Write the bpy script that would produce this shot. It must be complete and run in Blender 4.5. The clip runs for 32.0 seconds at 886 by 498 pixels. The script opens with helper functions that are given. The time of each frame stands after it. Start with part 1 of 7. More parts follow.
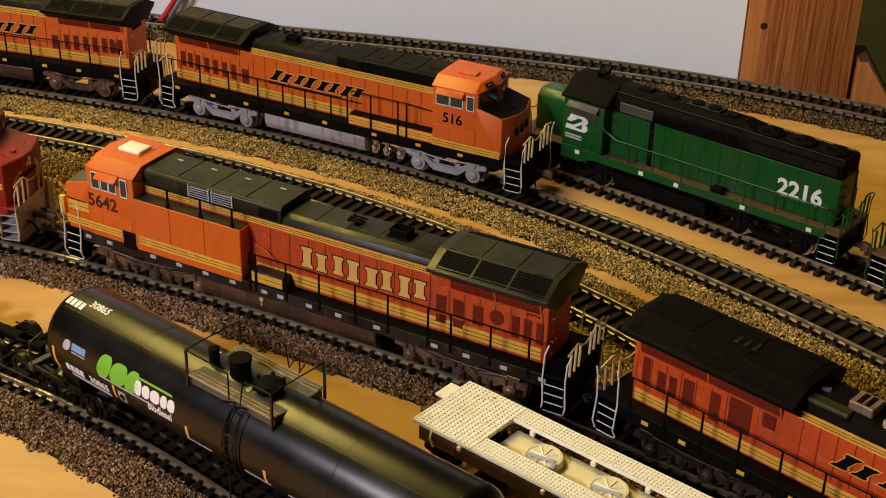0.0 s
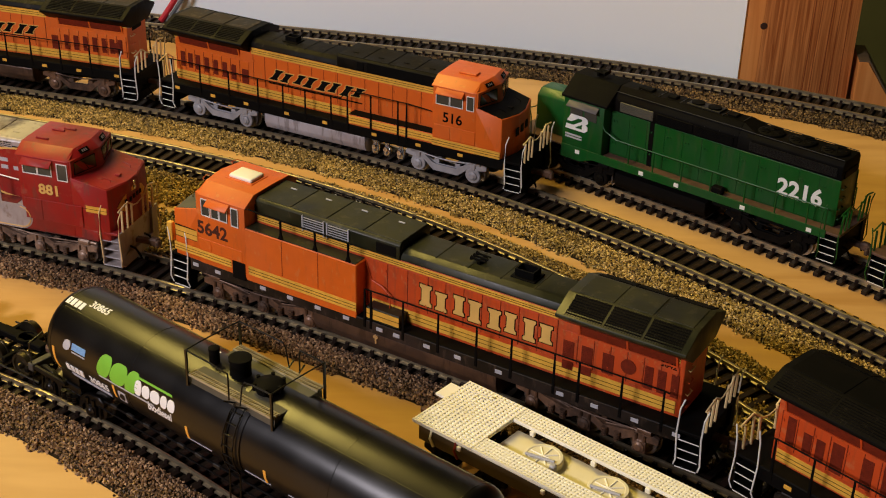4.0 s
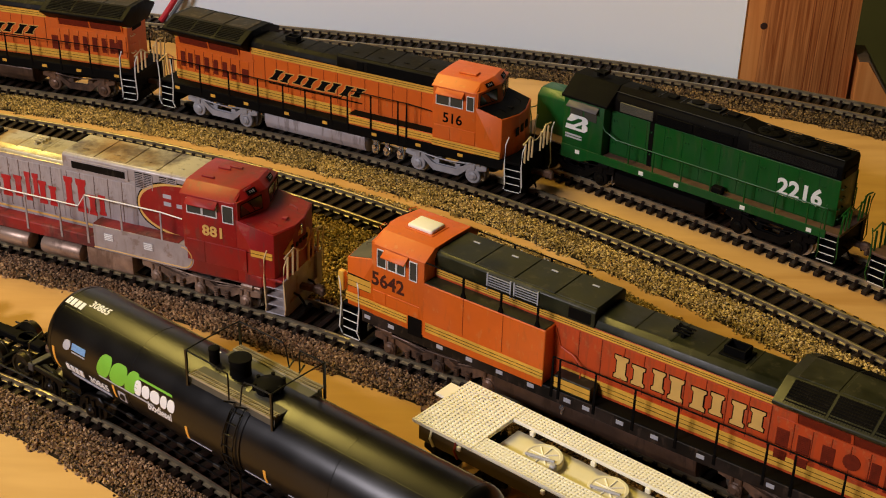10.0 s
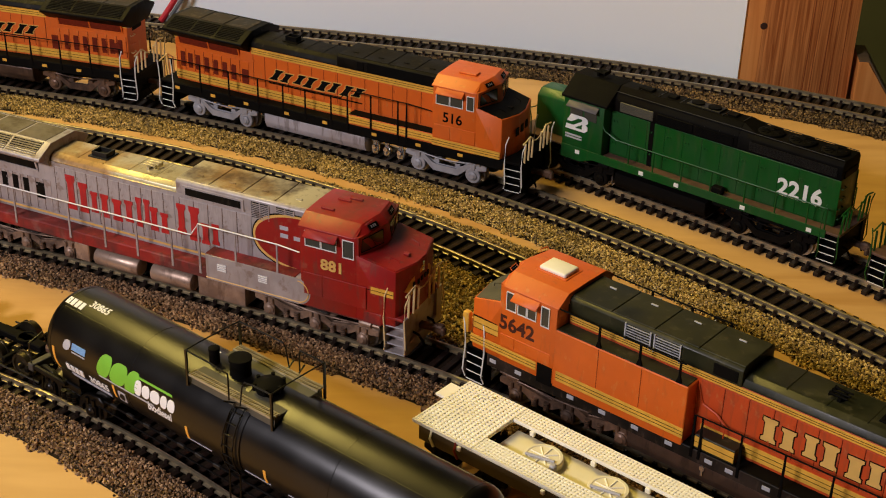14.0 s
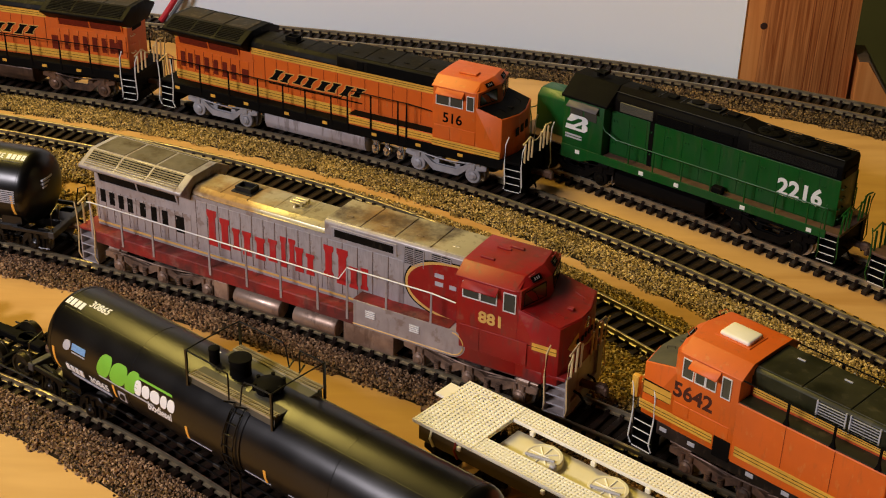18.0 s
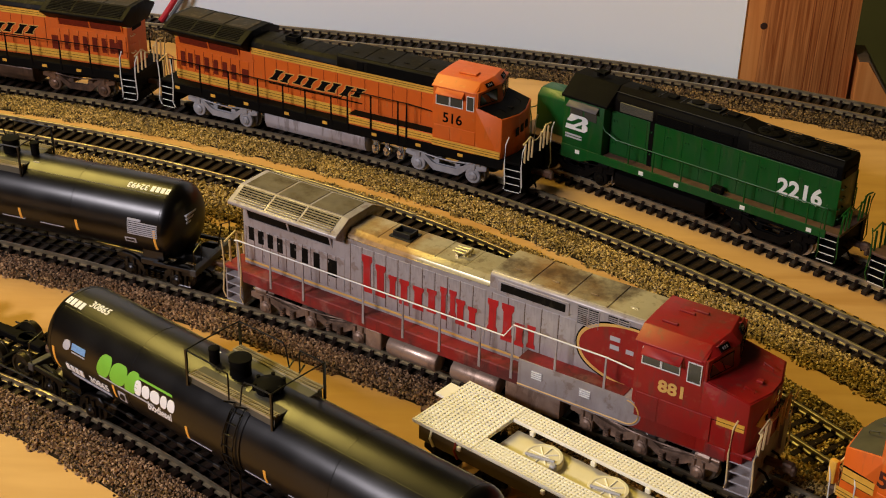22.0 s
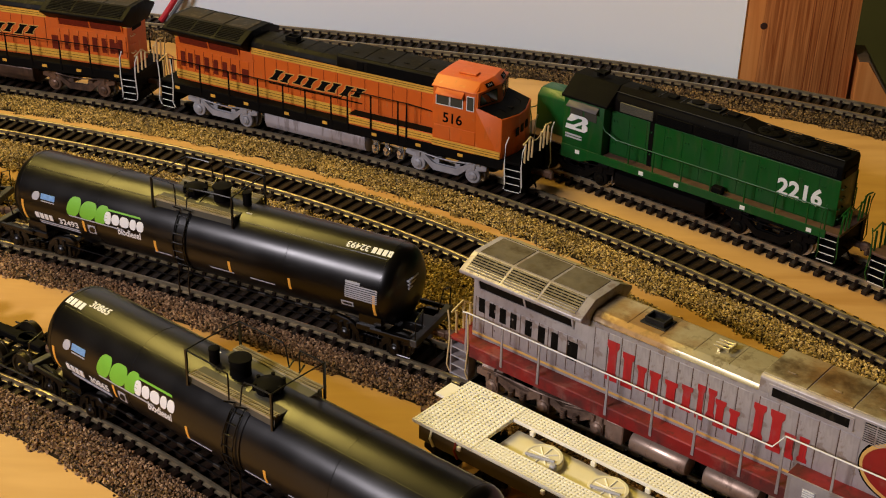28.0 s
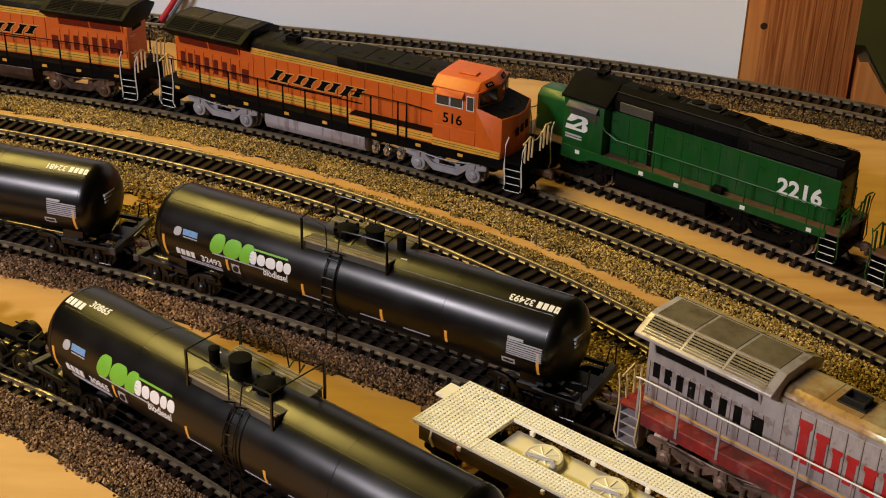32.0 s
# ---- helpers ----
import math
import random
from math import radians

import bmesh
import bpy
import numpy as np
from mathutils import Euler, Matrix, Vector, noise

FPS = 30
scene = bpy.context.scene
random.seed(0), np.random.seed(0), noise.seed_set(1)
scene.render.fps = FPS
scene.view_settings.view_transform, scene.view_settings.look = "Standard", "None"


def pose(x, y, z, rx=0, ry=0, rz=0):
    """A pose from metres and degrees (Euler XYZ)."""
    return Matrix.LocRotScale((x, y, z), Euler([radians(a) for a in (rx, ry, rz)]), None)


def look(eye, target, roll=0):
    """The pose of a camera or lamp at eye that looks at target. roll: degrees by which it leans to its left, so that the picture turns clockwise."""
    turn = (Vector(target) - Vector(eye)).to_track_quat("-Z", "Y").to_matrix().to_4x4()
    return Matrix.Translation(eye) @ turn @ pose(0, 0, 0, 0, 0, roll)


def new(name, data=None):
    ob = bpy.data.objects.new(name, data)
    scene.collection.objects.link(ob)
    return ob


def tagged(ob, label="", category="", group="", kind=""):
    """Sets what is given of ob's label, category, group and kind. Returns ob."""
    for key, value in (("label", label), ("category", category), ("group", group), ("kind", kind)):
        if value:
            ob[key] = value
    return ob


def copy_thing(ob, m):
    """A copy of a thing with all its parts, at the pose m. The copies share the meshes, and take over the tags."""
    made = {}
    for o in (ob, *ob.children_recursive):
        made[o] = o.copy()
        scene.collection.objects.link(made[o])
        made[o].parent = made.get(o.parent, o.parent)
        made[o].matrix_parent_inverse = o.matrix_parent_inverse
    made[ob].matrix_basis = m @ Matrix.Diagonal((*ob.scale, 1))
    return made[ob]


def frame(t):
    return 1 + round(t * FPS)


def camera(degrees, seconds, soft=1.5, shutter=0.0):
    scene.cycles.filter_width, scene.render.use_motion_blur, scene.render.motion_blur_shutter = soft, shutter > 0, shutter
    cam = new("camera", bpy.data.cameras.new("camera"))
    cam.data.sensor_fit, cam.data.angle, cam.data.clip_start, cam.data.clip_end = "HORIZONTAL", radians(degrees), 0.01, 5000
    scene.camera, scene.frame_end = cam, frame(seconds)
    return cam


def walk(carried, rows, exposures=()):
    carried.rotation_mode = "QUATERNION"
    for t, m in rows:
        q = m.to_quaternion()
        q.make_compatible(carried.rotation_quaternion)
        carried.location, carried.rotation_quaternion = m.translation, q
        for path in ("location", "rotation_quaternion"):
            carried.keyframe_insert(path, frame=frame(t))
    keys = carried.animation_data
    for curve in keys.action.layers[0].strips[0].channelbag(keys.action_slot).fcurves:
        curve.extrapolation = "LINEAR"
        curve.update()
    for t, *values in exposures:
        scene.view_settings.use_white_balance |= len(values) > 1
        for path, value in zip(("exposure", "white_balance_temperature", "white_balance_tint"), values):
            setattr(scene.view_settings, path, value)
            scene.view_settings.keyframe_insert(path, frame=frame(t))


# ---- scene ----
# A model railway at its true small size (1:87). Lengths inside the builders are millimetres.
MM = 0.001

# ---------------------------------------------------------------- camera
cam = camera(35.56, 32.0, soft=1.1)
STAND = pose(0, 0, 0.30084, 90 - 28.048, 0, 0) @ pose(0, 0, 0, 0, 0, 1.63)
walk(cam, [(0, STAND), (32.0, STAND)], exposures=[(0, 0.17, 6500, 10), (32.0, 0.17, 6500, 10)])

# ---------------------------------------------------------------- light
world = bpy.data.worlds.new("room_dark")
scene.world = world
world.use_nodes = True
world.node_tree.nodes["Background"].inputs[0].default_value = (0.9, 0.75, 0.5, 1)
world.node_tree.nodes["Background"].inputs[1].default_value = 0.0


def area(name, eye, target, sx, sy, watts, colour):
    data = bpy.data.lights.new(name, "AREA")
    data.shape, data.size, data.size_y, data.energy, data.color = "RECTANGLE", sx, sy, watts, colour
    ob = new(name, data)
    ob.matrix_world = look(eye, target)
    return ob


# a warm lamp under the ceiling at the back left, and the paler light from the room's left side
area("warm_lamp_light", (-0.70, 1.06, 1.2), (0.0, 0.50, 0), 0.7, 0.5, 16.8, (1.0, 0.745, 0.18))
area("side_light", (-0.84, -0.20, 0.70), (-0.05, 0.58, 0.02), 0.32, 0.12, 9.9, (1.0, 0.92, 0.99))

# ---------------------------------------------------------------- materials


def mat(name, col, rough=0.5, metal=0.0, var=0.18, scale=250, bump=0.05, dirt=None, dirt_amt=0.0, spec=0.5, dirt_scale=60, stretch=None):
    m = bpy.data.materials.new(name)
    m.use_nodes = True
    nt = m.node_tree
    b = nt.nodes["Principled BSDF"]
    b.inputs["Roughness"].default_value = rough
    b.inputs["Metallic"].default_value = metal
    b.inputs["Specular IOR Level"].default_value = spec
    tc = nt.nodes.new("ShaderNodeTexCoord")
    mp = nt.nodes.new("ShaderNodeMapping")
    nt.links.new(tc.outputs["Object"], mp.inputs[0])
    if stretch:
        mp.inputs["Scale"].default_value = stretch
    n1 = nt.nodes.new("ShaderNodeTexNoise")
    n1.inputs["Scale"].default_value, n1.inputs["Detail"].default_value = scale, 6
    nt.links.new(mp.outputs[0], n1.inputs["Vector"])
    ramp = nt.nodes.new("ShaderNodeValToRGB")
    ramp.color_ramp.elements[0].position, ramp.color_ramp.elements[1].position = 0.3, 0.7
    ramp.color_ramp.elements[0].color = (*[c * (1 - var) for c in col], 1)
    ramp.color_ramp.elements[1].color = (*[min(1, c * (1 + var)) for c in col], 1)
    nt.links.new(n1.outputs["Fac"], ramp.inputs[0])
    out = ramp.outputs[0]
    if dirt:
        n2 = nt.nodes.new("ShaderNodeTexNoise")
        n2.inputs["Scale"].default_value, n2.inputs["Detail"].default_value = dirt_scale, 8
        nt.links.new(tc.outputs["Object"], n2.inputs["Vector"])
        r2 = nt.nodes.new("ShaderNodeMapRange")
        r2.inputs[1].default_value, r2.inputs[2].default_value = 0.42, 0.72
        r2.inputs[3].default_value, r2.inputs[4].default_value = 0.0, dirt_amt
        nt.links.new(n2.outputs["Fac"], r2.inputs[0])
        mx = nt.nodes.new("ShaderNodeMix")
        mx.data_type = "RGBA"
        nt.links.new(r2.outputs[0], mx.inputs[0])
        nt.links.new(out, mx.inputs[6])
        mx.inputs[7].default_value = (*dirt, 1)
        out = mx.outputs[2]
        rr = nt.nodes.new("ShaderNodeMapRange")
        rr.inputs[3].default_value, rr.inputs[4].default_value = rough, min(1, rough + 0.25)
        nt.links.new(r2.outputs[0], rr.inputs[0])
        nt.links.new(rr.outputs[0], b.inputs["Roughness"])
    nt.links.new(out, b.inputs["Base Color"])
    if bump:
        n3 = nt.nodes.new("ShaderNodeTexNoise")
        n3.inputs["Scale"].default_value, n3.inputs["Detail"].default_value = scale * 6, 4
        nt.links.new(mp.outputs[0], n3.inputs["Vector"])
        bp = nt.nodes.new("ShaderNodeBump")
        bp.inputs["Strength"].default_value, bp.inputs["Distance"].default_value = bump, 0.0004
        nt.links.new(n3.outputs["Fac"], bp.inputs["Height"])
        nt.links.new(bp.outputs[0], b.inputs["Normal"])
    return m


def weathered(name, col, rough, metal, layers, grain=0.10, scale=220, bump=0.05, spec=0.4):
    """Paint under layers of grime: each layer is (colour, noise scale, threshold, softness, amount, stretch)."""
    m = bpy.data.materials.new(name)
    m.use_nodes = True
    nt = m.node_tree
    b = nt.nodes["Principled BSDF"]
    b.inputs["Metallic"].default_value = metal
    b.inputs["Specular IOR Level"].default_value = spec
    tc = nt.nodes.new("ShaderNodeTexCoord")
    n1 = nt.nodes.new("ShaderNodeTexNoise")
    n1.inputs["Scale"].default_value, n1.inputs["Detail"].default_value = scale, 6
    nt.links.new(tc.outputs["Object"], n1.inputs["Vector"])
    ramp = nt.nodes.new("ShaderNodeValToRGB")
    ramp.color_ramp.elements[0].position, ramp.color_ramp.elements[1].position = 0.3, 0.7
    ramp.color_ramp.elements[0].color = (*[c * (1 - grain) for c in col], 1)
    ramp.color_ramp.elements[1].color = (*[min(1, c * (1 + grain)) for c in col], 1)
    nt.links.new(n1.outputs["Fac"], ramp.inputs[0])
    out, rgh = ramp.outputs[0], None
    for i, (lc, ls, lo, soft, amt, st) in enumerate(layers):
        mp = nt.nodes.new("ShaderNodeMapping")
        mp.inputs["Location"].default_value = (0.37 * i, 0.11 * i, 0.23 * i)
        mp.inputs["Scale"].default_value = st
        nt.links.new(tc.outputs["Object"], mp.inputs[0])
        n2 = nt.nodes.new("ShaderNodeTexNoise")
        n2.inputs["Scale"].default_value, n2.inputs["Detail"].default_value = ls, 8
        n2.inputs["Roughness"].default_value = 0.6
        nt.links.new(mp.outputs[0], n2.inputs["Vector"])
        r2 = nt.nodes.new("ShaderNodeMapRange")
        r2.inputs[1].default_value, r2.inputs[2].default_value = lo, lo + soft
        r2.inputs[3].default_value, r2.inputs[4].default_value = 0.0, amt
        nt.links.new(n2.outputs["Fac"], r2.inputs[0])
        mx = nt.nodes.new("ShaderNodeMix")
        mx.data_type = "RGBA"
        nt.links.new(r2.outputs[0], mx.inputs[0])
        nt.links.new(out, mx.inputs[6])
        mx.inputs[7].default_value = (*lc, 1)
        out = mx.outputs[2]
        if rgh is None:
            rgh = r2.outputs[0]
    rr = nt.nodes.new("ShaderNodeMapRange")
    rr.inputs[3].default_value, rr.inputs[4].default_value = rough, min(1, rough + 0.35)
    nt.links.new(rgh, rr.inputs[0])
    nt.links.new(rr.outputs[0], b.inputs["Roughness"])
    nt.links.new(out, b.inputs["Base Color"])
    n3 = nt.nodes.new("ShaderNodeTexNoise")
    n3.inputs["Scale"].default_value, n3.inputs["Detail"].default_value = scale * 6, 4
    nt.links.new(tc.outputs["Object"], n3.inputs["Vector"])
    bp = nt.nodes.new("ShaderNodeBump")
    bp.inputs["Strength"].default_value, bp.inputs["Distance"].default_value = bump, 0.0004
    nt.links.new(n3.outputs["Fac"], bp.inputs["Height"])
    nt.links.new(bp.outputs[0], b.inputs["Normal"])
    return m


def wood(name, dark, light, ring, along, rough=0.55, bump=0.12, stain=None):
    """Sawn wood: stretched grain along one axis, plus broad tone."""
    m = bpy.data.materials.new(name)
    m.use_nodes = True
    nt = m.node_tree
    b = nt.nodes["Principled BSDF"]
    b.inputs["Roughness"].default_value = rough
    b.inputs["Specular IOR Level"].default_value = 0.3
    tc = nt.nodes.new("ShaderNodeTexCoord")
    mp = nt.nodes.new("ShaderNodeMapping")
    mp.inputs["Scale"].default_value = along
    nt.links.new(tc.outputs["Object"], mp.inputs[0])
    n1 = nt.nodes.new("ShaderNodeTexNoise")
    n1.inputs["Scale"].default_value, n1.inputs["Detail"].default_value = ring, 8
    n1.inputs["Distortion"].default_value = 0.6
    nt.links.new(mp.outputs[0], n1.inputs["Vector"])
    ramp = nt.nodes.new("ShaderNodeValToRGB")
    ramp.color_ramp.elements[0].position, ramp.color_ramp.elements[1].position = 0.32, 0.68
    ramp.color_ramp.elements[0].color, ramp.color_ramp.elements[1].color = (*dark, 1), (*light, 1)
    nt.links.new(n1.outputs["Fac"], ramp.inputs[0])
    n2 = nt.nodes.new("ShaderNodeTexNoise")
    n2.inputs["Scale"].default_value, n2.inputs["Detail"].default_value = 9, 5
    nt.links.new(tc.outputs["Object"], n2.inputs["Vector"])
    r2 = nt.nodes.new("ShaderNodeMapRange")
    r2.inputs[1].default_value, r2.inputs[2].default_value, r2.inputs[4].default_value = 0.4, 0.75, 0.5
    nt.links.new(n2.outputs["Fac"], r2.inputs[0])
    mx = nt.nodes.new("ShaderNodeMix")
    mx.data_type = "RGBA"
    nt.links.new(r2.outputs[0], mx.inputs[0])
    nt.links.new(ramp.outputs[0], mx.inputs[6])
    mx.inputs[7].default_value = (*(stain or dark), 1)
    nt.links.new(mx.outputs[2], b.inputs["Base Color"])
    bp = nt.nodes.new("ShaderNodeBump")
    bp.inputs["Strength"].default_value, bp.inputs["Distance"].default_value = bump, 0.0005
    nt.links.new(n1.outputs["Fac"], bp.inputs["Height"])
    nt.links.new(bp.outputs[0], b.inputs["Normal"])
    return m


def stones(name, cols, rough=0.8):
    """Loose grains, each of its own tone."""
    m = bpy.data.materials.new(name)
    m.use_nodes = True
    nt = m.node_tree
    b = nt.nodes["Principled BSDF"]
    b.inputs["Roughness"].default_value = rough
    b.inputs["Specular IOR Level"].default_value = 0.35
    g = nt.nodes.new("ShaderNodeNewGeometry")
    ramp = nt.nodes.new("ShaderNodeValToRGB")
    els = ramp.color_ramp.elements
    for i, c in enumerate(cols):
        e = els[i] if i < 2 else els.new(0.5)
        e.color = (*c, 1)
    for i, e in enumerate(els):
        e.position = i / (len(cols) - 1)
    nt.links.new(g.outputs["Random Per Island"], ramp.inputs[0])
    tc = nt.nodes.new("ShaderNodeTexCoord")
    n = nt.nodes.new("ShaderNodeTexNoise")
    n.inputs["Scale"].default_value = 22
    nt.links.new(tc.outputs["Object"], n.inputs["Vector"])
    hsv = nt.nodes.new("ShaderNodeHueSaturation")
    r = nt.nodes.new("ShaderNodeMapRange")
    r.inputs[1].default_value, r.inputs[2].default_value, r.inputs[3].default_value, r.inputs[4].default_value = 0.3, 0.7, 0.7, 1.25
    nt.links.new(n.outputs["Fac"], r.inputs[0])
    nt.links.new(r.outputs[0], hsv.inputs["Value"])
    nt.links.new(ramp.outputs[0], hsv.inputs["Color"])
    nt.links.new(hsv.outputs[0], b.inputs["Base Color"])
    return m


def glass_dark(name, col=(0.02, 0.022, 0.025)):
    m = mat(name, col, 0.12, 0, 0.05, 100, 0, spec=0.6)
    return m


M_ORANGE = weathered("orange_paint", (0.65, 0.115, 0.006), 0.46, 0, [((0.56, 0.11, 0.012), 45, 0.46, 0.22, 0.4, (1, 1, 0.5)), ((0.36, 0.09, 0.02), 500, 0.57, 0.1, 0.3, (1, 1, 0.2)), ((0.62, 0.24, 0.07), 300, 0.60, 0.06, 0.35, (1, 1, 0.5))], 0.05, 120, 0.03, 0.6)
M_ORANGE_DEEP = weathered("orange_red_paint", (0.53, 0.062, 0.009), 0.42, 0, [((0.34, 0.05, 0.012), 40, 0.43, 0.22, 0.55, (1, 1, 0.6)), ((0.18, 0.05, 0.02), 420, 0.53, 0.1, 0.35, (1, 1, 0.16)), ((0.50, 0.20, 0.08), 260, 0.59, 0.07, 0.35, (1, 1, 0.6))], 0.08, 120, 0.03)
M_MAROON = mat("maroon_screen", (0.15, 0.016, 0.004), 0.7, 0, 0.2, 600, 0.1, spec=0.2)
M_YELLOW = mat("yellow_stripe", (0.74, 0.40, 0.05), 0.45, 0, 0.12, 200, 0.02, (0.35, 0.18, 0.03), 0.3)
M_CREAM_LETTER = mat("cream_gold_letter", (0.68, 0.41, 0.11), 0.45, 0, 0.08, 200, 0.0)
M_BLACK = weathered("black_paint", (0.0022, 0.0020, 0.0018), 0.68, 0, [((0.008, 0.0055, 0.0035), 60, 0.50, 0.2, 0.6, (1, 1, 1))], 0.3, 200, 0.03, 0.08)
M_ROOF_BLACK = weathered("black_roof_paint", (0.003, 0.0026, 0.002), 0.55, 0, [((0.011, 0.008, 0.0045), 50, 0.46, 0.2, 0.6, (1, 1, 1)), ((0.045, 0.035, 0.022), 320, 0.58, 0.08, 0.4, (1, 1, 0.3))], 0.3, 200, 0.06, 0.12)
M_DKGREEN = weathered("dark_green_paint", (0.011, 0.013, 0.005), 0.36, 0, [((0.036, 0.034, 0.012), 45, 0.42, 0.2, 0.7, (1, 1, 1)), ((0.075, 0.066, 0.033), 240, 0.57, 0.07, 0.45, (1, 1, 0.5)), ((0.006, 0.006, 0.003), 30, 0.48, 0.15, 0.6, (1, 1, 1))], 0.2, 150, 0.04, 0.35)
M_OLIVE = mat("olive_top_paint", (0.07, 0.065, 0.035), 0.55, 0, 0.2, 200, 0.05)
M_SILVER = weathered("silver_paint", (0.42, 0.385, 0.385), 0.36, 0.25, [((0.28, 0.22, 0.19), 60, 0.42, 0.22, 0.6, (1, 1, 0.5)), ((0.20, 0.155, 0.13), 480, 0.54, 0.09, 0.22, (1, 1, 0.16)), ((0.22, 0.15, 0.11), 140, 0.58, 0.06, 0.6, (1, 1, 1))], 0.10, 160, 0.03)
M_SILVER_ROOF = weathered("weathered_silver_roof", (0.55, 0.48, 0.29), 0.28, 0.35, [((0.26, 0.115, 0.02), 24, 0.45, 0.13, 0.8, (1, 1, 1)), ((0.055, 0.026, 0.008), 32, 0.54, 0.10, 0.8, (1, 1, 1)), ((0.14, 0.09, 0.03), 210, 0.56, 0.08, 0.5, (1, 1, 1))], 0.12, 90, 0.05)
M_RED = weathered("red_paint", (0.29, 0.010, 0.009), 0.40, 0, [((0.14, 0.022, 0.014), 38, 0.45, 0.2, 0.65, (1, 1, 0.7)), ((0.10, 0.05, 0.035), 380, 0.55, 0.1, 0.4, (1, 1, 0.25)), ((0.30, 0.11, 0.07), 190, 0.60, 0.07, 0.3, (1, 1, 1))], 0.08, 150, 0.03)
M_RED_LETTER = weathered("red_letter", (0.45, 0.016, 0.018), 0.45, 0, [((0.32, 0.09, 0.09), 160, 0.54, 0.1, 0.5, (1, 1, 0.6)), ((0.16, 0.03, 0.03), 480, 0.54, 0.1, 0.4, (1, 1, 0.1))], 0.08, 150, 0.01)
M_RED_DECK = weathered("dusty_red_deck", (0.28, 0.016, 0.014), 0.5, 0, [((0.075, 0.022, 0.016), 34, 0.42, 0.16, 0.85, (1, 1, 1)), ((0.30, 0.13, 0.10), 120, 0.55, 0.1, 0.4, (1, 1, 1)), ((0.04, 0.02, 0.014), 300, 0.55, 0.1, 0.5, (1, 1, 0.2))], 0.1, 150, 0.04)
M_DUSTY_SILL = weathered("dusty_black_sill", (0.009, 0.007, 0.005), 0.5, 0, [((0.035, 0.021, 0.014), 60, 0.44, 0.2, 0.8, (1, 1, 0.7)), ((0.085, 0.055, 0.036), 300, 0.55, 0.1, 0.5, (1, 1, 0.4))], 0.2, 200, 0.05, 0.2)
M_GREEN = weathered("green_paint", (0.0025, 0.074, 0.009), 0.36, 0, [((0.008, 0.055, 0.010), 60, 0.42, 0.2, 0.6, (1, 1, 0.5)), ((0.03, 0.07, 0.02), 400, 0.55, 0.08, 0.5, (1, 1, 0.15))], 0.1, 150, 0.02)
M_WHITE = mat("white_paint", (0.78, 0.78, 0.74), 0.45, 0, 0.06, 200, 0.0)
M_RAIL_CREAM = mat("cream_handrail", (0.72, 0.55, 0.27), 0.4, 0, 0.08, 200, 0.0)
M_GREY_FRAME = mat("light_grey_sideframe", (0.34, 0.34, 0.36), 0.5, 0.1, 0.15, 200, 0.05, (0.15, 0.12, 0.1), 0.4)
M_BROWN_FRAME = weathered("rusty_brown_sideframe", (0.15, 0.085, 0.052), 0.42, 0.25, [((0.025, 0.014, 0.009), 90, 0.44, 0.18, 0.8, (1, 1, 1))], 0.3, 250, 0.08)
# lighter copy of the brown frame: light on the silver engine's trucks, as colour
M_LIT_FRAME = weathered("lit_brown_sideframe", (0.25, 0.165, 0.115), 0.42, 0.2, [((0.06, 0.034, 0.022), 90, 0.46, 0.16, 0.8, (1, 1, 1))], 0.25, 250, 0.08)
M_DUSTY_ROOF = weathered("dusty_brown_roof_panel", (0.016, 0.013, 0.010), 0.55, 0, [((0.055, 0.040, 0.028), 40, 0.44, 0.18, 0.8, (1, 1, 1)), ((0.10, 0.078, 0.056), 260, 0.56, 0.08, 0.5, (1, 1, 0.3))], 0.2, 150, 0.06, 0.2)
M_SHADE_GREY = mat("lilac_grey_shade", (0.065, 0.058, 0.070), 0.45, 0, 0.1, 200, 0.02)
M_BROWN_TANK = weathered("dusty_brown_tank", (0.10, 0.062, 0.043), 0.28, 0.4, [((0.038, 0.020, 0.012), 55, 0.42, 0.2, 0.7, (1, 1, 1)), ((0.035, 0.022, 0.016), 300, 0.54, 0.08, 0.6, (1, 1, 0.2))], 0.15, 90, 0.04)
M_RESERVOIR = weathered("dusty_metal_reservoir", (0.42, 0.31, 0.24), 0.30, 0.5, [((0.14, 0.075, 0.045), 55, 0.44, 0.2, 0.7, (1, 1, 1)), ((0.10, 0.06, 0.04), 300, 0.55, 0.08, 0.5, (1, 1, 0.3))], 0.12, 90, 0.04)
M_GREY_TANK = weathered("dusty_grey_tank", (0.42, 0.40, 0.43), 0.42, 0.15, [((0.24, 0.18, 0.14), 45, 0.46, 0.2, 0.5, (1, 1, 0.6)), ((0.12, 0.09, 0.07), 320, 0.54, 0.08, 0.5, (1, 1, 0.15))], 0.12, 90, 0.04)
M_STEEL = mat("wheel_steel", (0.30, 0.28, 0.26), 0.28, 0.9, 0.2, 300, 0.02)
M_CHROME = mat("bright_fitting", (0.75, 0.75, 0.75), 0.2, 0.9, 0.1, 300, 0.0)
# base lightened to grey-green in place of reflections in the cab panes
M_GLASS = glass_dark("cab_glass", (0.060, 0.058, 0.044))
M_CAR_BLACK = mat("satin_black_tank", (0.0022, 0.0018, 0.0016), 0.28, 0.0, 0.15, 60, 0.01, (0.006, 0.005, 0.0035), 0.3, spec=0.45)
M_LOGO_GREEN = mat("bright_green_print", (0.17, 0.46, 0.03), 0.5, 0, 0.05, 150, 0)
M_LOGO_BLUE = mat("light_blue_print", (0.16, 0.33, 0.62), 0.5, 0, 0.15, 900, 0)
M_PRINT_WHITE = mat("white_print", (0.80, 0.80, 0.78), 0.5, 0, 0.05, 200, 0)
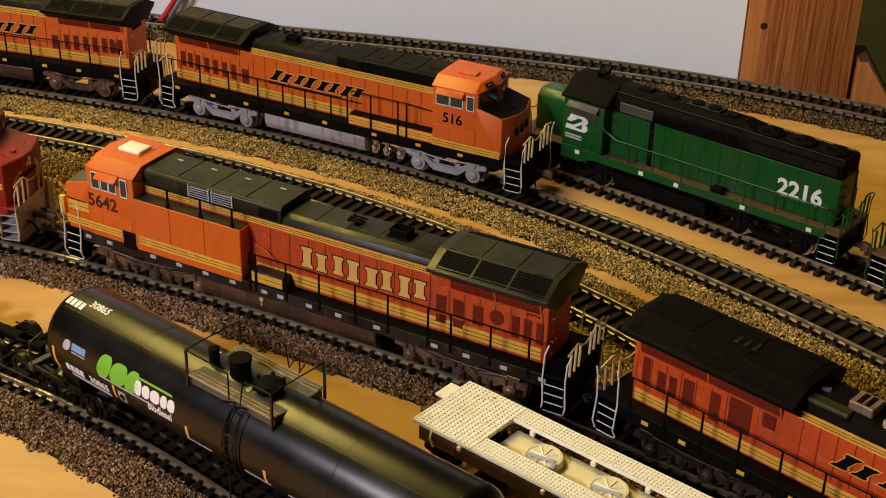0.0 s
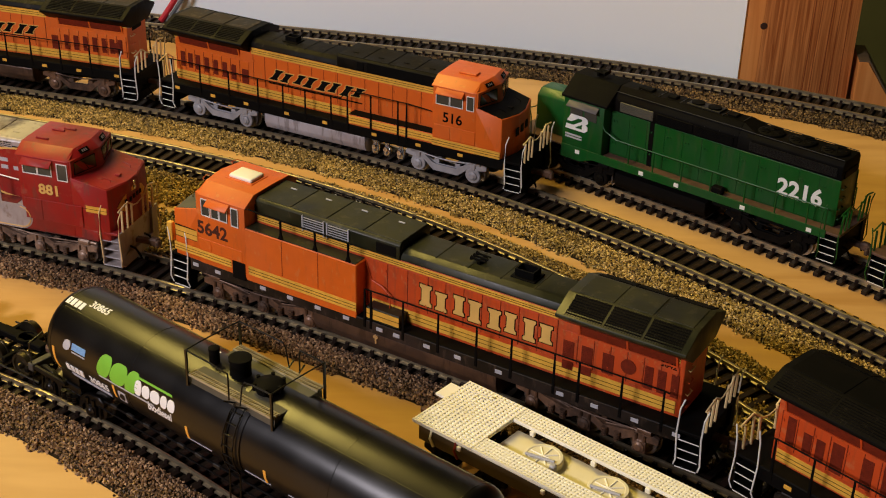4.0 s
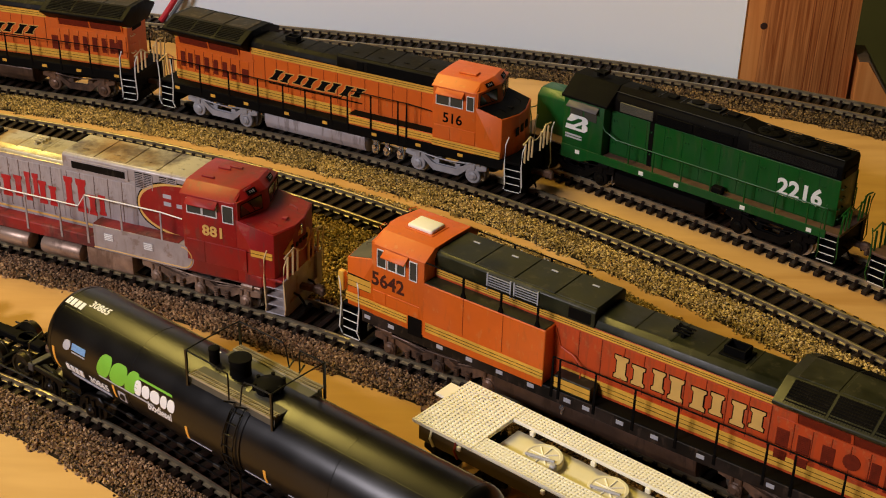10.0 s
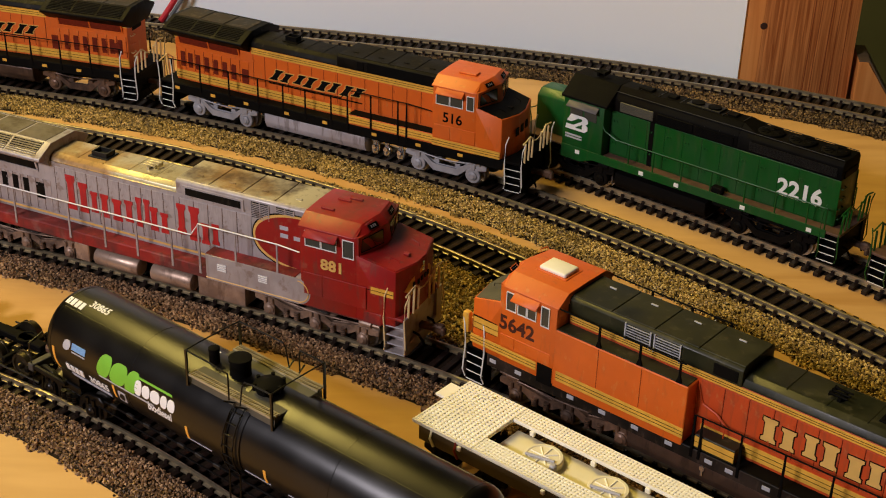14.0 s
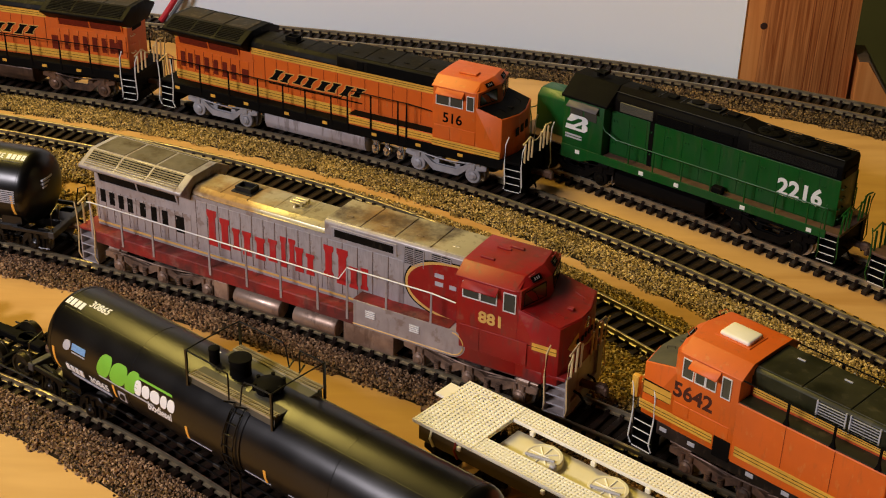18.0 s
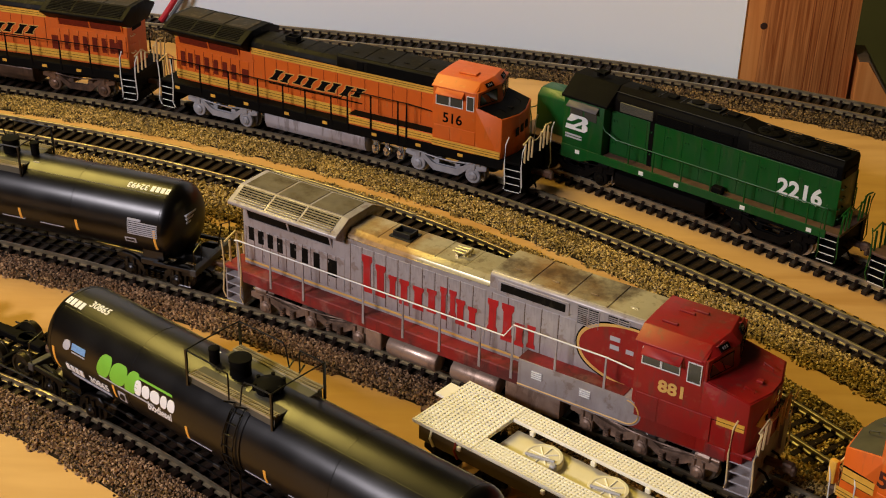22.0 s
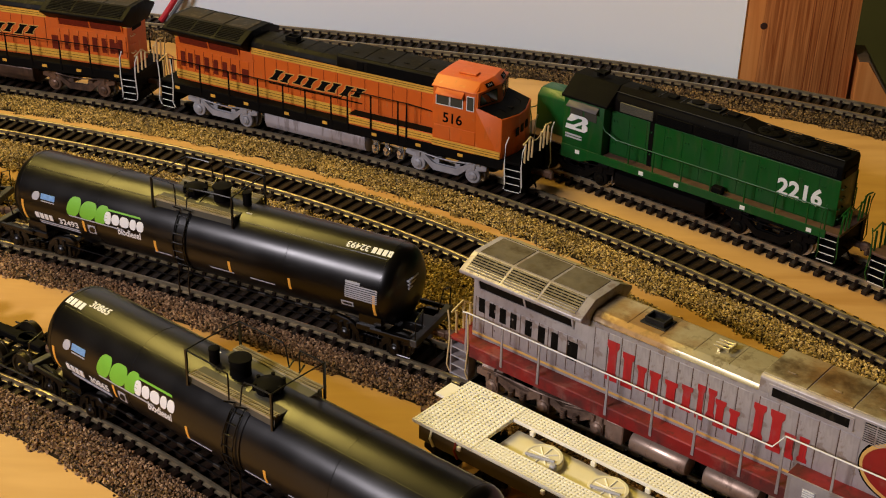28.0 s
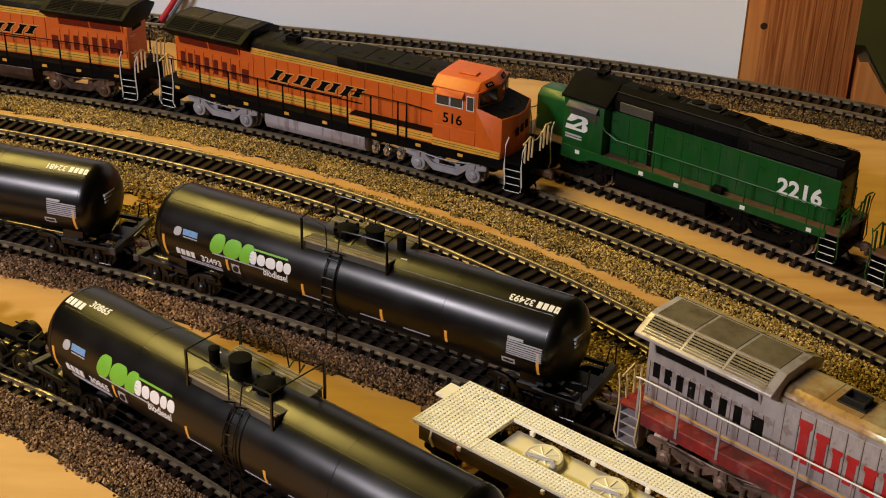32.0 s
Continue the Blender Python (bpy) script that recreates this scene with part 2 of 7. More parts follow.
M_PRINT_GREY = mat("grey_print", (0.42, 0.42, 0.45), 0.5, 0, 0.05, 200, 0)
M_AMBER = mat("amber_reflector", (0.85, 0.42, 0.06), 0.4, 0, 0.05, 200, 0)
M_GRATE = mat("tan_walkway_grate", (0.36, 0.30, 0.17), 0.5, 0, 0.15, 300, 0.03, (0.10, 0.07, 0.03), 0.5)
M_FLAT = mat("cream_resin", (0.92, 0.89, 0.76), 0.5, 0, 0.04, 150, 0.05, (0.80, 0.73, 0.53), 0.35)
M_FLAT_FLOOR = mat("cream_resin_floor", (0.80, 0.75, 0.54), 0.5, 0, 0.08, 60, 0.04, (0.56, 0.46, 0.24), 0.5)
M_GRILLE_GREY = mat("dull_charcoal", (0.010, 0.0095, 0.0085), 0.45, 0, 0.3, 200, 0.04, (0.02, 0.017, 0.013), 0.4, spec=0.3)
M_SADDLE = mat("dusty_olive_saddle", (0.075, 0.07, 0.05), 0.5, 0, 0.15, 120, 0.04)
M_DARK_STEEL = mat("dull_dark_steel", (0.018, 0.016, 0.014), 0.45, 0.3, 0.2, 300, 0.02)
M_WHEEL_DARK = mat("brassy_wheel_tread", (0.10, 0.085, 0.055), 0.3, 0.9, 0.3, 250, 0.02)
M_TIE = weathered("brown_plastic_sleeper", (0.011, 0.0048, 0.0028), 0.5, 0, [((0.05, 0.023, 0.010), 120, 0.52, 0.2, 0.6, (1, 1, 1))], 0.35, 300, 0.1, 0.25)
M_RAIL = mat("nickel_brass_rail", (0.46, 0.39, 0.26), 0.36, 0.85, 0.25, 120, 0.02, (0.20, 0.13, 0.05), 0.4, dirt_scale=90)
M_BOARD = wood("plywood_board", (0.49, 0.262, 0.080), (0.62, 0.36, 0.13), 14, (1.0, 6.0, 1.0), 0.5, 0.03, (0.73, 0.49, 0.21))
M_POST = wood("pine_post", (0.32, 0.080, 0.016), (0.78, 0.31, 0.085), 620, (1.0, 1.0, 0.03), 0.5, 0.2, (0.55, 0.18, 0.045))
M_POST_SIDE = wood("pine_post_planed", (0.60, 0.21, 0.045), (0.74, 0.31, 0.08), 260, (1.0, 1.0, 0.05), 0.5, 0.08)
M_WALL = mat("painted_backdrop", (0.90, 0.97, 0.99), 0.75, 0, 0.02, 6, 0.03, (0.86, 0.94, 0.97), 0.4, dirt_scale=3)
# unseen room shell, kept near-black to weaken bounce and reflections
M_ROOM = mat("room_shell_black", (0.035, 0.028, 0.020), 0.8, 0, 0.05, 4, 0.03)
M_SLATE = mat("dark_slate_panel", (0.048, 0.056, 0.054), 0.7, 0, 0.15, 20, 0.05)
M_BALLAST = stones("ballast_stones", [(0.014, 0.008, 0.004), (0.10, 0.048, 0.021), (0.25, 0.128, 0.055), (0.03, 0.015, 0.007), (0.50, 0.31, 0.16)], 0.6)
M_BALLAST_GOLD = stones("golden_ballast_stones", [(0.018, 0.010, 0.002), (0.19, 0.11, 0.017), (0.42, 0.27, 0.054), (0.03, 0.017, 0.004), (0.80, 0.57, 0.20)], 0.45)
# brown stones for the wall track, with shade at its right worked into the colour
M_BALLAST_SHADED = stones("shaded_brown_stones", [(0.010, 0.006, 0.003), (0.06, 0.032, 0.010), (0.14, 0.078, 0.026), (0.02, 0.011, 0.005), (0.36, 0.23, 0.09)], 0.6)
M_BALLAST_BED = mat("ballast_bed", (0.016, 0.010, 0.005), 0.9, 0, 0.4, 500, 0.3, spec=0.15)
M_NUMBER = mat("dark_maroon_number", (0.05, 0.008, 0.006), 0.5, 0, 0.1, 200, 0)
M_PALE_PIPE = mat("pale_lilac_pipe", (0.62, 0.58, 0.66), 0.35, 0.1, 0.08, 200, 0.0)
M_WIRE_RED = mat("red_wire", (0.5, 0.02, 0.03), 0.4, 0, 0.05, 100, 0)
M_WIRE_GREY = mat("grey_wire", (0.10, 0.11, 0.12), 0.4, 0, 0.05, 100, 0)

# ---------------------------------------------------------------- mesh helpers (millimetres)


def box(bm, x0, x1, y0, y1, z0, z1, bev=0.0, seg=1):
    vs = [bm.verts.new((x, y, z)) for z in (z0, z1) for y in (y0, y1) for x in (x0, x1)]
    fs = [bm.faces.new([vs[i] for i in f]) for f in ((0, 2, 3, 1), (4, 5, 7, 6), (0, 1, 5, 4), (2, 6, 7, 3), (0, 4, 6, 2), (1, 3, 7, 5))]
    if bev:
        es = list({e for f in fs for e in f.edges})
        bmesh.ops.bevel(bm, geom=es, offset=bev, segments=seg, profile=0.5, affect="EDGES")
    return vs


def prism(bm, prof, a0, a1, axis="x", bev=0.0, seg=2):
    """A closed outline swept along an axis. x: outline is (y, z); y: (x, z); z: (x, y)."""
    def at(p, a):
        return {"x": (a, p[0], p[1]), "y": (p[0], a, p[1]), "z": (p[0], p[1], a)}[axis]
    lo = [bm.verts.new(at(p, a0)) for p in prof]
    hi = [bm.verts.new(at(p, a1)) for p in prof]
    n = len(prof)
    fs = [bm.faces.new(lo[::-1]), bm.faces.new(hi)]
    fs += [bm.faces.new((lo[i], lo[(i + 1) % n], hi[(i + 1) % n], hi[i])) for i in range(n)]
    if bev:
        es = list({e for f in fs for e in f.edges})
        bmesh.ops.bevel(bm, geom=es, offset=bev, segments=seg, profile=0.5, affect="EDGES")


def hull(bm, pts):
    vs = [bm.verts.new(p) for p in pts]
    r = bmesh.ops.convex_hull(bm, input=vs)
    dead = [v for v in r["geom_interior"] if isinstance(v, bmesh.types.BMVert)]
    if dead:
        bmesh.ops.delete(bm, geom=dead, context="VERTS")


def rod(bm, pts, r=0.3, n=6):
    """A round bar along a line of points."""
    pts = [Vector(p) for p in pts]
    rings = []
    for i, p in enumerate(pts):
        d = (pts[min(i + 1, len(pts) - 1)] - pts[max(i - 1, 0)]).normalized()
        u = d.cross(Vector((0, 0, 1)))
        if u.length < 0.05:
            u = d.cross(Vector((1, 0, 0)))
        u.normalize()
        v = d.cross(u)
        rings.append([bm.verts.new(p + r * (math.cos(a) * u + math.sin(a) * v)) for a in [2 * math.pi * k / n for k in range(n)]])
    for a, b in zip(rings, rings[1:]):
        for k in range(n):
            bm.faces.new((a[k], a[(k + 1) % n], b[(k + 1) % n], b[k]))
    bm.faces.new(rings[0][::-1]), bm.faces.new(rings[-1])


def lathe(bm, prof, centre, axis="x", n=24):
    """A turned body: prof is (along, radius) from one end to the other."""
    rings = []
    for a, r in prof:
        ring = []
        for k in range(n):
            t = 2 * math.pi * k / n
            p = {"x": (a, r * math.sin(t), r * math.cos(t)), "y": (r * math.cos(t), a, r * math.sin(t)), "z": (r * math.cos(t), r * math.sin(t), a)}[axis]
            ring.append(bm.verts.new((p[0] + centre[0], p[1] + centre[1], p[2] + centre[2])))
        rings.append(ring)
    for a, b in zip(rings, rings[1:]):
        for k in range(n):
            bm.faces.new((a[k], a[(k + 1) % n], b[(k + 1) % n], b[k]))
    bm.faces.new(rings[0][::-1]), bm.faces.new(rings[-1])


def part(name, bm, material, parent=None, label="", smooth=35, kind=""):
    """Links a bmesh (millimetres) as one mesh object, under a thing or a part."""
    bmesh.ops.recalc_face_normals(bm, faces=bm.faces)
    bmesh.ops.scale(bm, vec=(MM, MM, MM), verts=bm.verts)
    me = bpy.data.meshes.new(name)
    bm.to_mesh(me)
    bm.free()
    me.materials.append(material)
    if smooth:
        me.shade_smooth()
        me.set_sharp_from_angle(angle=radians(smooth))
    ob = new(name, me)
    ob.parent = parent
    if label:
        ob["label"] = label
    if kind:
        ob["kind"] = kind
    return ob


def again(ob, parent, m):
    """A further piece on the same mesh."""
    o = new(ob.name.split(".")[0], ob.data)
    o.parent, o.matrix_basis = parent, m
    if "label" in ob:
        o["label"] = ob["label"]
    return o


def thing(name, label, category, group=""):
    return tagged(new(name), label, category, group)


def B():
    return bmesh.new()


def mm(x, y, z, rz=0.0):
    return pose(x * MM, y * MM, z * MM, 0, 0, rz)


GLYPHS = {}


def glyphs(text, size, lean, bold):
    """Flat characters as a list of points and faces, set from the left."""
    key = (text, size, lean, bold)
    if key not in GLYPHS:
        cu = bpy.data.curves.new("glyphs", "FONT")
        cu.body, cu.size, cu.shear = text, size, lean
        cu.extrude, cu.offset, cu.resolution_u = 0.05, bold * size, 3
        tmp = bpy.data.objects.new("glyphs", cu)
        scene.collection.objects.link(tmp)
        me = bpy.data.meshes.new_from_object(tmp.evaluated_get(bpy.context.evaluated_depsgraph_get()))
        bpy.data.objects.remove(tmp)
        GLYPHS[key] = ([tuple(v.co) for v in me.vertices], [tuple(p.vertices) for p in me.polygons])
        bpy.data.meshes.remove(me)
    return GLYPHS[key]


def words(name, body, size, material, parent, x, y, z, side=-1, label="", lean=0.0, width=1.0, bend=None, flip=False, bold=0.02):
    """Flat printed characters, each a piece of its own, on a side of a body; side -1 faces -y, +1 faces +y. bend: (radius, centre z) wraps them round a tank."""
    whole = [v[0] for v in glyphs(body, size, lean, bold)[0]]
    middle = (min(whole) + max(whole)) / 2
    for i, ch in enumerate(body):
        verts, faces = glyphs(ch, size, lean, bold)
        shift = max(v[0] for v in glyphs(body[:i + 1], size, lean, bold)[0]) - max(v[0] for v in verts) - middle
        pts = []
        for vx, vy, dep in verts:
            px, pz = (vx + shift) * width, vy
            if flip:
                px, pz = -px, -pz
            if bend:
                r, zc = bend
                a = math.asin(max(-1, min(1, (z - zc) / r))) + pz / r
                yy, zz = (r + dep + 0.06) * math.cos(a), zc + (r + dep + 0.06) * math.sin(a)
            else:
                yy, zz = y + dep, z + pz
            pts.append(((x + (-side) * px) * MM, side * yy * MM, zz * MM))
        me = bpy.data.meshes.new(name)
        me.from_pydata(pts, [], faces)
        me.materials.append(material)
        ob = new(name, me)
        ob.parent = parent
        if label:
            ob["label"] = label


# ---------------------------------------------------------------- lines of the tracks (plan, millimetres)
BOARD_Z = -4.6


def resample(pts, step):
    pts = [Vector((p[0], p[1], 0)) for p in pts]
    out, left = [pts[0].copy()], step
    for a, b in zip(pts, pts[1:]):
        d = (b - a).length
        pos = 0.0
        while d - pos >= left:
            pos += left
            out.append(a.lerp(b, pos / d))
            left = step
        left -= d - pos
    return out


def ways(pts):
    """Unit directions along, and to the far side of, a line of points."""
    res = []
    for i in range(len(pts)):
        d = (pts[min(i + 1, len(pts) - 1)] - pts[max(i - 1, 0)]).normalized()
        res.append((d, Vector((-d.y, d.x, 0))))
    return res


def offset_line(pts, off):
    return [p + off * n for p, (d, n) in zip(pts, ways(pts))]


def from_poly(coef, x0, x1, lo, hi):
    """The centre line of a track whose near rail is y = poly(x / 100), straight on outside lo..hi."""
    def f(x):
        c = min(max(x, lo), hi)
        u = c / 100
        y = sum(k * u ** (len(coef) - 1 - i) for i, k in enumerate(coef))
        s = sum(k * (len(coef) - 1 - i) * u ** (len(coef) - 2 - i) for i, k in enumerate(coef[:-1])) / 100
        return y + s * (x - c)
    raw = [Vector((x, f(x), 0)) for x in np.linspace(x0, x1, 160)]
    return resample(offset_line(raw, 9.1), 3.0)


# the running track: a start, a heading and the bend at five places along it
RUN_S = (-350, -150, 0, 150, 300)
RUN_K = (-0.001378, -0.000777, -0.000927, -0.001094, -0.000992)


def running_line(s0=-840.0, s1=420.0, step=2.0):
    n = int((s1 - s0) / step) + 1
    S = np.linspace(s0, s1, n)
    k = np.interp(S, RUN_S, RUN_K)
    th = np.concatenate([[0], np.cumsum((k[1:] + k[:-1]) / 2 * step)])
    i0 = int(np.argmin(abs(S)))
    th = th - th[i0] - 0.5433
    mid = (th[1:] + th[:-1]) / 2
    X = np.concatenate([[0], np.cumsum(np.cos(mid) * step)])
    Y = np.concatenate([[0], np.cumsum(np.sin(mid) * step)])
    return S, X - X[i0] - 1.475, Y - Y[i0] + 473.651, th


RUN = running_line()


def on_run(s):
    return np.array([np.interp(s, RUN[0], RUN[1]), np.interp(s, RUN[0], RUN[2])])


LINE_FRONT = from_poly((-16.727, -111.35, 309.474), -330, 110, -180, -75)
LINE_RUN = resample([Vector((x, y, 0)) for s, x, y in zip(RUN[0], RUN[1], RUN[2]) if -420 < s < 400], 3.0)
LINE_MID = from_poly((-1.938, -17.227, -80.771, 566.531), -360, 330, -225, 150)
LINE_BACK = from_poly((-0.823, -11.159, -65.427, 641.511), -420, 330, -210, 190)
LINE_SIDING = from_poly((0.255, -7.123, -66.6, 698.07), 12, 360, 20, 260)
LINE_WALL = from_poly((-1.066, -3.093, -21.885, 830.879), -420, 420, -140, 260)

# ---------------------------------------------------------------- the board, the backdrop and the room
bm = B()
back_edge = [(p.x, p.y) for p in offset_line(LINE_WALL, 16.6)][::4]
prism(bm, [(-1100, 110), (1000, 110), (1000, back_edge[-1][1] - 300)] + back_edge[::-1] + [(-1100, back_edge[0][1] - 20)], BOARD_Z - 18, BOARD_Z, "z")
board = tagged(part("ground", bm, M_BOARD, smooth=0), "tan plywood layout board with pale worn patches", "board", kind="structure")

# the backdrop is a bent sheet that follows the rearmost track
bm = B()
sheet = [p for p in offset_line(LINE_WALL, 17.3) if -410 < p.x < 179.8]
outer = [p for p in offset_line(LINE_WALL, 20.3) if -410 < p.x < 179.8]
outline = [(p.x, p.y) for p in sheet] + [(p.x, p.y) for p in outer[::-1]]
n = len(sheet)
lo = [bm.verts.new((x, y, BOARD_Z - 60)) for x, y in outline]
hi = [bm.verts.new((x, y, 240)) for x, y in outline]
for i in range(len(outline)):
    k = (i + 1) % len(outline)
    bm.faces.new((lo[i], lo[k], hi[k], hi[i]))
for i in range(min(n, len(outer)) - 1):
    bm.faces.new((hi[i], hi[i + 1], hi[-2 - i], hi[-1 - i]))
backdrop = tagged(part("backdrop", bm, M_WALL, smooth=60), "pale grey painted sheet behind the rearmost track", "backdrop panel", kind="structure")

bm = B()
box(bm, 0, 330, 0, 8, -120, 240, 0.5)
slate = tagged(part("wall_dark", bm, M_SLATE, smooth=0), "dark green-grey panel beyond the wooden post", "wall panel", kind="structure")
slate.matrix_world = mm(225, 1140, BOARD_Z, -65)

# added closed shell, out of view; its near-black colour throws little light back
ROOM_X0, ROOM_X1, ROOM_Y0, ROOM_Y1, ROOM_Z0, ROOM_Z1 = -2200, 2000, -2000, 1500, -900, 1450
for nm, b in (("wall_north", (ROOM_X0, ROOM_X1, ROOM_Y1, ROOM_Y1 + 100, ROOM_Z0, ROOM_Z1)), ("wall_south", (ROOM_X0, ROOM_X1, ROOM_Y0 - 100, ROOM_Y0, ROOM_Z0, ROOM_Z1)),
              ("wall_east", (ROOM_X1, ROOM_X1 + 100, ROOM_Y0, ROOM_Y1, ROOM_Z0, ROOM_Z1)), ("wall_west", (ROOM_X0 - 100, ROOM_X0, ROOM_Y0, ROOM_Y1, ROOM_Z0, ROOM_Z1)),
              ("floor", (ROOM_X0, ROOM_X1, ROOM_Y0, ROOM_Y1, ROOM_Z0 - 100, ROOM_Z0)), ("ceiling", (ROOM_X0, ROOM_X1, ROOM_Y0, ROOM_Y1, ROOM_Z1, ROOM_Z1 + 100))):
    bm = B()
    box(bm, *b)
    tagged(part(nm, bm, M_ROOM, smooth=0), "unseen near-black surface closing the room", nm.split("_")[0], kind="structure")


def wooden_post():
    """A reddish pine stud with a knot and resin streaks."""
    post = thing("wooden_post", "reddish pine post with dark grain and a knot", "post")
    post.matrix_world = mm(187.5, 803, BOARD_Z, 1.0)
    bm = B()
    prism(bm, [(2.4, 0), (60, 0), (60, 40), (-7, 40), (-7, 3)], -120, 260, "z", 0.6, 2)
    part("stud", bm, M_POST, post, smooth=30)
    bm = B()
    prism(bm, [(2.3, -0.25), (-7.3, 2.6), (-7.3, 6), (2.3, 4)], -120, 260, "z", 0.2, 1)
    part("planed_edge", bm, M_POST_SIDE, post, "paler planed edge of the post")
    for x, w in ((31.5, 0.5), (36.5, 0.35), (43.0, 0.6), (48.2, 0.3), (54.0, 0.45)):
        bm = B()
        pts = [(x + 0.8 * math.sin(0.02 * z + x), -0.1, z) for z in range(-100, 261, 20)]
        for a, b in zip(pts, pts[1:]):
            hull(bm, [(a[0] + d, y, a[2]) for d in (-w / 2, w / 2) for y in (-0.12, 0.4)] + [(b[0] + d, y, b[2]) for d in (-w / 2, w / 2) for y in (-0.12, 0.4)])
        part("grain_line", bm, M_GRAIN, post, "dark resin streak in the grain")
    bm = B()
    lathe(bm, [(-0.45, 1.6), (-0.35, 2.2), (0.6, 2.3)], (2.6, 0, 36.5), "y", 9)
    part("knot", bm, M_KNOT, post, "dark round knot")
    return post


M_GRAIN = mat("resin_streak", (0.26, 0.06, 0.012), 0.55)
M_KNOT = mat("dark_knot", (0.035, 0.014, 0.008), 0.6)
wooden_post()
brace = thing("wooden_brace", "short pine block with a sloping top beside the post", "wood block")
brace.matrix_world = mm(249.5, 797, BOARD_Z, -8)
bm = B()
prism(bm, [(0, -110), (60, -110), (60, -30), (26, -13), (6, 17.5), (0, 17.5)], 0, 30, "y", 0.5, 1)
part("block", bm, M_POST_SIDE, brace)
# thin cap in a darker brown that paints the shade on the block's top
bm = B()
prism(bm, [(0, 17.6), (6.1, 17.6), (26, -12.6), (26.6, -12), (6.5, 18.4), (0, 18.4)], 0.4, 29.6, "y")
part("cap", bm, mat("shaded_wood_cap", (0.16, 0.10, 0.05), 0.6), brace, "top of the block with shade put into its colour")

for col, nm, r, run in ((M_WIRE_RED, "red", 2.0, ((-193.5, 884, BOARD_Z), (-190.2, 884, 0), (-182, 884.5, 12), (-168, 886, 40), (-148, 890, 90), (-140, 894, 200))),
                        (M_WIRE_GREY, "dark grey", 1.4, ((-189, 882.5, BOARD_Z), (-184.5, 882.5, 2), (-177, 883, 13), (-162, 885, 40), (-144, 889, 90), (-135, 893, 200)))):
    bm = B()
    rod(bm, run, r, 8)
    tagged(part("wire", bm, col), f"thick {nm} wire rising beside the backdrop", "wire")

# ---------------------------------------------------------------- tracks


def sleeper_mesh():
    bm = B()
    box(bm, -1.35, 1.35, -15, 15, -4.45, -2.6, 0.2)
    for y in (-9.1, 9.1):
        for d in (-1.55, 1.55):
            box(bm, -0.75, 0.75, y + d * 0.8 - 0.5, y + d * 0.8 + 0.5, -2.65, -1.15)
    bmesh.ops.scale(bm, vec=(MM,) * 3, verts=bm.verts)
    me = bpy.data.meshes.new("sleeper")
    bm.to_mesh(me)
    bm.free()
    me.materials.append(M_TIE)
    return me


def rail_bm(line):
    prof = [(-1.1, -2.6), (1.1, -2.6), (1.1, -2.25), (0.3, -1.95), (0.3, -0.95), (0.62, -0.75), (0.62, -0.08), (0.5, 0), (-0.5, 0), (-0.62, -0.08), (-0.62, -0.75), (-0.3, -0.95), (-0.3, -1.95), (-1.1, -2.25)]
    bm = B()
    rings = []
    for p, (d, n) in zip(line, ways(line)):
        rings.append([bm.verts.new((p.x + n.x * a, p.y + n.y * a, b)) for a, b in prof])
    k = len(prof)
    for a, b in zip(rings, rings[1:]):
        for i in range(k):
            bm.faces.new((a[i], a[(i + 1) % k], b[(i + 1) % k], b[i]))
    bm.faces.new(rings[0][::-1]), bm.faces.new(rings[-1])
    return bm


def railway_track(line, label, bed=14.5):
    t = thing("railway_track", label, "railway track", "railway tracks")
    bm = B()
    rows = [[bm.verts.new((p.x + n.x * o, p.y + n.y * o, BOARD_Z + h + 0.15 * noise.noise(Vector((p.x * 0.4, p.y * 0.4, o))))) for o, h in ((-bed, 0.1), (-bed + 2, 0.45), (0, 0.5), (bed - 2, 0.45), (bed, 0.1))] for p, (d, n) in zip(line, ways(line))]
    for r0, r1 in zip(rows, rows[1:]):
        for c in range(4):
            bm.faces.new((r0[c], r1[c], r1[c + 1], r0[c + 1]))
    part("roadbed", bm, M_BALLAST_BED, t, "dark brown bed between the sleepers", smooth=0)
    for off in (-9.1, 9.1):
        part("rail", rail_bm(offset_line(line, off)), M_RAIL, t, "nickel rail with a brassy shine")
    return t


ALL_TRACKS = [(railway_track(LINE_FRONT, "model track with dark sleepers under the tank car"), LINE_FRONT),
              (railway_track(LINE_RUN, "curving model track that the train runs on"), LINE_RUN),
              (railway_track(LINE_MID, "empty curving model track with shiny rails"), LINE_MID),
              (railway_track(LINE_BACK, "model track under the standing orange locomotives", 11.5), LINE_BACK),
              (railway_track(LINE_SIDING, "siding laid straight on the bare board", 10.8), LINE_SIDING),
              (railway_track(LINE_WALL, "model track along the foot of the backdrop"), LINE_WALL)]

# ---------------------------------------------------------------- ballast


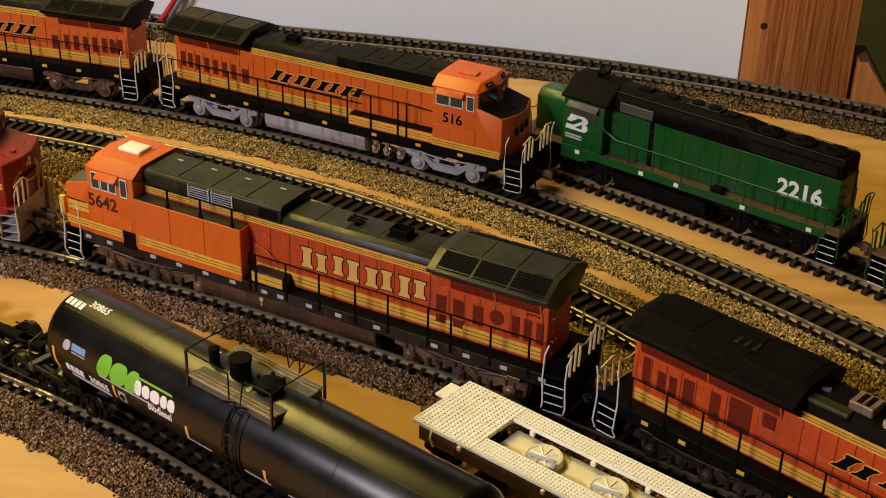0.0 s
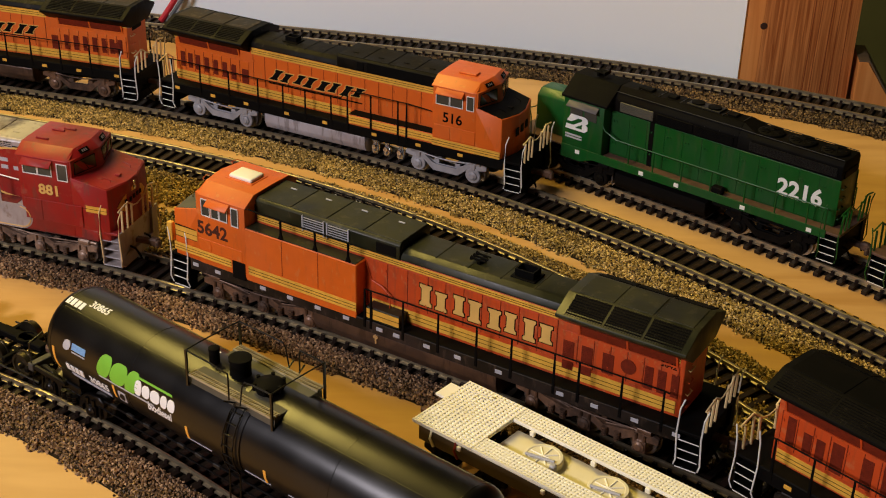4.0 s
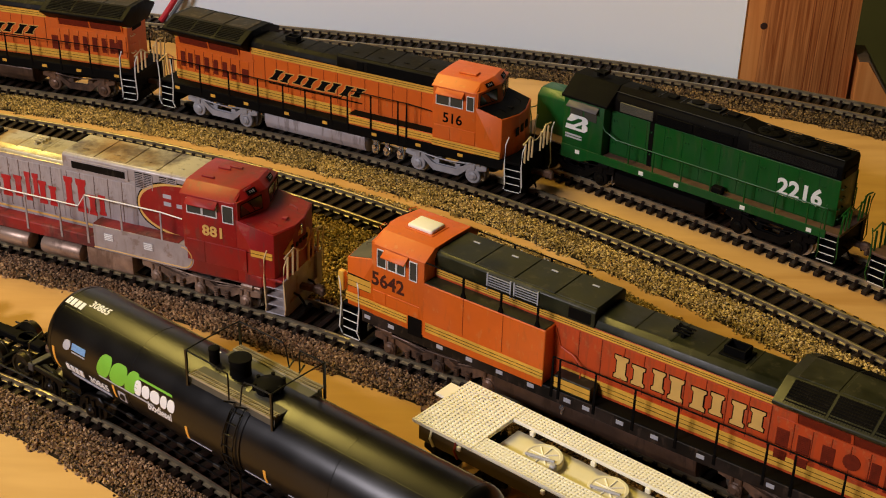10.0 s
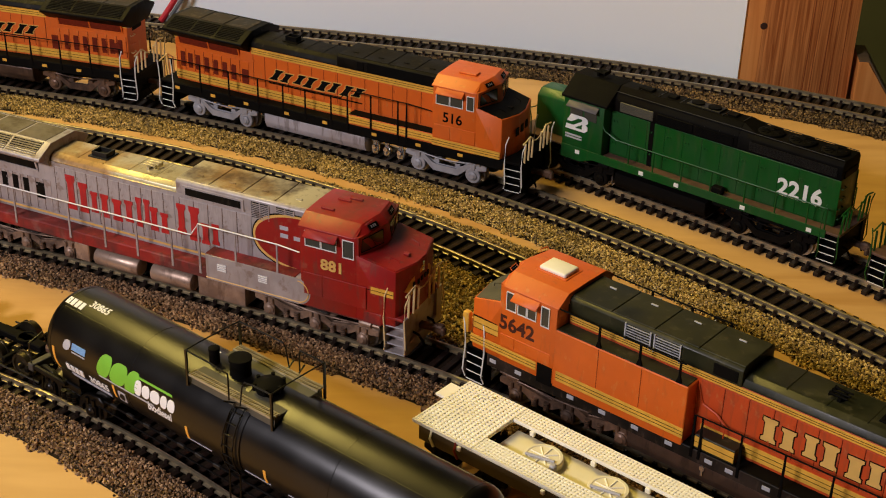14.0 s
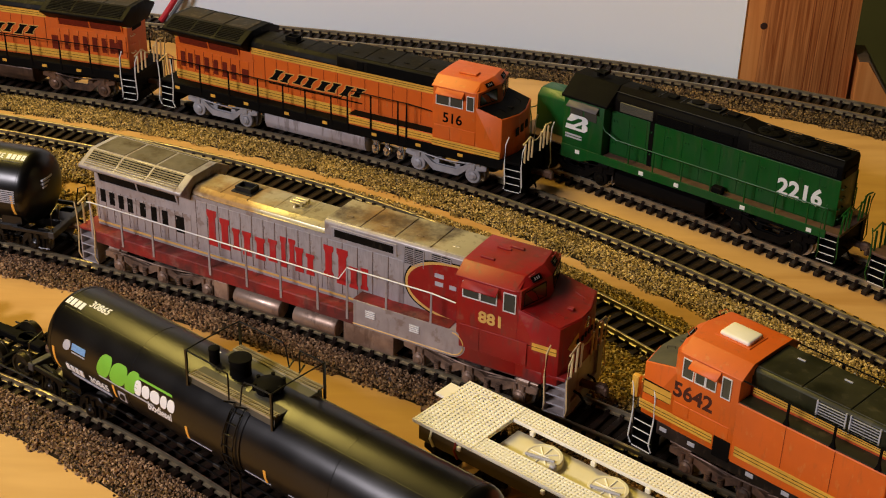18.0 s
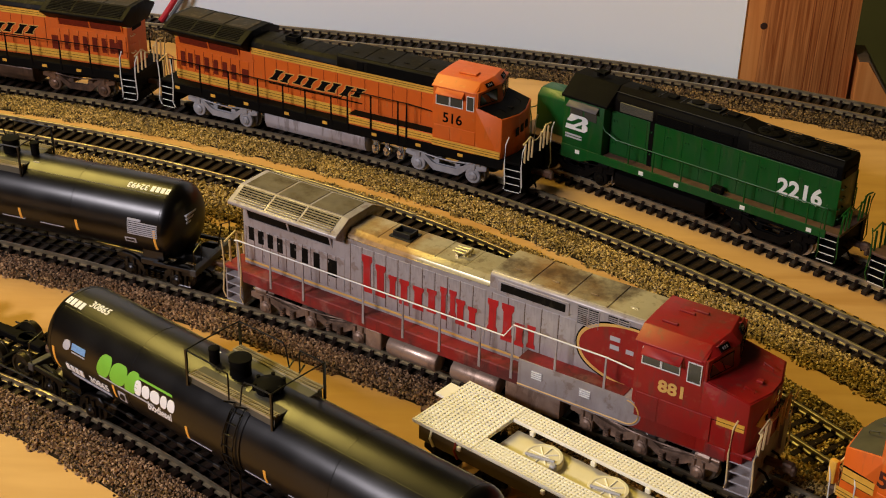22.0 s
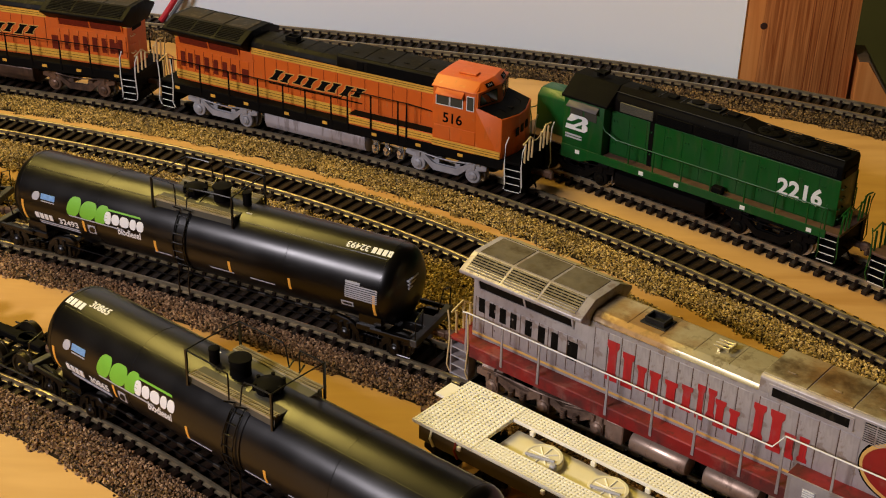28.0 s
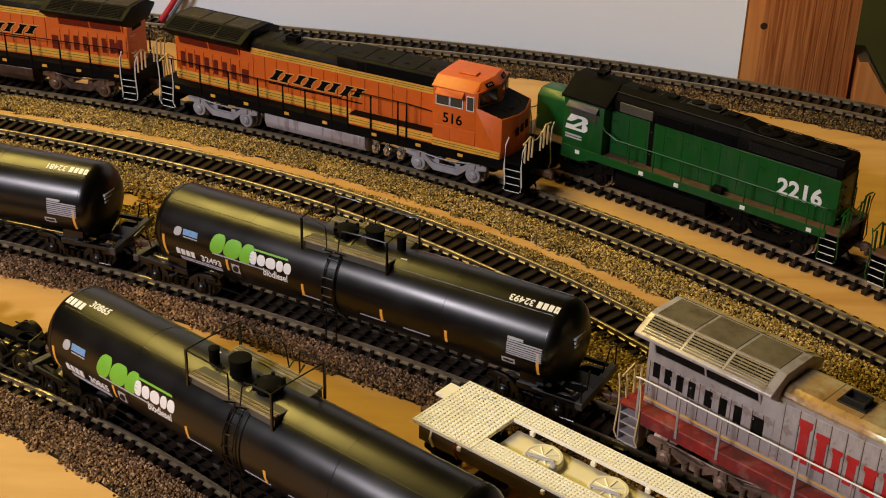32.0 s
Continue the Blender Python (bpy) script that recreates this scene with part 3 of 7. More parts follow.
def ballast(name, line, a, b, density, material, label, crest=-3.0, seed=1, x_lo=-330, x_hi=300, size=0.70, flat=False, taper=None):
    """A strip of loose stones between two offsets from a track's centre line; taper: (x, share of the width) at two places."""
    rng = np.random.default_rng(seed)
    L = 3.0 * (len(line) - 1)
    n = int(L * abs(b - a) * density)
    P = np.array([(p.x, p.y) for p in line])
    N = np.array([(w[1].x, w[1].y) for w in ways(line)])
    s = rng.random(n) * (len(line) - 1)
    u = rng.random(n)
    i = np.minimum(s.astype(int), len(line) - 2)
    f = (s - i)[:, None]
    off = a + (b - a) * u
    edge = 0.86 + 0.10 * np.sin(s * 0.9 + seed) * np.sin(s * 0.23) + 0.05 * rng.standard_normal(n)
    pos = P[i] * (1 - f) + P[i + 1] * f + N[i] * off[:, None]
    if taper:
        edge = edge * np.interp(pos[:, 0], (taper[0][0], taper[1][0]), (taper[0][1], taper[1][1]))
    keep = (u < edge) & (pos[:, 0] > x_lo) & (pos[:, 0] < x_hi)
    pos, u = pos[keep], u[keep]
    n = len(pos)
    z = crest + (BOARD_Z + 0.1 - crest) * np.clip((u - 0.35) / 0.6, 0, 1) ** 1.3 + 0.25 * rng.standard_normal(n)
    if flat:
        z = crest + 0.35 * rng.standard_normal(n)
    z = np.maximum(z, BOARD_Z + 0.1)
    base = np.array([(1, 0, 0), (-1, 0, 0), (0, 1, 0), (0, -1, 0), (0, 0, 1), (0, 0, -1)], float)
    tri = np.array([(0, 2, 4), (2, 1, 4), (1, 3, 4), (3, 0, 4), (2, 0, 5), (1, 2, 5), (3, 1, 5), (0, 3, 5)])
    sc = size * (0.55 + 0.9 * rng.random((n, 1, 3)))
    q = rng.standard_normal((n, 4))
    q /= np.linalg.norm(q, axis=1)[:, None]
    w, x, y, zz = q.T
    R = np.stack([np.stack([1 - 2 * (y * y + zz * zz), 2 * (x * y - zz * w), 2 * (x * zz + y * w)], -1),
                  np.stack([2 * (x * y + zz * w), 1 - 2 * (x * x + zz * zz), 2 * (y * zz - x * w)], -1),
                  np.stack([2 * (x * zz - y * w), 2 * (y * zz + x * w), 1 - 2 * (x * x + y * y)], -1)], 1)
    V = np.einsum("nij,nkj->nki", R, base[None] * sc) + np.concatenate([pos, z[:, None]], 1)[:, None, :]
    F = (tri[None] + 6 * np.arange(n)[:, None, None]).reshape(-1, 3)
    me = bpy.data.meshes.new(name)
    me.from_pydata((V.reshape(-1, 3) * MM).tolist(), [], F.tolist())
    me.materials.append(material)
    ob = tagged(new(name, me), label, "ballast", kind="stuff")
    # the packed bed below the stones
    bm = B()
    rows = []
    cols = 7
    for p, (d, nn) in zip(line, ways(line)):
        row = []
        for c in range(cols):
            t = c / (cols - 1)
            w = np.interp(p.x, (taper[0][0], taper[1][0]), (taper[0][1], taper[1][1])) if taper else 1.0
            o = a + (b - a) * t * 0.86 * float(w)
            h = crest - 0.35 + (BOARD_Z - crest + 0.3) * max(0, (t * 0.88 - 0.35) / 0.6) ** 1.3
            h = crest - 0.35 if flat and c < cols - 1 else h
            h = max(h, BOARD_Z - 0.3) + 0.3 * noise.noise(Vector((p.x * 0.3, p.y * 0.3, c)))
            row.append(bm.verts.new((p.x + nn.x * o, p.y + nn.y * o, h)))
        rows.append(row)
    for r0, r1 in zip(rows, rows[1:]):
        if x_lo < r0[0].co.x < x_hi:
            for c in range(cols - 1):
                bm.faces.new((r0[c], r1[c], r1[c + 1], r0[c + 1]))
    part("bed", bm, M_BALLAST_BED, ob, "packed brown bed under the stones", smooth=0)
    return ob


ballast("ballast", LINE_FRONT, -13.5, -35, 2.0, M_BALLAST, "grey-brown stone ballast beside the tank car's track", seed=1, size=0.66)
ballast("ballast", LINE_FRONT, 13.5, 24, 1.2, M_BALLAST, "narrow edge of grey-brown stone ballast", seed=2)
ballast("ballast", LINE_RUN, -13.5, -31, 2.0, M_BALLAST, "grey-brown stone ballast beside the running track", seed=3, x_hi=130, size=0.66)
ballast("ballast", LINE_RUN, 13.5, 60, 1.4, M_BALLAST_GOLD, "mossy yellow-green stone ballast between two tracks", seed=4, x_hi=220, crest=-3.7, flat=True, size=0.8)
ballast("ballast", LINE_MID, -13.5, -48, 1.7, M_BALLAST_GOLD, "mossy yellow stone ballast in front of the empty track", seed=8, x_hi=160, crest=-3.7, flat=True, size=0.72)
ballast("ballast", LINE_MID, 13.0, 26.5, 2.4, M_BALLAST_GOLD, "golden-brown stone ballast along the empty track", seed=5, x_hi=200, size=0.6, taper=((-95, 0.06), (60, 0.92)))
ballast("ballast", LINE_BACK, -13.5, -35.5, 2.6, M_BALLAST_GOLD, "thick golden-brown stone ballast along the locomotives' track", seed=6, x_hi=210, size=0.6)
ballast("ballast", LINE_WALL, -13.5, -32, 1.1, M_BALLAST_SHADED, "brown stone ballast along the wall track, darkened for shade", seed=7, x_lo=-220, x_hi=330)

# ---------------------------------------------------------------- locomotives (millimetres, cab towards +x, rail top z = 0)


def stripes(parent, x0, x1, z0, z1, y, side, lines=2, name="stripe"):
    """A yellow band with thin dark rules along a side."""
    bm = B()
    box(bm, x0, x1, *sorted((side * (y - 0.1), side * (y + 0.14))), z0, z1)
    band = part(name, bm, M_YELLOW, parent, "yellow band with thin dark rules")
    for i in range(lines):
        z = z0 + (z1 - z0) * (i + 1) / (lines + 1)
        bm = B()
        box(bm, x0, x1, *sorted((side * (y + 0.08), side * (y + 0.22))), z - 0.09, z + 0.09)
        part("rule", bm, M_BLACK, band)


# pairs of plain upright bars, flared at their ends: place across and along, and the way outwards
FLARE = ((0, 0, -1, -1), (1, 0, 1, -1), (1, 0.13, 1, 1), (0.84, 0.22, 1, 0), (0.84, 0.78, 1, 0), (1, 0.87, 1, -1), (1, 1, 1, 1), (0, 1, -1, 1), (0, 0.87, -1, -1), (0.16, 0.78, -1, 0), (0.16, 0.22, -1, 0), (0, 0.13, -1, 1))
SLABS = (((0, 0.44, 0, 1), (0.58, 1, 0, 0.86)), ((0, 0.40, 0.10, 1), (0.54, 1, 0, 1)), ((0, 0.46, 0, 0.92), (0.60, 1, 0.08, 1)), ((0, 0.42, 0, 1), (0.56, 1, 0.16, 1)))


def blocks(parent, cells, y, side, material, lean=0.0, edge=None, name="emblem_block"):
    """A painted mark as plain slotted slabs: cells are (x centre, width, z0, z1), read from the viewer's left."""
    for i, (xc, w, z0, z1) in enumerate(cells):
        h = z1 - z0
        for grow, m, proud in (((0.42, edge, 0.10),) if edge else ()) + ((0.0, material, 0.18),):
            for k, (a0, a1, b0, b1) in enumerate(SLABS[i % 4]):
                bm = B()
                ps = []
                for u, v, da, db in FLARE:
                    ps.append(((a0 + (a1 - a0) * u - 0.5) * w + da * grow, (b0 + (b1 - b0) * v) * h + db * grow))
                ps = [(-side * (xc + p + lean * q), z0 + q) for p, q in ps]
                prism(bm, ps, side * (y - 0.05), side * (y + proud), "y")
                part(name if grow == 0 else "emblem_edge", bm, m, parent, smooth=0)


WHEELSETS, TRUCKS = {}, {}


def truck(parent, x, axles, material, key=None, r=5.6, base=None, brake=True):
    """A bogie: two side frames with journals and springs, and its turning wheelsets."""
    base = base or {2: 31.5, 3: 46.0}[axles]
    h = base / 2 + 7.5
    bm = B()
    for s in (-1, 1):
        e = base / 2
        if axles == 2:
            top = [(-h, 9.2), (-h, 11.4), (-h + 3, 12.6), (-e + 1, 12.2), (-e + 4, 10.9), (-e + 7, 8.2), (-6.0, 6.6), (6.0, 6.6), (e - 7, 8.2), (e - 4, 10.9), (e - 1, 12.2), (h - 3, 12.6), (h, 11.4), (h, 9.2)]
            bot = [(e + 3.6, 8.4), (e - 3.4, 8.4), (e - 6.2, 5.2), (7.0, 3.2), (-7.0, 3.2), (-e + 6.2, 5.2), (-e + 3.4, 8.4), (-e - 3.6, 8.4)]
        else:
            top = [(-h, 8.2), (-h, 10.8), (-h + 4, 11.8), (-e + 2, 11.2), (-e + 6, 9.6), (-8, 8.0), (-4.5, 10.2), (4.5, 10.2), (8, 8.0), (e - 6, 9.6), (e - 2, 11.2), (h - 4, 11.8), (h, 10.8), (h, 8.2)]
            bot = [(e + 3.4, 8.0), (e - 3.2, 8.0), (e - 6.5, 5.4), (e - 11, 4.4), (7, 4.8), (3.6, 7.4), (-3.6, 7.4), (-7, 4.8), (-e + 11, 4.4), (-e + 6.5, 5.4), (-e + 3.2, 8.0), (-e - 3.4, 8.0)]
        prism(bm, top + bot, s * 11.6, s * 13.6, "y", 0.3, 1)
    for xx in (-6, 6):
        box(bm, xx - 1.5, xx + 1.5, -11.8, 11.8, 6.5, 9.0, 0.2)
    t = part("truck", bm, material, parent, "cast side frames with journals")
    t.matrix_basis = mm(x, 0, 0)
    ax = [base * (i / (axles - 1) - 0.5) for i in range(axles)]
    for s in (-1, 1):
        for a in ax:
            bm = B()
            lathe(bm, [(s * 13.4, 2.5), (s * 14.6, 2.4), (s * 15.0, 1.5), (s * 15.3, 1.3)], (a, 0, 5.4), "y", 12)
            if brake and axles == 2:
                lathe(bm, [(s * 12.2, 4.2), (s * 13.6, 4.2), (s * 13.9, 3.8), (s * 13.9, 2.6)], (a, 0, 5.6), "y", 18)
                box(bm, a - 1.3, a + 1.3, *sorted((s * 12.4, s * 14.4)), 8.6, 13.0, 0.25)
            else:
                box(bm, a - 2.7, a + 2.7, *sorted((s * 12.4, s * 14.2)), 2.9, 8.1, 0.3)
                for q in (-1.7, 1.7):
                    lathe(bm, [(8.0, 0.75), (10.6, 0.75)], (a + q, s * 13.9, 0), "z", 7)
            part("journal_box", bm, material, t)
            for q in (-3.75, 3.75) if not brake else ():
                bm = B()
                box(bm, a + q - 0.65, a + q + 0.65, *sorted((s * 11.8, s * 13.2)), 2.6, 8.6, 0.15)
                part("pedestal", bm, material, t)
        for a in [(p + q) / 2 for p, q in zip(ax, ax[1:])]:
            for d in ((-2.6, 2.6) if axles == 3 else () if brake else (-3.2, 0, 3.2)):
                bm = B()
                for k in range(4):
                    lathe(bm, [(4.6 + k * 0.95, 1.2), (5.1 + k * 0.95, 1.2)], (a + d, s * 14.3, 0), "z", 9)
                part("spring", bm, material, t)
        if brake:
            for a in (-h + 3, h - 9):
                bm = B()
                lathe(bm, [(a, 1.6), (a + 5.5, 1.6), (a + 6, 0.7), (a + 9, 0.6)], (0, s * 13.0, 12.6), "x", 10)
                part("brake_cylinder", bm, material, t)
            bm = B()
            rod(bm, [(-h + 8, s * 14.2, 12.2), (-4, s * 14.2, 10.9), (5, s * 14.2, 10.9), (h - 8, s * 14.2, 12.2)], 0.35)
            part("pipe", bm, material, t)
    sets = []
    for a in ax:
        bm = B()
        for s in (-1, 1):
            lathe(bm, [(s * 7.2, r + 0.7), (s * 7.9, r + 0.7), (s * 8.0, r), (s * 10.4, r - 0.1), (s * 10.4, r - 1.2), (s * 9.8, r - 1.4), (s * 9.8, 2.0), (s * 10.5, 1.6)], (0, 0, 0), "y", 20)
            for k in range(4):
                t0 = k * math.pi / 2
                lathe(bm, [(s * 9.7, 0.55), (s * 10.2, 0.55)], (3.0 * math.cos(t0), 0, 3.0 * math.sin(t0)), "y", 6)
        rod(bm, [(0, -10, 0), (0, 10, 0)], 1.0, 8)
        w = part("wheelset", bm, M_STEEL, t, "steel wheels on an axle")
        w.matrix_basis = mm(a, 0, r)
        sets.append((w, a, r))
    if key:
        TRUCKS.setdefault(key, []).append((t, x))
        WHEELSETS.setdefault(key, []).extend(sets)
    return t


def corner_steps(parent, xe, s, d, deck, mat_body, mat_edge, rail_mat):
    """The step well and grab rails at one corner; xe is the platform's end, d the way outwards."""
    bm = B()
    x0, x1 = sorted((xe - d * 1.0, xe - d * 9.5))
    for x in (x0, x1):
        box(bm, x - 0.35, x + 0.35, *sorted((s * 12.2, s * 17.0)), 3.4, deck - 0.2, 0.1)
    box(bm, x0, x1, *sorted((s * 12.2, s * 12.8)), 3.4, deck - 0.5)
    well = part("step_well", bm, mat_body, parent)
    for k in range(4):
        z = 3.6 + k * (deck - 4.0) / 4
        bm = B()
        box(bm, x0, x1, *sorted((s * 12.8, s * 16.9)), z, z + 0.45, 0.08)
        step = part("step", bm, mat_body, well)
        bm = B()
        box(bm, x0 + 0.2, x1 - 0.2, *sorted((s * 16.9, s * 17.15)), z + 0.1, z + 0.42)
        part("step_edge", bm, mat_edge, well, "white painted step edge")
    for x, zt in ((xe - d * 9.8, deck + 13.0), (xe - d * 0.6, deck + 11.0)):
        bm = B()
        rod(bm, [(x, s * 17.1, 4.5), (x + d * 0.8, s * 17.8, 7.5), (x, s * 17.5, deck - 1), (x + d * 0.4, s * 17.5, zt - 4), (x + d * 1.6, s * 16.9, zt)], 0.32)
        part("grab_rail", bm, rail_mat, parent, "pale wire grab rail")


def end_rails(parent, xe, d, deck, rail_mat):
    """The cream railing across an end platform."""
    bm = B()
    top = [(xe, -16.5, deck + 10.5), (xe + d * 0.5, -9, deck + 12.2), (xe + d * 0.5, -5, deck + 9.4)]
    rod(bm, top, 0.42)
    rod(bm, [(p[0], -p[1], p[2]) for p in top], 0.42)
    rod(bm, [(xe, -5, deck + 8.6), (xe, 0, deck + 7.6), (xe, 5, deck + 8.6)], 0.3)
    part("end_handrail", bm, rail_mat, parent, "cream railing across the end")
    for y in (-13.5, -9, -5, 5, 9, 13.5):
        bm = B()
        rod(bm, [(xe - d * 0.3, y, deck - 0.6), (xe, y, deck + 9.8 + (1.6 if abs(y) == 9 else 0))], 0.5)
        part("end_post", bm, rail_mat, parent)


def coupler(parent, xe, d):
    bm = B()
    box(bm, *sorted((xe - d * 4, xe + d * 6.5)), -1.5, 1.5, 8.4, 10.6, 0.3)
    box(bm, *sorted((xe + d * 6.0, xe + d * 10.5)), -1.2, 2.4, 7.4, 11.2, 0.7)
    box(bm, *sorted((xe + d * 10.0, xe + d * 11.8)), -2.4, 0.6, 7.6, 11.0, 0.6)
    part("coupler", bm, M_BROWN_FRAME, parent, "dark knuckle coupler")
    for y in (-6.5, 6.5):
        bm = B()
        rod(bm, [(xe - d * 1, y, 9.5), (xe + d * 2.5, y, 8.5), (xe + d * 4.5, y * 0.95, 5.5), (xe + d * 5, y * 0.9, 3.6)], 0.5)
        part("air_hose", bm, M_BLACK, parent)


def ge_locomotive(key, label, group, sp):
    """A wide-nosed road diesel. sp holds its lengths and its paints."""
    g = sp.get
    root = thing("diesel_locomotive", label, "model locomotive", group)
    half, deck = sp["half"], sp.get("deck", 19.4)
    front = sp.get("front", half)
    foot = sp.get("cab_foot", deck - 0.3)
    c0, c1, nose = sp["cab"]
    r0, r1 = sp["rad"]
    tall = sp["tall"]
    split = sp["split"]
    hood, roof, cabm, sill = sp["hood"], sp["roof"], sp["cabm"], sp["sill"]
    hw = 10.5
    # underframe and deck
    bm = B()
    box(bm, -half, front - 1.5, -17.0, 17.0, deck - 1.3, deck, 0.25)
    part("walkway", bm, sp["deckm"], root, g("deck_label", ""))
    for s in (-1, 1):
        bm = B()
        box(bm, -half + 10, front - 11, *sorted((s * 16.0, s * 17.2)), deck - 5.4, deck - 0.2, 0.2)
        part("side_sill", bm, sill, root)
    bm = B()
    box(bm, -half + 12, half - 14, -9, 9, 9.5, deck - 1.3, 0.3)
    part("underframe", bm, M_BLACK, root)
    for d, he in ((-1, half), (1, front)):
        bm = B()
        prism(bm, [(-12.5, 3.6), (12.5, 3.6), (12.5, deck - 1.0), (-12.5, deck - 1.0)], *sorted((d * (he - 4), d * (he - 2))), "x", 0.4, 1)
        prism(bm, [(-14, 2.2), (14, 2.2), (13, 7.5), (-13, 7.5)], *sorted((d * (he - 2), d * (he - 0.6))), "x", 0.3, 1)
        part("pilot", bm, sp["pilotm"], root, "pilot plate with a low plough")
        coupler(root, d * (he - 2), d)
        for s in (-1, 1):
            corner_steps(root, d * he, s, d, deck, sp["stepm"], sp["step_edge"], sp["grabm"])
        end_rails(root, d * (he - 0.5), d, deck, sp["endm"])
    # long hood
    bm = B()
    prism(bm, [(-hw, deck - 0.2), (hw, deck - 0.2), (hw, split), (-hw, split)], r0, c0 + 0.5, "x", 0.25, 1)
    part("hood", bm, hood, root)
    lt = sp.get("low_top", 50.6)
    bm = B()
    prism(bm, [(-hw, split + 0.02), (hw, split + 0.02), (hw, lt - 3.6), (hw - 1.0, lt - 1.4), (hw - 3.4, lt), (-hw + 3.4, lt), (-hw + 1.0, lt - 1.4), (-hw, lt - 3.6)], r1 - 1, tall, "x", 0.3, 2)
    part("hood_roof", bm, roof, root, g("roof_label", ""))
    tt = sp.get("tall_top", 54.0)
    bm = B()
    prism(bm, [(-hw - 0.5, split + 0.04), (hw + 0.5, split + 0.04), (hw + 0.5, tt - 1.0), (hw - 0.6, tt), (-hw + 0.6, tt), (-hw - 0.5, tt - 1.0)], tall, c0, "x", 0.3, 2)
    part("equipment_hood", bm, g("tallm", roof), root)
    if g("tall_roof"):
        n = 4
        for k in range(n):
            a, b = tall + (c0 - tall) * k / n, tall + (c0 - tall) * (k + 1) / n
            bm = B()
            box(bm, a + 0.15, b - 0.15, -hw + 0.9, hw - 0.9, tt - 0.3, tt + 0.35, 0.2)
            part("roof_panel", bm, sp["tall_roof"], root)
            bm = B()
            box(bm, (a + b) / 2 - 1.5, (a + b) / 2 + 1.5, -4.5, -3.8, tt + 0.3, tt + 0.75, 0.1)
            part("lift_lug", bm, g("lugm", sp["tall_roof"]), root)
    for k in range(1, 5):
        x = r1 + (tall - r1) * k / 5
        bm = B()
        box(bm, x - 0.12, x + 0.12, -hw + 3.0, hw - 3.0, lt - 0.2, lt + 0.16)
        part("roof_seam", bm, roof, root)
    # hood doors
    for s in (-1, 1):
        for a, b, n, z0, z1 in sp["doors"]:
            w = (b - a) / n
            first = None
            for k in range(n):
                if first is None:
                    bm = B()
                    box(bm, 0.16, w - 0.16, *sorted((s * (hw - 0.1), s * (hw + 0.2))), z0, z1, 0.09)
                    first = part("hood_door", bm, hood, root)
                    first.matrix_basis = mm(a, 0, 0)
                else:
                    again(first, root, mm(a + k * w, 0, 0))
            for k in range(n):
                if k == 0:
                    bm = B()
                    box(bm, -0.14, 0.14, *sorted((s * (hw - 0.1), s * (hw + 0.13))), z0, z1)
                    joint = part("door_joint", bm, g("jointm", M_MAROON), root)
                    joint.matrix_basis = mm(a, 0, 0)
                else:
                    again(joint, root, mm(a + k * w, 0, 0))
                for zz in (z0 + 3.2, z1 - 3.2):
                    bm = B()
                    box(bm, a + k * w + 0.5, a + k * w + 1.0, *sorted((s * (hw + 0.1), s * (hw + 0.42))), zz - 0.5, zz + 0.5)
                    part("latch", bm, hood, root) if k % 2 == 0 else bm.free()
        for x, w, z0, z1 in sp["vents"]:
            bm = B()
            box(bm, x - w / 2, x + w / 2, *sorted((s * hw, s * (hw + 0.3))), z0, z1, 0.1)
            for k in range(int((z1 - z0) / 0.7)):
                box(bm, x - w / 2 + 0.2, x + w / 2 - 0.2, *sorted((s * (hw + 0.25), s * (hw + 0.45))), z0 + 0.3 + k * 0.7, z0 + 0.6 + k * 0.7)
            part("louvre", bm, sp["ventm"], root)
    # radiator section with its wings
    wing = sp.get("wing", 18.3)
    ez, rz = sp.get("eave", 50.4), sp.get("ridge", 55.0)
    bm = B()
    prism(bm, [(-hw, split - 3), (-wing, ez - 1.2), (-wing, ez), (-8.0, rz), (8.0, rz), (wing, ez), (wing, ez - 1.2), (hw, split - 3)], r0 - 2.5, r1, "x", 0.35, 2)
    part("radiator_wing", bm, sp["radm"], root, g("rad_label", ""))
    slope = math.degrees(math.atan2(rz - ez, wing - 8.0))
    L = (r1 - r0 - 6) / 3
    for s in (-1, 1):
        for k in range(3):
            bm = B()
            xx0 = r0 + k * (L + 1.2)
            bar = 0.24 if g("open_grille") else 0.11
            n1, n2 = (7, 6) if g("open_grille") else (8, 15)
            for i in range(n1):
                f = 0.08 + 0.84 * i / (n1 - 1)
                y, z = wing - 0.8 - (wing - 9.2) * f, ez + 0.3 + (rz - ez) * (f * (wing - 9.2) + 0.8) / (wing - 8)
                box(bm, xx0, xx0 + L, *sorted((s * (y - bar), s * (y + bar))), z - 0.3, z + 0.12)
            for j in range(n2):
                x = xx0 + L * j / (n2 - 1)
                za, zb = ez + 0.25, rz - 0.15
                prism(bm, [(s * (wing - 0.6), za - 0.2), (s * (wing - 0.6), za + 0.12), (s * 8.4, zb + 0.12), (s * 8.4, zb - 0.2)], x - 0.08, x + 0.08, "x")
            gr = part("radiator_grille", bm, sp["grillem"], root)
            bm = B()
            za, zb = ez + 0.25, rz - 0.15
            prism(bm, [(s * (wing - 0.7), za - 0.3), (s * (wing - 0.7), za + 0.02), (s * 8.6, zb + 0.02), (s * 8.6, zb - 0.3)], xx0, xx0 + L, "x")
            part("grille_backing", bm, M_BLACK, gr, "dark core behind the slats")
        bm = B()
        x0, x1 = r0 + 3, r1 - 7
        zt, zb = split - 0.6, split - 6.2
        prism(bm, [(s * (hw + 1.6), zt), (s * hw, zb), (s * (hw - 0.5), zb), (s * (hw - 0.5), zt)], x0, x1, "x")
        part("intake_screen", bm, sp["screenm"], root, "dark intake screen under the wing")
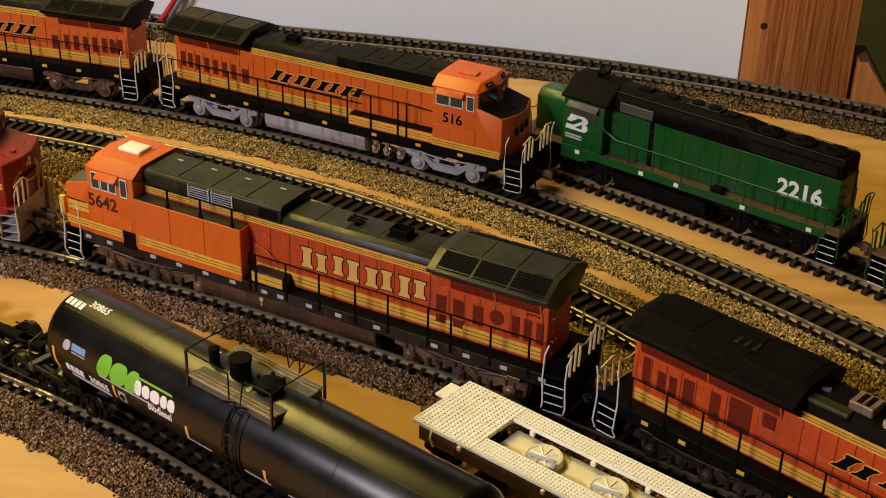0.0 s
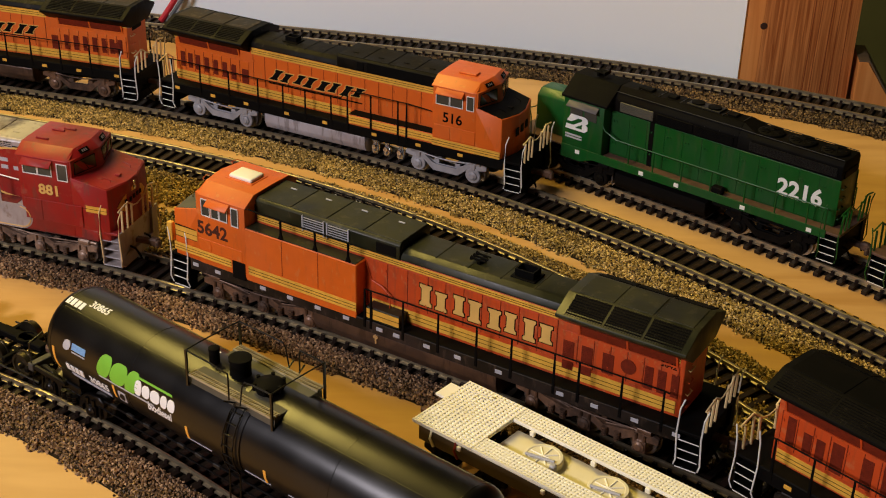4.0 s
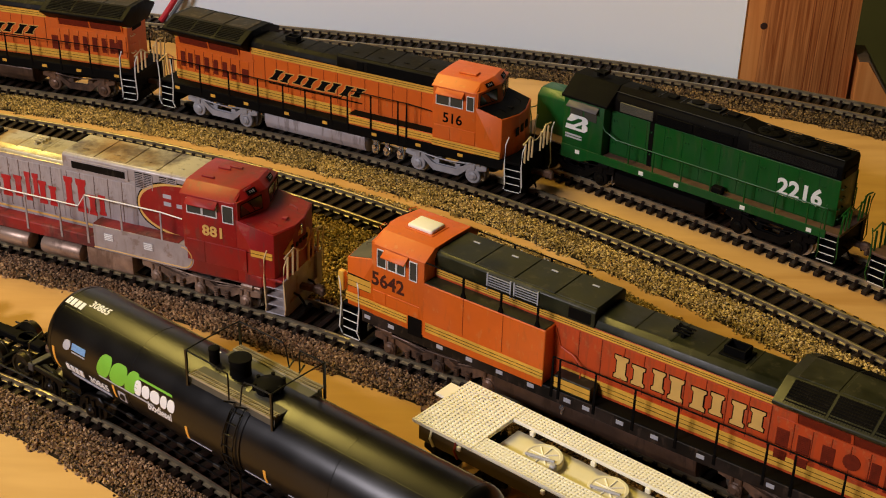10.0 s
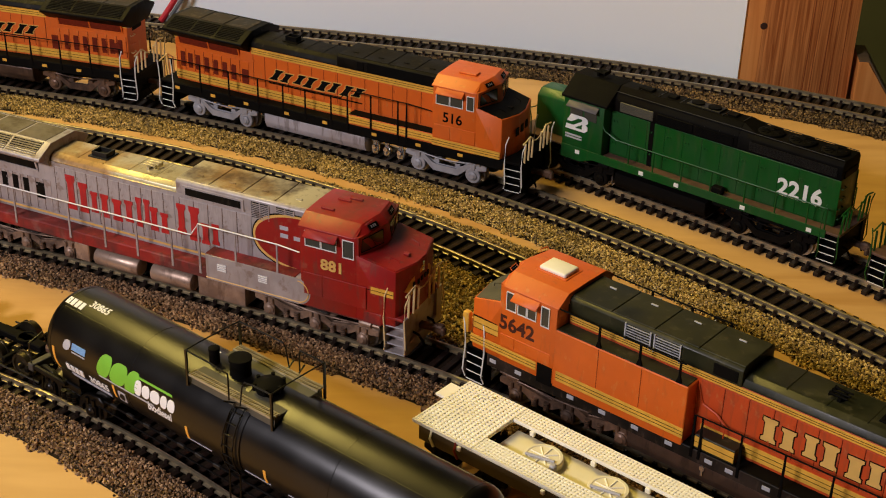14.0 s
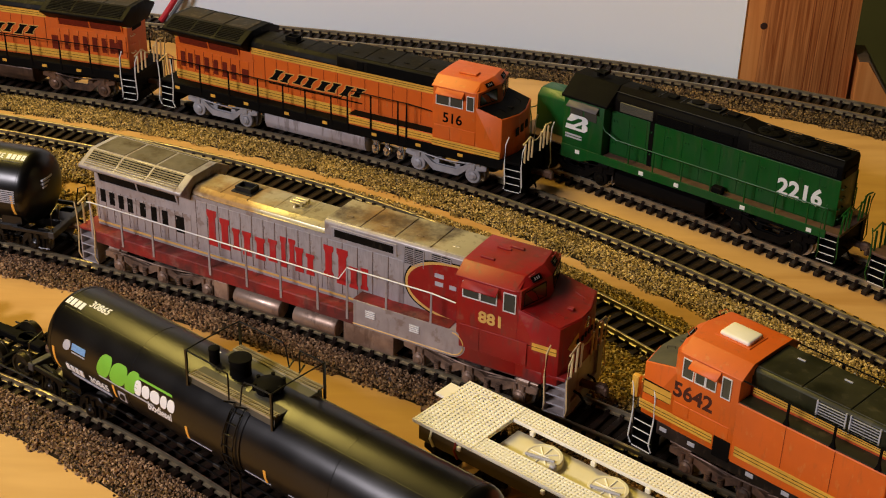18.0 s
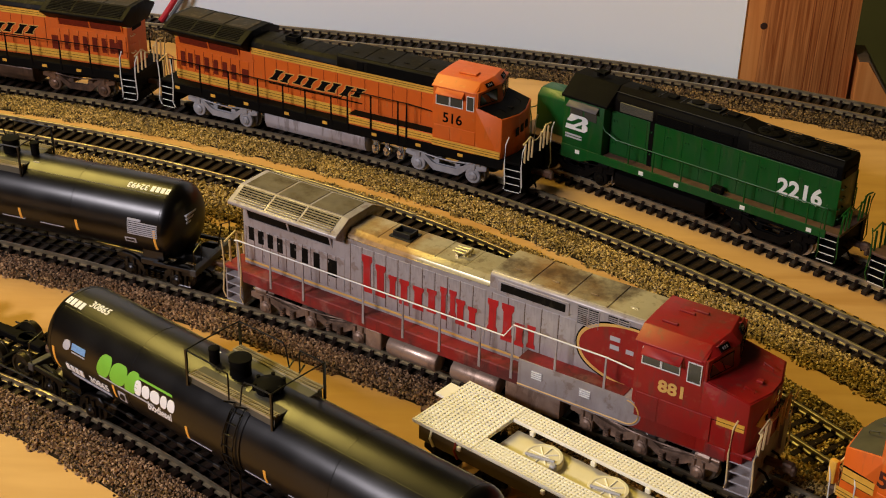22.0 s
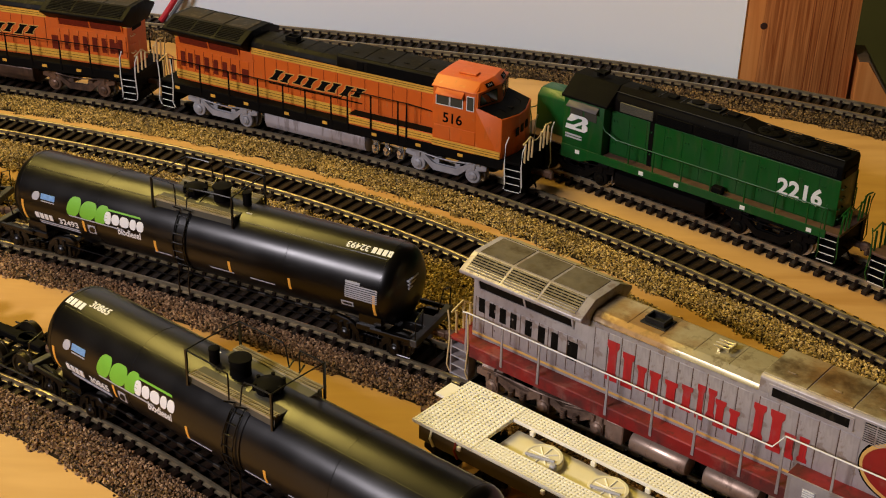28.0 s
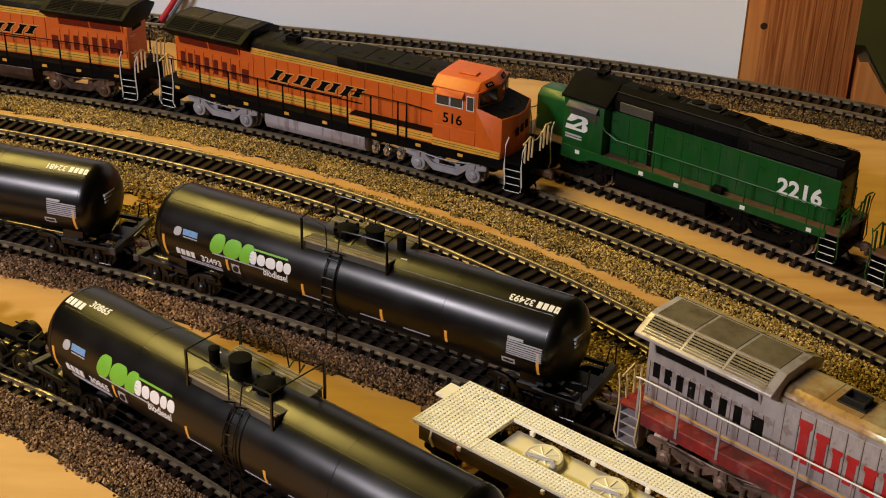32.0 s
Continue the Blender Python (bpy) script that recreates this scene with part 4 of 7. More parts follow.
        for x in (x0, (x0 + x1) / 2, x1):
            bm = B()
            prism(bm, [(s * (hw + 1.9), zt), (s * (hw + 0.3), zb), (s * hw, zb), (s * hw, zt)], x - 0.4, x + 0.4, "x")
            part("screen_bar", bm, hood, root)
        for z in (zb,):
            bm = B()
            box(bm, x0 - 0.5, x1 + 0.5, *sorted((s * hw, s * (hw + 0.5))), z - 0.6, z)
            part("screen_sill", bm, hood, root)
    for k in range(3):
        bm = B()
        box(bm, r0 + k * (L + 1.2), r0 + k * (L + 1.2) + L, -7.2, 7.2, rz - 0.2, rz + 0.22, 0.1)
        part("roof_plate", bm, sp.get("platetop", sp["radm"]), root)
    # rear end wall: number box, ladder rungs, lamp
    bm = B()
    box(bm, r0 - 0.5, r0, -5, 5, split - 6.5, split - 2.5, 0.15)
    part("rear_number_box", bm, M_BLACK, root)
    for k in range(4):
        bm = B()
        z = deck + 4 + k * 5
        rod(bm, [(r0 - 0.2, 4, z), (r0 - 1.2, 4, z - 0.4), (r0 - 1.2, 8, z - 0.4), (r0 - 0.2, 8, z)], 0.25)
        part("rung", bm, sp["endm"] if k % 2 else hood, root)
    # cab
    bm = B()
    prism(bm, [(-17.5, foot), (17.5, foot), (17.5, 51.6), (11.3, 54.9), (-11.3, 54.9), (-17.5, 51.6)], c0, c1, "x", 0.45, 2)
    part("cab", bm, cabm, root)
    bm = B()
    eaves = [(-17.9, 50.9), (-17.9, 51.4), (-11.6, 55.3), (0, 55.5), (11.6, 55.3), (17.9, 51.4), (17.9, 50.9)]
    brow = [(-17.0, 50.7), (-17.0, 51.0), (-10.6, 51.9), (0, 52.1), (10.6, 51.9), (17.0, 51.0), (17.0, 50.7)]
    rings = [[bm.verts.new((c0 - 0.6, y, z)) for y, z in eaves],
             [bm.verts.new((c1 - 1.4 + 2.6 * (1 - abs(y) / 17.9), y, z)) for y, z in eaves],
             [bm.verts.new((c1 + 0.9 + 4.4 * (1 - abs(y) / 17.0), y, z)) for y, z in brow]]
    bm.faces.new(rings[0]), bm.faces.new(rings[2][::-1])
    for ra, rb in zip(rings, rings[1:]):
        for k in range(7):
            bm.faces.new((ra[k], ra[(k + 1) % 7], rb[(k + 1) % 7], rb[k]))
    bmesh.ops.bevel(bm, geom=list(bm.edges), offset=0.18, segments=2, profile=0.5, affect="EDGES")
    part("cab_roof", bm, sp["cabroof"], root)
    fore = nose - 3.4
    drop = 3.8 / (fore - c1 + 1)
    bm = B()
    hull(bm, [(x, y * k, z) for k in (-1, 1) for x, y, z in [(c1 - 1, 17.3, foot + 0.1), (c1 - 1, 17.3, 44.2), (fore, 16.9, foot + 0.1), (fore, 16.8, 40.4), (nose, 4.0, max(foot, deck - 1)), (nose, 4.0, 39.7)]])
    bmesh.ops.bevel(bm, geom=list(bm.edges), offset=0.3, segments=2, profile=0.5, affect="EDGES")
    part("nose", bm, cabm, root)
    bm = B()
    hull(bm, [(x, y * k, z + d) for k in (-1, 1) for d in (-0.1, 0.22) for x, y, z in [(c1 + 0.6, 16.5, 44.2 - 1.6 * drop), (fore - 0.5, 16.1, 40.5), (nose - 0.5, 3.9, 39.9)]])
    part("nose_top", bm, sp["nosetop"], root, "matt anti-glare top of the nose")
    # peaked front wall of the cab that carries the windscreens
    bm = B()
    hull(bm, [(c1 - 1 + d, y * k, z) for k in (-1, 1) for z, lean in ((42.5, 0), (51.8, -1.2)) for d, y in ((0, 17.3), (1.9, 17.1), (6.3 + lean, 1.6))])
    part("cab_front", bm, cabm, root)
    bm = B()
    box(bm, nose - 7, nose - 4.5, -3.5, -1.5, 41.2, 42.2, 0.2)
    rod(bm, [(nose - 8, -12, 42.9), (nose - 8, -12, 44.0), (nose - 4.5, -11.2, 42.8), (nose - 4.5, -11.2, 41.8)], 0.25)
    rod(bm, [(nose - 8, 6, 43.0), (nose - 8, 6, 44.0), (nose - 4.5, 6, 42.7), (nose - 4.5, 6, 41.6)], 0.25)
    part("nose_fitting", bm, sp["nosetop"], root)
    # nose seams and door on the side below the cab windows
    for s in (-1, 1):
        for xx0, xx1, z0, z1 in sp.get("cab_panels", ()):
            bm = B()
            box(bm, xx0, xx1, *sorted((s * 17.3, s * 17.68)), z0, z1, 0.12)
            part("cab_panel", bm, cabm, root)
    # front windows
    def on_front(s, u, z, out=0.0):
        """A place on a half of the cab front: u from the corner to the middle, z up it."""
        x = c1 + 0.9 + u * (4.4 - 1.2 * (z - 42.5) / 9.3)
        return (x + 0.95 * out, s * (17.1 - 15.5 * u + 0.28 * out), z)
    for s in (-1, 1):
        rim = [(0.10, 44.9), (0.90, 44.5), (0.92, 50.2), (0.12, 50.4)]
        bm = B()
        hull(bm, [on_front(s, u, z, o) for u, z in rim for o in (-0.2, 0.12)])
        w = part("windscreen", bm, M_GLASS, root, "windscreen pane, grey-green in place of reflections")
        bm = B()
        rod(bm, [on_front(s, u, z, 0.1) for u, z in rim + rim[:1]], 0.26, 5)
        part("gasket", bm, M_BLACK, w)
        bm = B()
        rod(bm, [on_front(s, 0.62, 44.8, 0.4), on_front(s, 0.46, 49.4, 0.4)], 0.14)
        part("wiper", bm, M_BLACK, w)

        def on_brow(y, v, out):
            return (c1 + 0.9 + 4.4 * (1 - y / 17.0) - v * (1.7 + 1.4 * (1 - y / 17)) + 0.8 * out, s * y, 51.9 + 3.4 * v + 0.5 * out)
        bm = B()
        hull(bm, [on_brow(y, v, o) for y in (5.2, 10.2) for v in (0.18, 0.74) for o in (-0.2, 0.35)])
        nb = part("number_board", bm, M_BLACK, root, "small black number board")
        for k in range(3):
            bm = B()
            hull(bm, [on_brow(6.4 + 1.1 * k + dy, v, o) for dy in (0, 0.55) for v in (0.34, 0.60) for o in (0.3, 0.45)])
            part("figure_bar", bm, M_PRINT_GREY, nb)
        bm = B()
        rod(bm, [on_brow(y, v, o) for y, v, o in ((11.5, 0.85, 0.1), (11.5, 0.9, 1.2), (7.5, 0.98, 1.2), (7.5, 0.94, 0.1))], 0.2, 5)
        part("brow_grab", bm, cabm, root)
    # side windows
    for s in (-1, 1):
        for x0, x1, z0, z1 in sp["windows"]:
            bm = B()
            for a0, a1, b0, b1 in ((x0 - 0.3, x1 + 0.3, z0 - 0.3, z0), (x0 - 0.3, x1 + 0.3, z1, z1 + 0.3), (x0 - 0.3, x0, z0, z1), (x1, x1 + 0.3, z0, z1)):
                box(bm, a0, a1, *sorted((s * 17.4, s * 17.95)), b0, b1)
            f = part("window_frame", bm, sp["framem"], root, "pale window frame")
            bm = B()
            box(bm, x0, x1, *sorted((s * 17.3, s * 17.62)), z0, z1)
            part("pane", bm, M_GLASS, f)
        if g("shade"):
            x0, x1 = sp["shade"]
            bm = B()
            prism(bm, [(s * 17.5, 51.0), (s * 20.6, 48.6), (s * 20.6, 48.1), (s * 17.5, 50.3)], x0, x1, "x", 0.1, 1)
            part("sun_shade", bm, sp["cabroof"], root)
    # handrail along the walkway
    for s in (-1, 1):
        px = sp["posts"]
        hz = deck + 13.6
        bm = B()
        pts = [(px[0] - 2, s * 17.1, hz - 0.4)] + [(x, s * 17.1, hz) for x in px]
        if g("rail_step"):
            xs, dz = sp["rail_step"]
            pts = [(px[0] - 2, s * 17.1, hz - 0.4)] + [(x, s * 17.1, hz) for x in px if x < xs - 4] + [(xs - 4, s * 17.1, hz), (xs, s * 17.1, hz + dz)] + [(x, s * 17.1, hz + dz) for x in px if x > xs + 1] + [(c0 - 0.5, s * 17.1, hz + dz - 1)]
        else:
            pts.append((c0 - 0.3, s * 17.1, hz) if not g("box") else (px[-1], s * 17.1, hz))
        rod(bm, pts, 0.29)
        part("handrail", bm, sp["railm"], root)
        for x in px:
            bm = B()
            top = hz + (sp["rail_step"][1] if g("rail_step") and x > sp["rail_step"][0] - 1 else 0)
            prism(bm, [(x - 0.55, deck - 3.5), (x + 0.55, deck - 3.5), (x + 0.32, top), (x - 0.32, top)], *sorted((s * 17.05, s * 17.5)), "y")
            part("stanchion", bm, sp["postm"], root)
    # small reflector plates on the sill
    for s in (-1, 1):
        for x in sp["plates"]:
            bm = B()
            box(bm, x - 1.5, x + 1.5, *sorted((s * 17.15, s * 17.4)), deck - 3.3, deck - 1.7, 0.05)
            part("sill_plate", bm, sp["platem"], root)
    # fuel tank
    f0, f1 = sp["fuel"]
    if g("reservoirs"):
        for s in (-1, 1):
            for a, b in ((f0 - 1.4, f0 + 23), (f0 + 28.7, f0 + 50.7)):
                bm = B()
                lathe(bm, [(a, 2.5), (a + 0.7, 3.9), (a + 1.5, 4.2), (b - 1.5, 4.2), (b - 0.7, 3.9), (b, 2.5)], (0, s * 12.2, 8.2), "x", 18)
                part("air_reservoir", bm, sp["tankm"], root, "dusty air reservoir")
            bm = B()
            box(bm, f0 + 53.4, f0 + 77, *sorted((s * 6, s * 14.8)), 4.2, 13.2, 0.5, 2)
            part("battery_box", bm, sp["tankm"], root)
            bm = B()
            box(bm, f0 - 12, f0 - 4.4, *sorted((s * 8, s * 14.5)), 4.5, 13, 0.4)
            part("equipment_box", bm, sp["tankm"], root)
        bm = B()
        prism(bm, [(-8, 3.5), (8, 3.5), (9, 12), (-9, 12)], f0, f1, "x", 0.4, 1)
        part("fuel_tank", bm, M_BLACK, root)
    else:
        bm = B()
        prism(bm, [(-9.5, 2.6), (9.5, 2.6), (13.5, 4.6), (14.9, 7.8), (15.0, 12.6), (13.6, 13.6), (-13.6, 13.6), (-15.0, 12.6), (-14.9, 7.8), (-13.5, 4.6)], f0, f1, "x", 0.5, 2)
        part("fuel_tank", bm, sp["tankm"], root, "dusty fuel tank with a rod along its upper edge")
        for s in (-1, 1):
            # on the striped engine a chrome rod stands in for the tank's top highlight
            bm = B()
            rod(bm, [(f0 + 0.5, s * 14.6, 13.4), (f1 - 0.5, s * 14.6, 13.4)], 0.45 if g("bright_edge") else 0.3)
            part("tank_edge", bm, M_CHROME if g("bright_edge") else sp["tankm"], root)
            for k, x in enumerate(((f0 + f1) / 2 + 12,) if g("bright_edge") else ()):
                bm = B()
                lathe(bm, [(s * 14.8, 1.1), (s * 15.6, 1.1)], (x, 0, 11.5), "y", 10)
                box(bm, x - 0.4, x + 0.4, *sorted((s * 14.9, s * 15.5)), 8.5, 11)
                part("filler", bm, M_CHROME if k == 0 else M_BLACK, root)
    for s in (-1, 1):
        for x in g("compressors", ()):
            bm = B()
            lathe(bm, [(5, 1.3), (6, 2.1), (9, 2.1), (10, 1.4), (12.5, 1.2)], (x, s * 13.6, 0), "z", 12)
            lathe(bm, [(s * 12, 1.4), (s * 16, 1.2)], (x, 0, 9.2), "y", 10)
            part("air_filter", bm, M_CHROME, root, "bright cylindrical air filter")
    for x in sp["trucks"]:
        truck(root, x, sp["axles"], sp["truckm"], key)
    # roof fittings: exhaust stack, horn, aerial
    for x, w, d, h in sp["stacks"]:
        bm = B()
        box(bm, x - w / 2 - 1.2, x + w / 2 + 1.2, -d / 2 - 1.2, d / 2 + 1.2, lt - 0.3, lt + 0.5, 0.15)
        stack = part("stack_base", bm, g("stackm", M_BLACK), root)
        for a0, a1, b0, b1 in ((x - w / 2, x + w / 2, -d / 2, -d / 2 + 0.7), (x - w / 2, x + w / 2, d / 2 - 0.7, d / 2), (x - w / 2, x - w / 2 + 0.7, -d / 2 + 0.7, d / 2 - 0.7), (x + w / 2 - 0.7, x + w / 2, -d / 2 + 0.7, d / 2 - 0.7)):
            bm = B()
            box(bm, a0, a1, b0, b1, lt + 0.4, lt + h, 0.1)
            part("stack_wall", bm, g("stackm", M_BLACK), stack, "wall of the open exhaust stack")
    for x in g("horns", ()):
        bm = B()
        for y in (-2, 0.2, 2.2):
            lathe(bm, [(x - 3, 0.35), (x + 2, 0.45), (x + 3.4, 1.0)], (0, y, lt + 1.6), "x", 8)
        box(bm, x - 1, x + 0.2, -3, 3, lt - 0.1, lt + 1.3)
        part("horn", bm, sp["hornm"], root)
    return root


def common(**kw):
    base = dict(deckm=M_BLACK, sill=M_BLACK, pilotm=M_BLACK, stepm=M_BLACK, step_edge=M_WHITE, grabm=M_WHITE, endm=M_RAIL_CREAM, railm=M_BLACK, postm=M_BLACK, framem=M_PRINT_GREY,
                plates=(), platem=M_PRINT_GREY, ventm=M_MAROON, hornm=M_BLACK, screenm=M_MAROON, grillem=M_ROOF_BLACK)
    base.update(kw)
    return base

# ---- the running train: orange engine leading, striped orange engine, silver and red engine, two black tank cars
STEEL_TAN = dict(trucks=(-76, 76), axles=3, truckm=M_BROWN_FRAME, tankm=M_BROWN_TANK)

striped = ge_locomotive("striped", "orange and dark green diesel locomotive with yellow stripes, weathered roof", "running locomotives", common(
    half=122, cab=(80, 105, 122), rad=(-110, -62), tall=9, split=46.4, hood=M_ORANGE_DEEP, roof=M_DKGREEN, tall_roof=M_DKGREEN, cabm=M_ORANGE, cabroof=M_ORANGE, nosetop=M_OLIVE, radm=M_DKGREEN, tall_top=53.6,
    fuel=(-38, 48), doors=((-60, -4, 7, 27, 43), (-4, 24, 3, 27, 43), (-108, -62, 7, 27, 40)), vents=((-65, 4.6, 29, 36), (-72.5, 4.6, 29, 36), (-81, 4.6, 27.5, 36), (-97, 3.4, 27, 36.5), (-102, 3.4, 27, 36.5), (-107, 3.0, 27, 36.5), (-65, 4.6, 23.8, 27.5), (-72.5, 4.6, 23.8, 27.5)),
    windows=((98.4, 102.4, 42.4, 49.6), (93.6, 97.2, 42.4, 49.4), (89.2, 92.8, 42.4, 49.4), (83.4, 86.6, 41.8, 49.6)), framem=M_WHITE, shade=(87.5, 99), cab_panels=((82, 98, 26, 31), (98.5, 105, 26, 31)), box=True,
    posts=(-106, -90, -73, -63, -45, -30, -13, 3, 18, 21), plates=(-112, -96, -80, -66, -40, -22, -8, 6, 14, 30, 44, 58, 72, 96, 108), stacks=((-41, 8, 6, 3.4),), horns=(-21,), lugm=M_PRINT_GREY, bright_edge=True, screenm=M_MAROON,
    grabm=M_WHITE, sill=M_DUSTY_SILL, **STEEL_TAN))
for s in (-1, 1):
    # tall cabinet beside the hood behind the cab, with its catwalk and posts
    bm = B()
    box(bm, 25, 80.4, *sorted((s * 10, s * 17.4)), 18.2, 42.2, 0.3)
    part("side_cabinet", bm, M_ORANGE, striped, "tall orange cabinet behind the cab")
    bm = B()
    box(bm, 25.6, 80, *sorted((s * 10, s * 17.0)), 42.2, 42.6, 0.1)
    part("catwalk", bm, M_DKGREEN, striped)
    for x in (43.5, 61.5):
        bm = B()
        box(bm, x - 0.1, x + 0.1, *sorted((s * 17.3, s * 17.5)), 26, 42)
        part("seam", bm, M_MAROON, striped)
    for x in (29, 45, 62):
        bm = B()
        prism(bm, [(x - 1.2, 42.4), (x + 1.2, 42.4), (x + 0.35, 45), (x + 0.35, 51), (x - 0.35, 51), (x - 0.35, 45)], *sorted((s * 16.6, s * 17.3)), "y")
        part("catwalk_post", bm, M_BLACK, striped)
    bm = B()
    rod(bm, [(27, s * 17, 50.6), (79.5, s * 17, 51.2)], 0.3)
    part("catwalk_rail", bm, M_BLACK, striped)
    for x in (50, 38):
        bm = B()
        for k in range(6):
            box(bm, x - 5.4, x + 5.4, *sorted((s * 11.2, s * 11.5)), 46.8 + k * 1.05, 47.05 + k * 1.05)
        for xx in (x - 5.4, x + 5.0):
            box(bm, xx, xx + 0.5, *sorted((s * 11, s * 11.6)), 46.2, 53)
        part("louvre_frame", bm, M_PRINT_GREY, striped, "pale grey louvre frame")
    bm = B()
    box(bm, 10.5, 20, *sorted((s * 10.8, s * 11.2)), 47.2, 51.8, 0.2)
    part("hatch_opening", bm, M_BLACK, striped)
    stripes(striped, -60, 79, 43.6, 46.2, 10.6, s, 2)
    stripes(striped, -108, 22, 20.6, 25.6, 10.6, s, 2)
    stripes(striped, 25, 79, 21.4, 25.4, 17.35, s, 2)
    stripes(striped, 88, 119, 21.6, 25.2, 17.4, s, 2)
    bm = B()
    box(bm, 105.8, 118.3, *sorted((s * 16.6, s * 17.22)), 28.0, 33.6, 0.12)
    part("panel_outline", bm, M_BLACK, striped)
    stripes(striped, 106.2, 118.0, 28.5, 33.1, 17.25, s, 1)
    stripes(striped, -108, -94, 41.6, 44.4, 10.6, s, 2)
    bm = B()
    box(bm, 80.6, 87.4, *sorted((s * 17.3, s * 17.75)), 17.5, 25.6, 0.1)
    part("step_recess", bm, M_BLACK, striped, "dark patch below the cab door")
    bm = B()
    box(bm, 5, 21, *sorted((s * 11, s * 16.8)), 19.5, 25.2, 0.3)
    part("deck_box", bm, M_DKGREEN, striped, "dark box on the walkway with a yellow front")
    stripes(striped, 5.2, 20.8, 20.4, 24.6, 16.8, s, 1)
    blocks(striped, [(6.5 + 15.2 * k, 12.2, 30.2, 39.4) for k in range(4)] if s > 0 else [(-50 + 15.2 * k, 12.2, 30.2, 39.4) for k in range(4)], 10.7, s, M_CREAM_LETTER, 0, M_BLACK)
    words("road_figure", "5642", 8.2, M_NUMBER, striped, 97.5, 17.5, 33.4, s, "black painted figure", bold=0.03)
    bm = B()
    lathe(bm, [(s * 10.5, 3.0), (s * 11.0, 3.0)], (-89, 0, 33.5), "y", 20)
    part("brake_wheel", bm, M_MAROON, striped, "round dark brake wheel")
    bm = B()
    rod(bm, [(12, s * 13, 24), (12, s * 12.5, 30), (16, s * 12, 33), (22, s * 11, 34), (24.5, s * 11, 41)], 0.3)
    part("conduit", bm, M_ORANGE_DEEP, striped)
bm = B()
box(bm, 86.5, 98.5, -4.5, 4.5, 55.2, 57.2, 0.9, 3)
part("roof_unit", bm, M_FLAT, striped, "cream air-conditioner box on the cab roof")
bm = B()
box(bm, 85.4, 99.6, -5.5, 5.5, 55.1, 55.75, 0.15)
part("roof_unit_flange", bm, M_ORANGE, striped)
for s in (-1, 1):
    bm = B()
    box(bm, 120.5, 123.6, *sorted((s * 14.6, s * 17.2)), 24, 33, 0.8, 2)
    part("flag_bracket", bm, M_YELLOW, striped, "yellow bracket on the front step rail")
words("rear_figure", "5642", 3.2, M_BLACK, striped, -104, 10.7, 38.4, 1, "small black figure")

leader = ge_locomotive("leader", "orange and black diesel locomotive leading the train", "running locomotives", common(
    half=122, cab=(80, 103, 120), rad=(-112, -45), tall=12, split=46.6, hood=M_ORANGE_DEEP, roof=M_BLACK, cabm=M_ORANGE, cabroof=M_ORANGE, nosetop=M_BLACK, radm=M_BLACK, wing=17.5, eave=50.2, ridge=54.4,
    fuel=(-38, 48), doors=((-44, -12, 5, 26, 44), (-12, 78, 10, 26, 44), (-110, -60, 8, 26, 40)), vents=((-106, 3.4, 28, 39), (-99.5, 3.4, 27.5, 36), (-94.5, 3.4, 27.5, 36), (-88, 4.6, 26.5, 38), (-77, 4.2, 26.5, 38), (-67, 9.0, 27, 40), (-56, 5.0, 34, 39.5)),
    windows=((92, 99, 42.4, 49.4), (84, 90, 42.4, 49.4)), shade=(83, 99), posts=(-107, -92, -77, -62, -46, -30, -14, 2, 18, 34, 50, 66),
    plates=(-100, -84, -60, -40, -20, 0, 20, 40, 60), platem=M_YELLOW, stacks=(), truckm=M_DUSTY_SILL, tankm=M_BROWN_TANK, trucks=(-76, 76), axles=3))
bm = B()
box(bm, -33, -24.5, -4.2, 4.2, 50.2, 53.6, 0.3)
hatch = part("exhaust_hatch", bm, M_RESERVOIR, leader, "pale metal exhaust hatch on the roof")
for x in (-31, -28.2):
    bm = B()
    box(bm, x, x + 1.8, -3.2, 3.2, 53.4, 53.75)
    part("hatch_slot", bm, M_BLACK, hatch)
for k, x in enumerate((-78, -74.4, -70.8)):
    bm = B()
    box(bm, x, x + 1.6, -2.4, 2.4, 54.5, 55.0, 0.15)
    part("roof_clip", bm, M_GRILLE_GREY, leader)
for s in (-1, 1):
    stripes(leader, -110, 79, 20.2, 24.6, 10.6, s, 2)
    stripes(leader, -46, 79, 43.4, 46.6, 10.6, s, 2)
    blocks(leader, [(-26 + 16 * k, 12.5, 32.4, 38.6) for k in range(4)], 10.8, s, M_BLACK, 0.8, M_YELLOW)
bm = B()
box(bm, -45, -30, -9.5, -4.5, 49.6, 51.4, 0.5)
part("roof_hatch", bm, M_DKGREEN, leader, "grey-green raised roof hatch")
for x in (-52, -46):
    bm = B()
    for k in range(4):
        lathe(bm, [(50.4, 0.9), (51.6, 0.7)], (x + k * 1.3, -1 + 0.4 * k, 0), "z", 8)
    part("lifting_eye", bm, M_CHROME, leader)
bm = B()
box(bm, -20, -13, -6.5, 0, 50.6, 53.6, 0.4)
part("muffler", bm, M_CHROME, leader, "bright metal exhaust box")

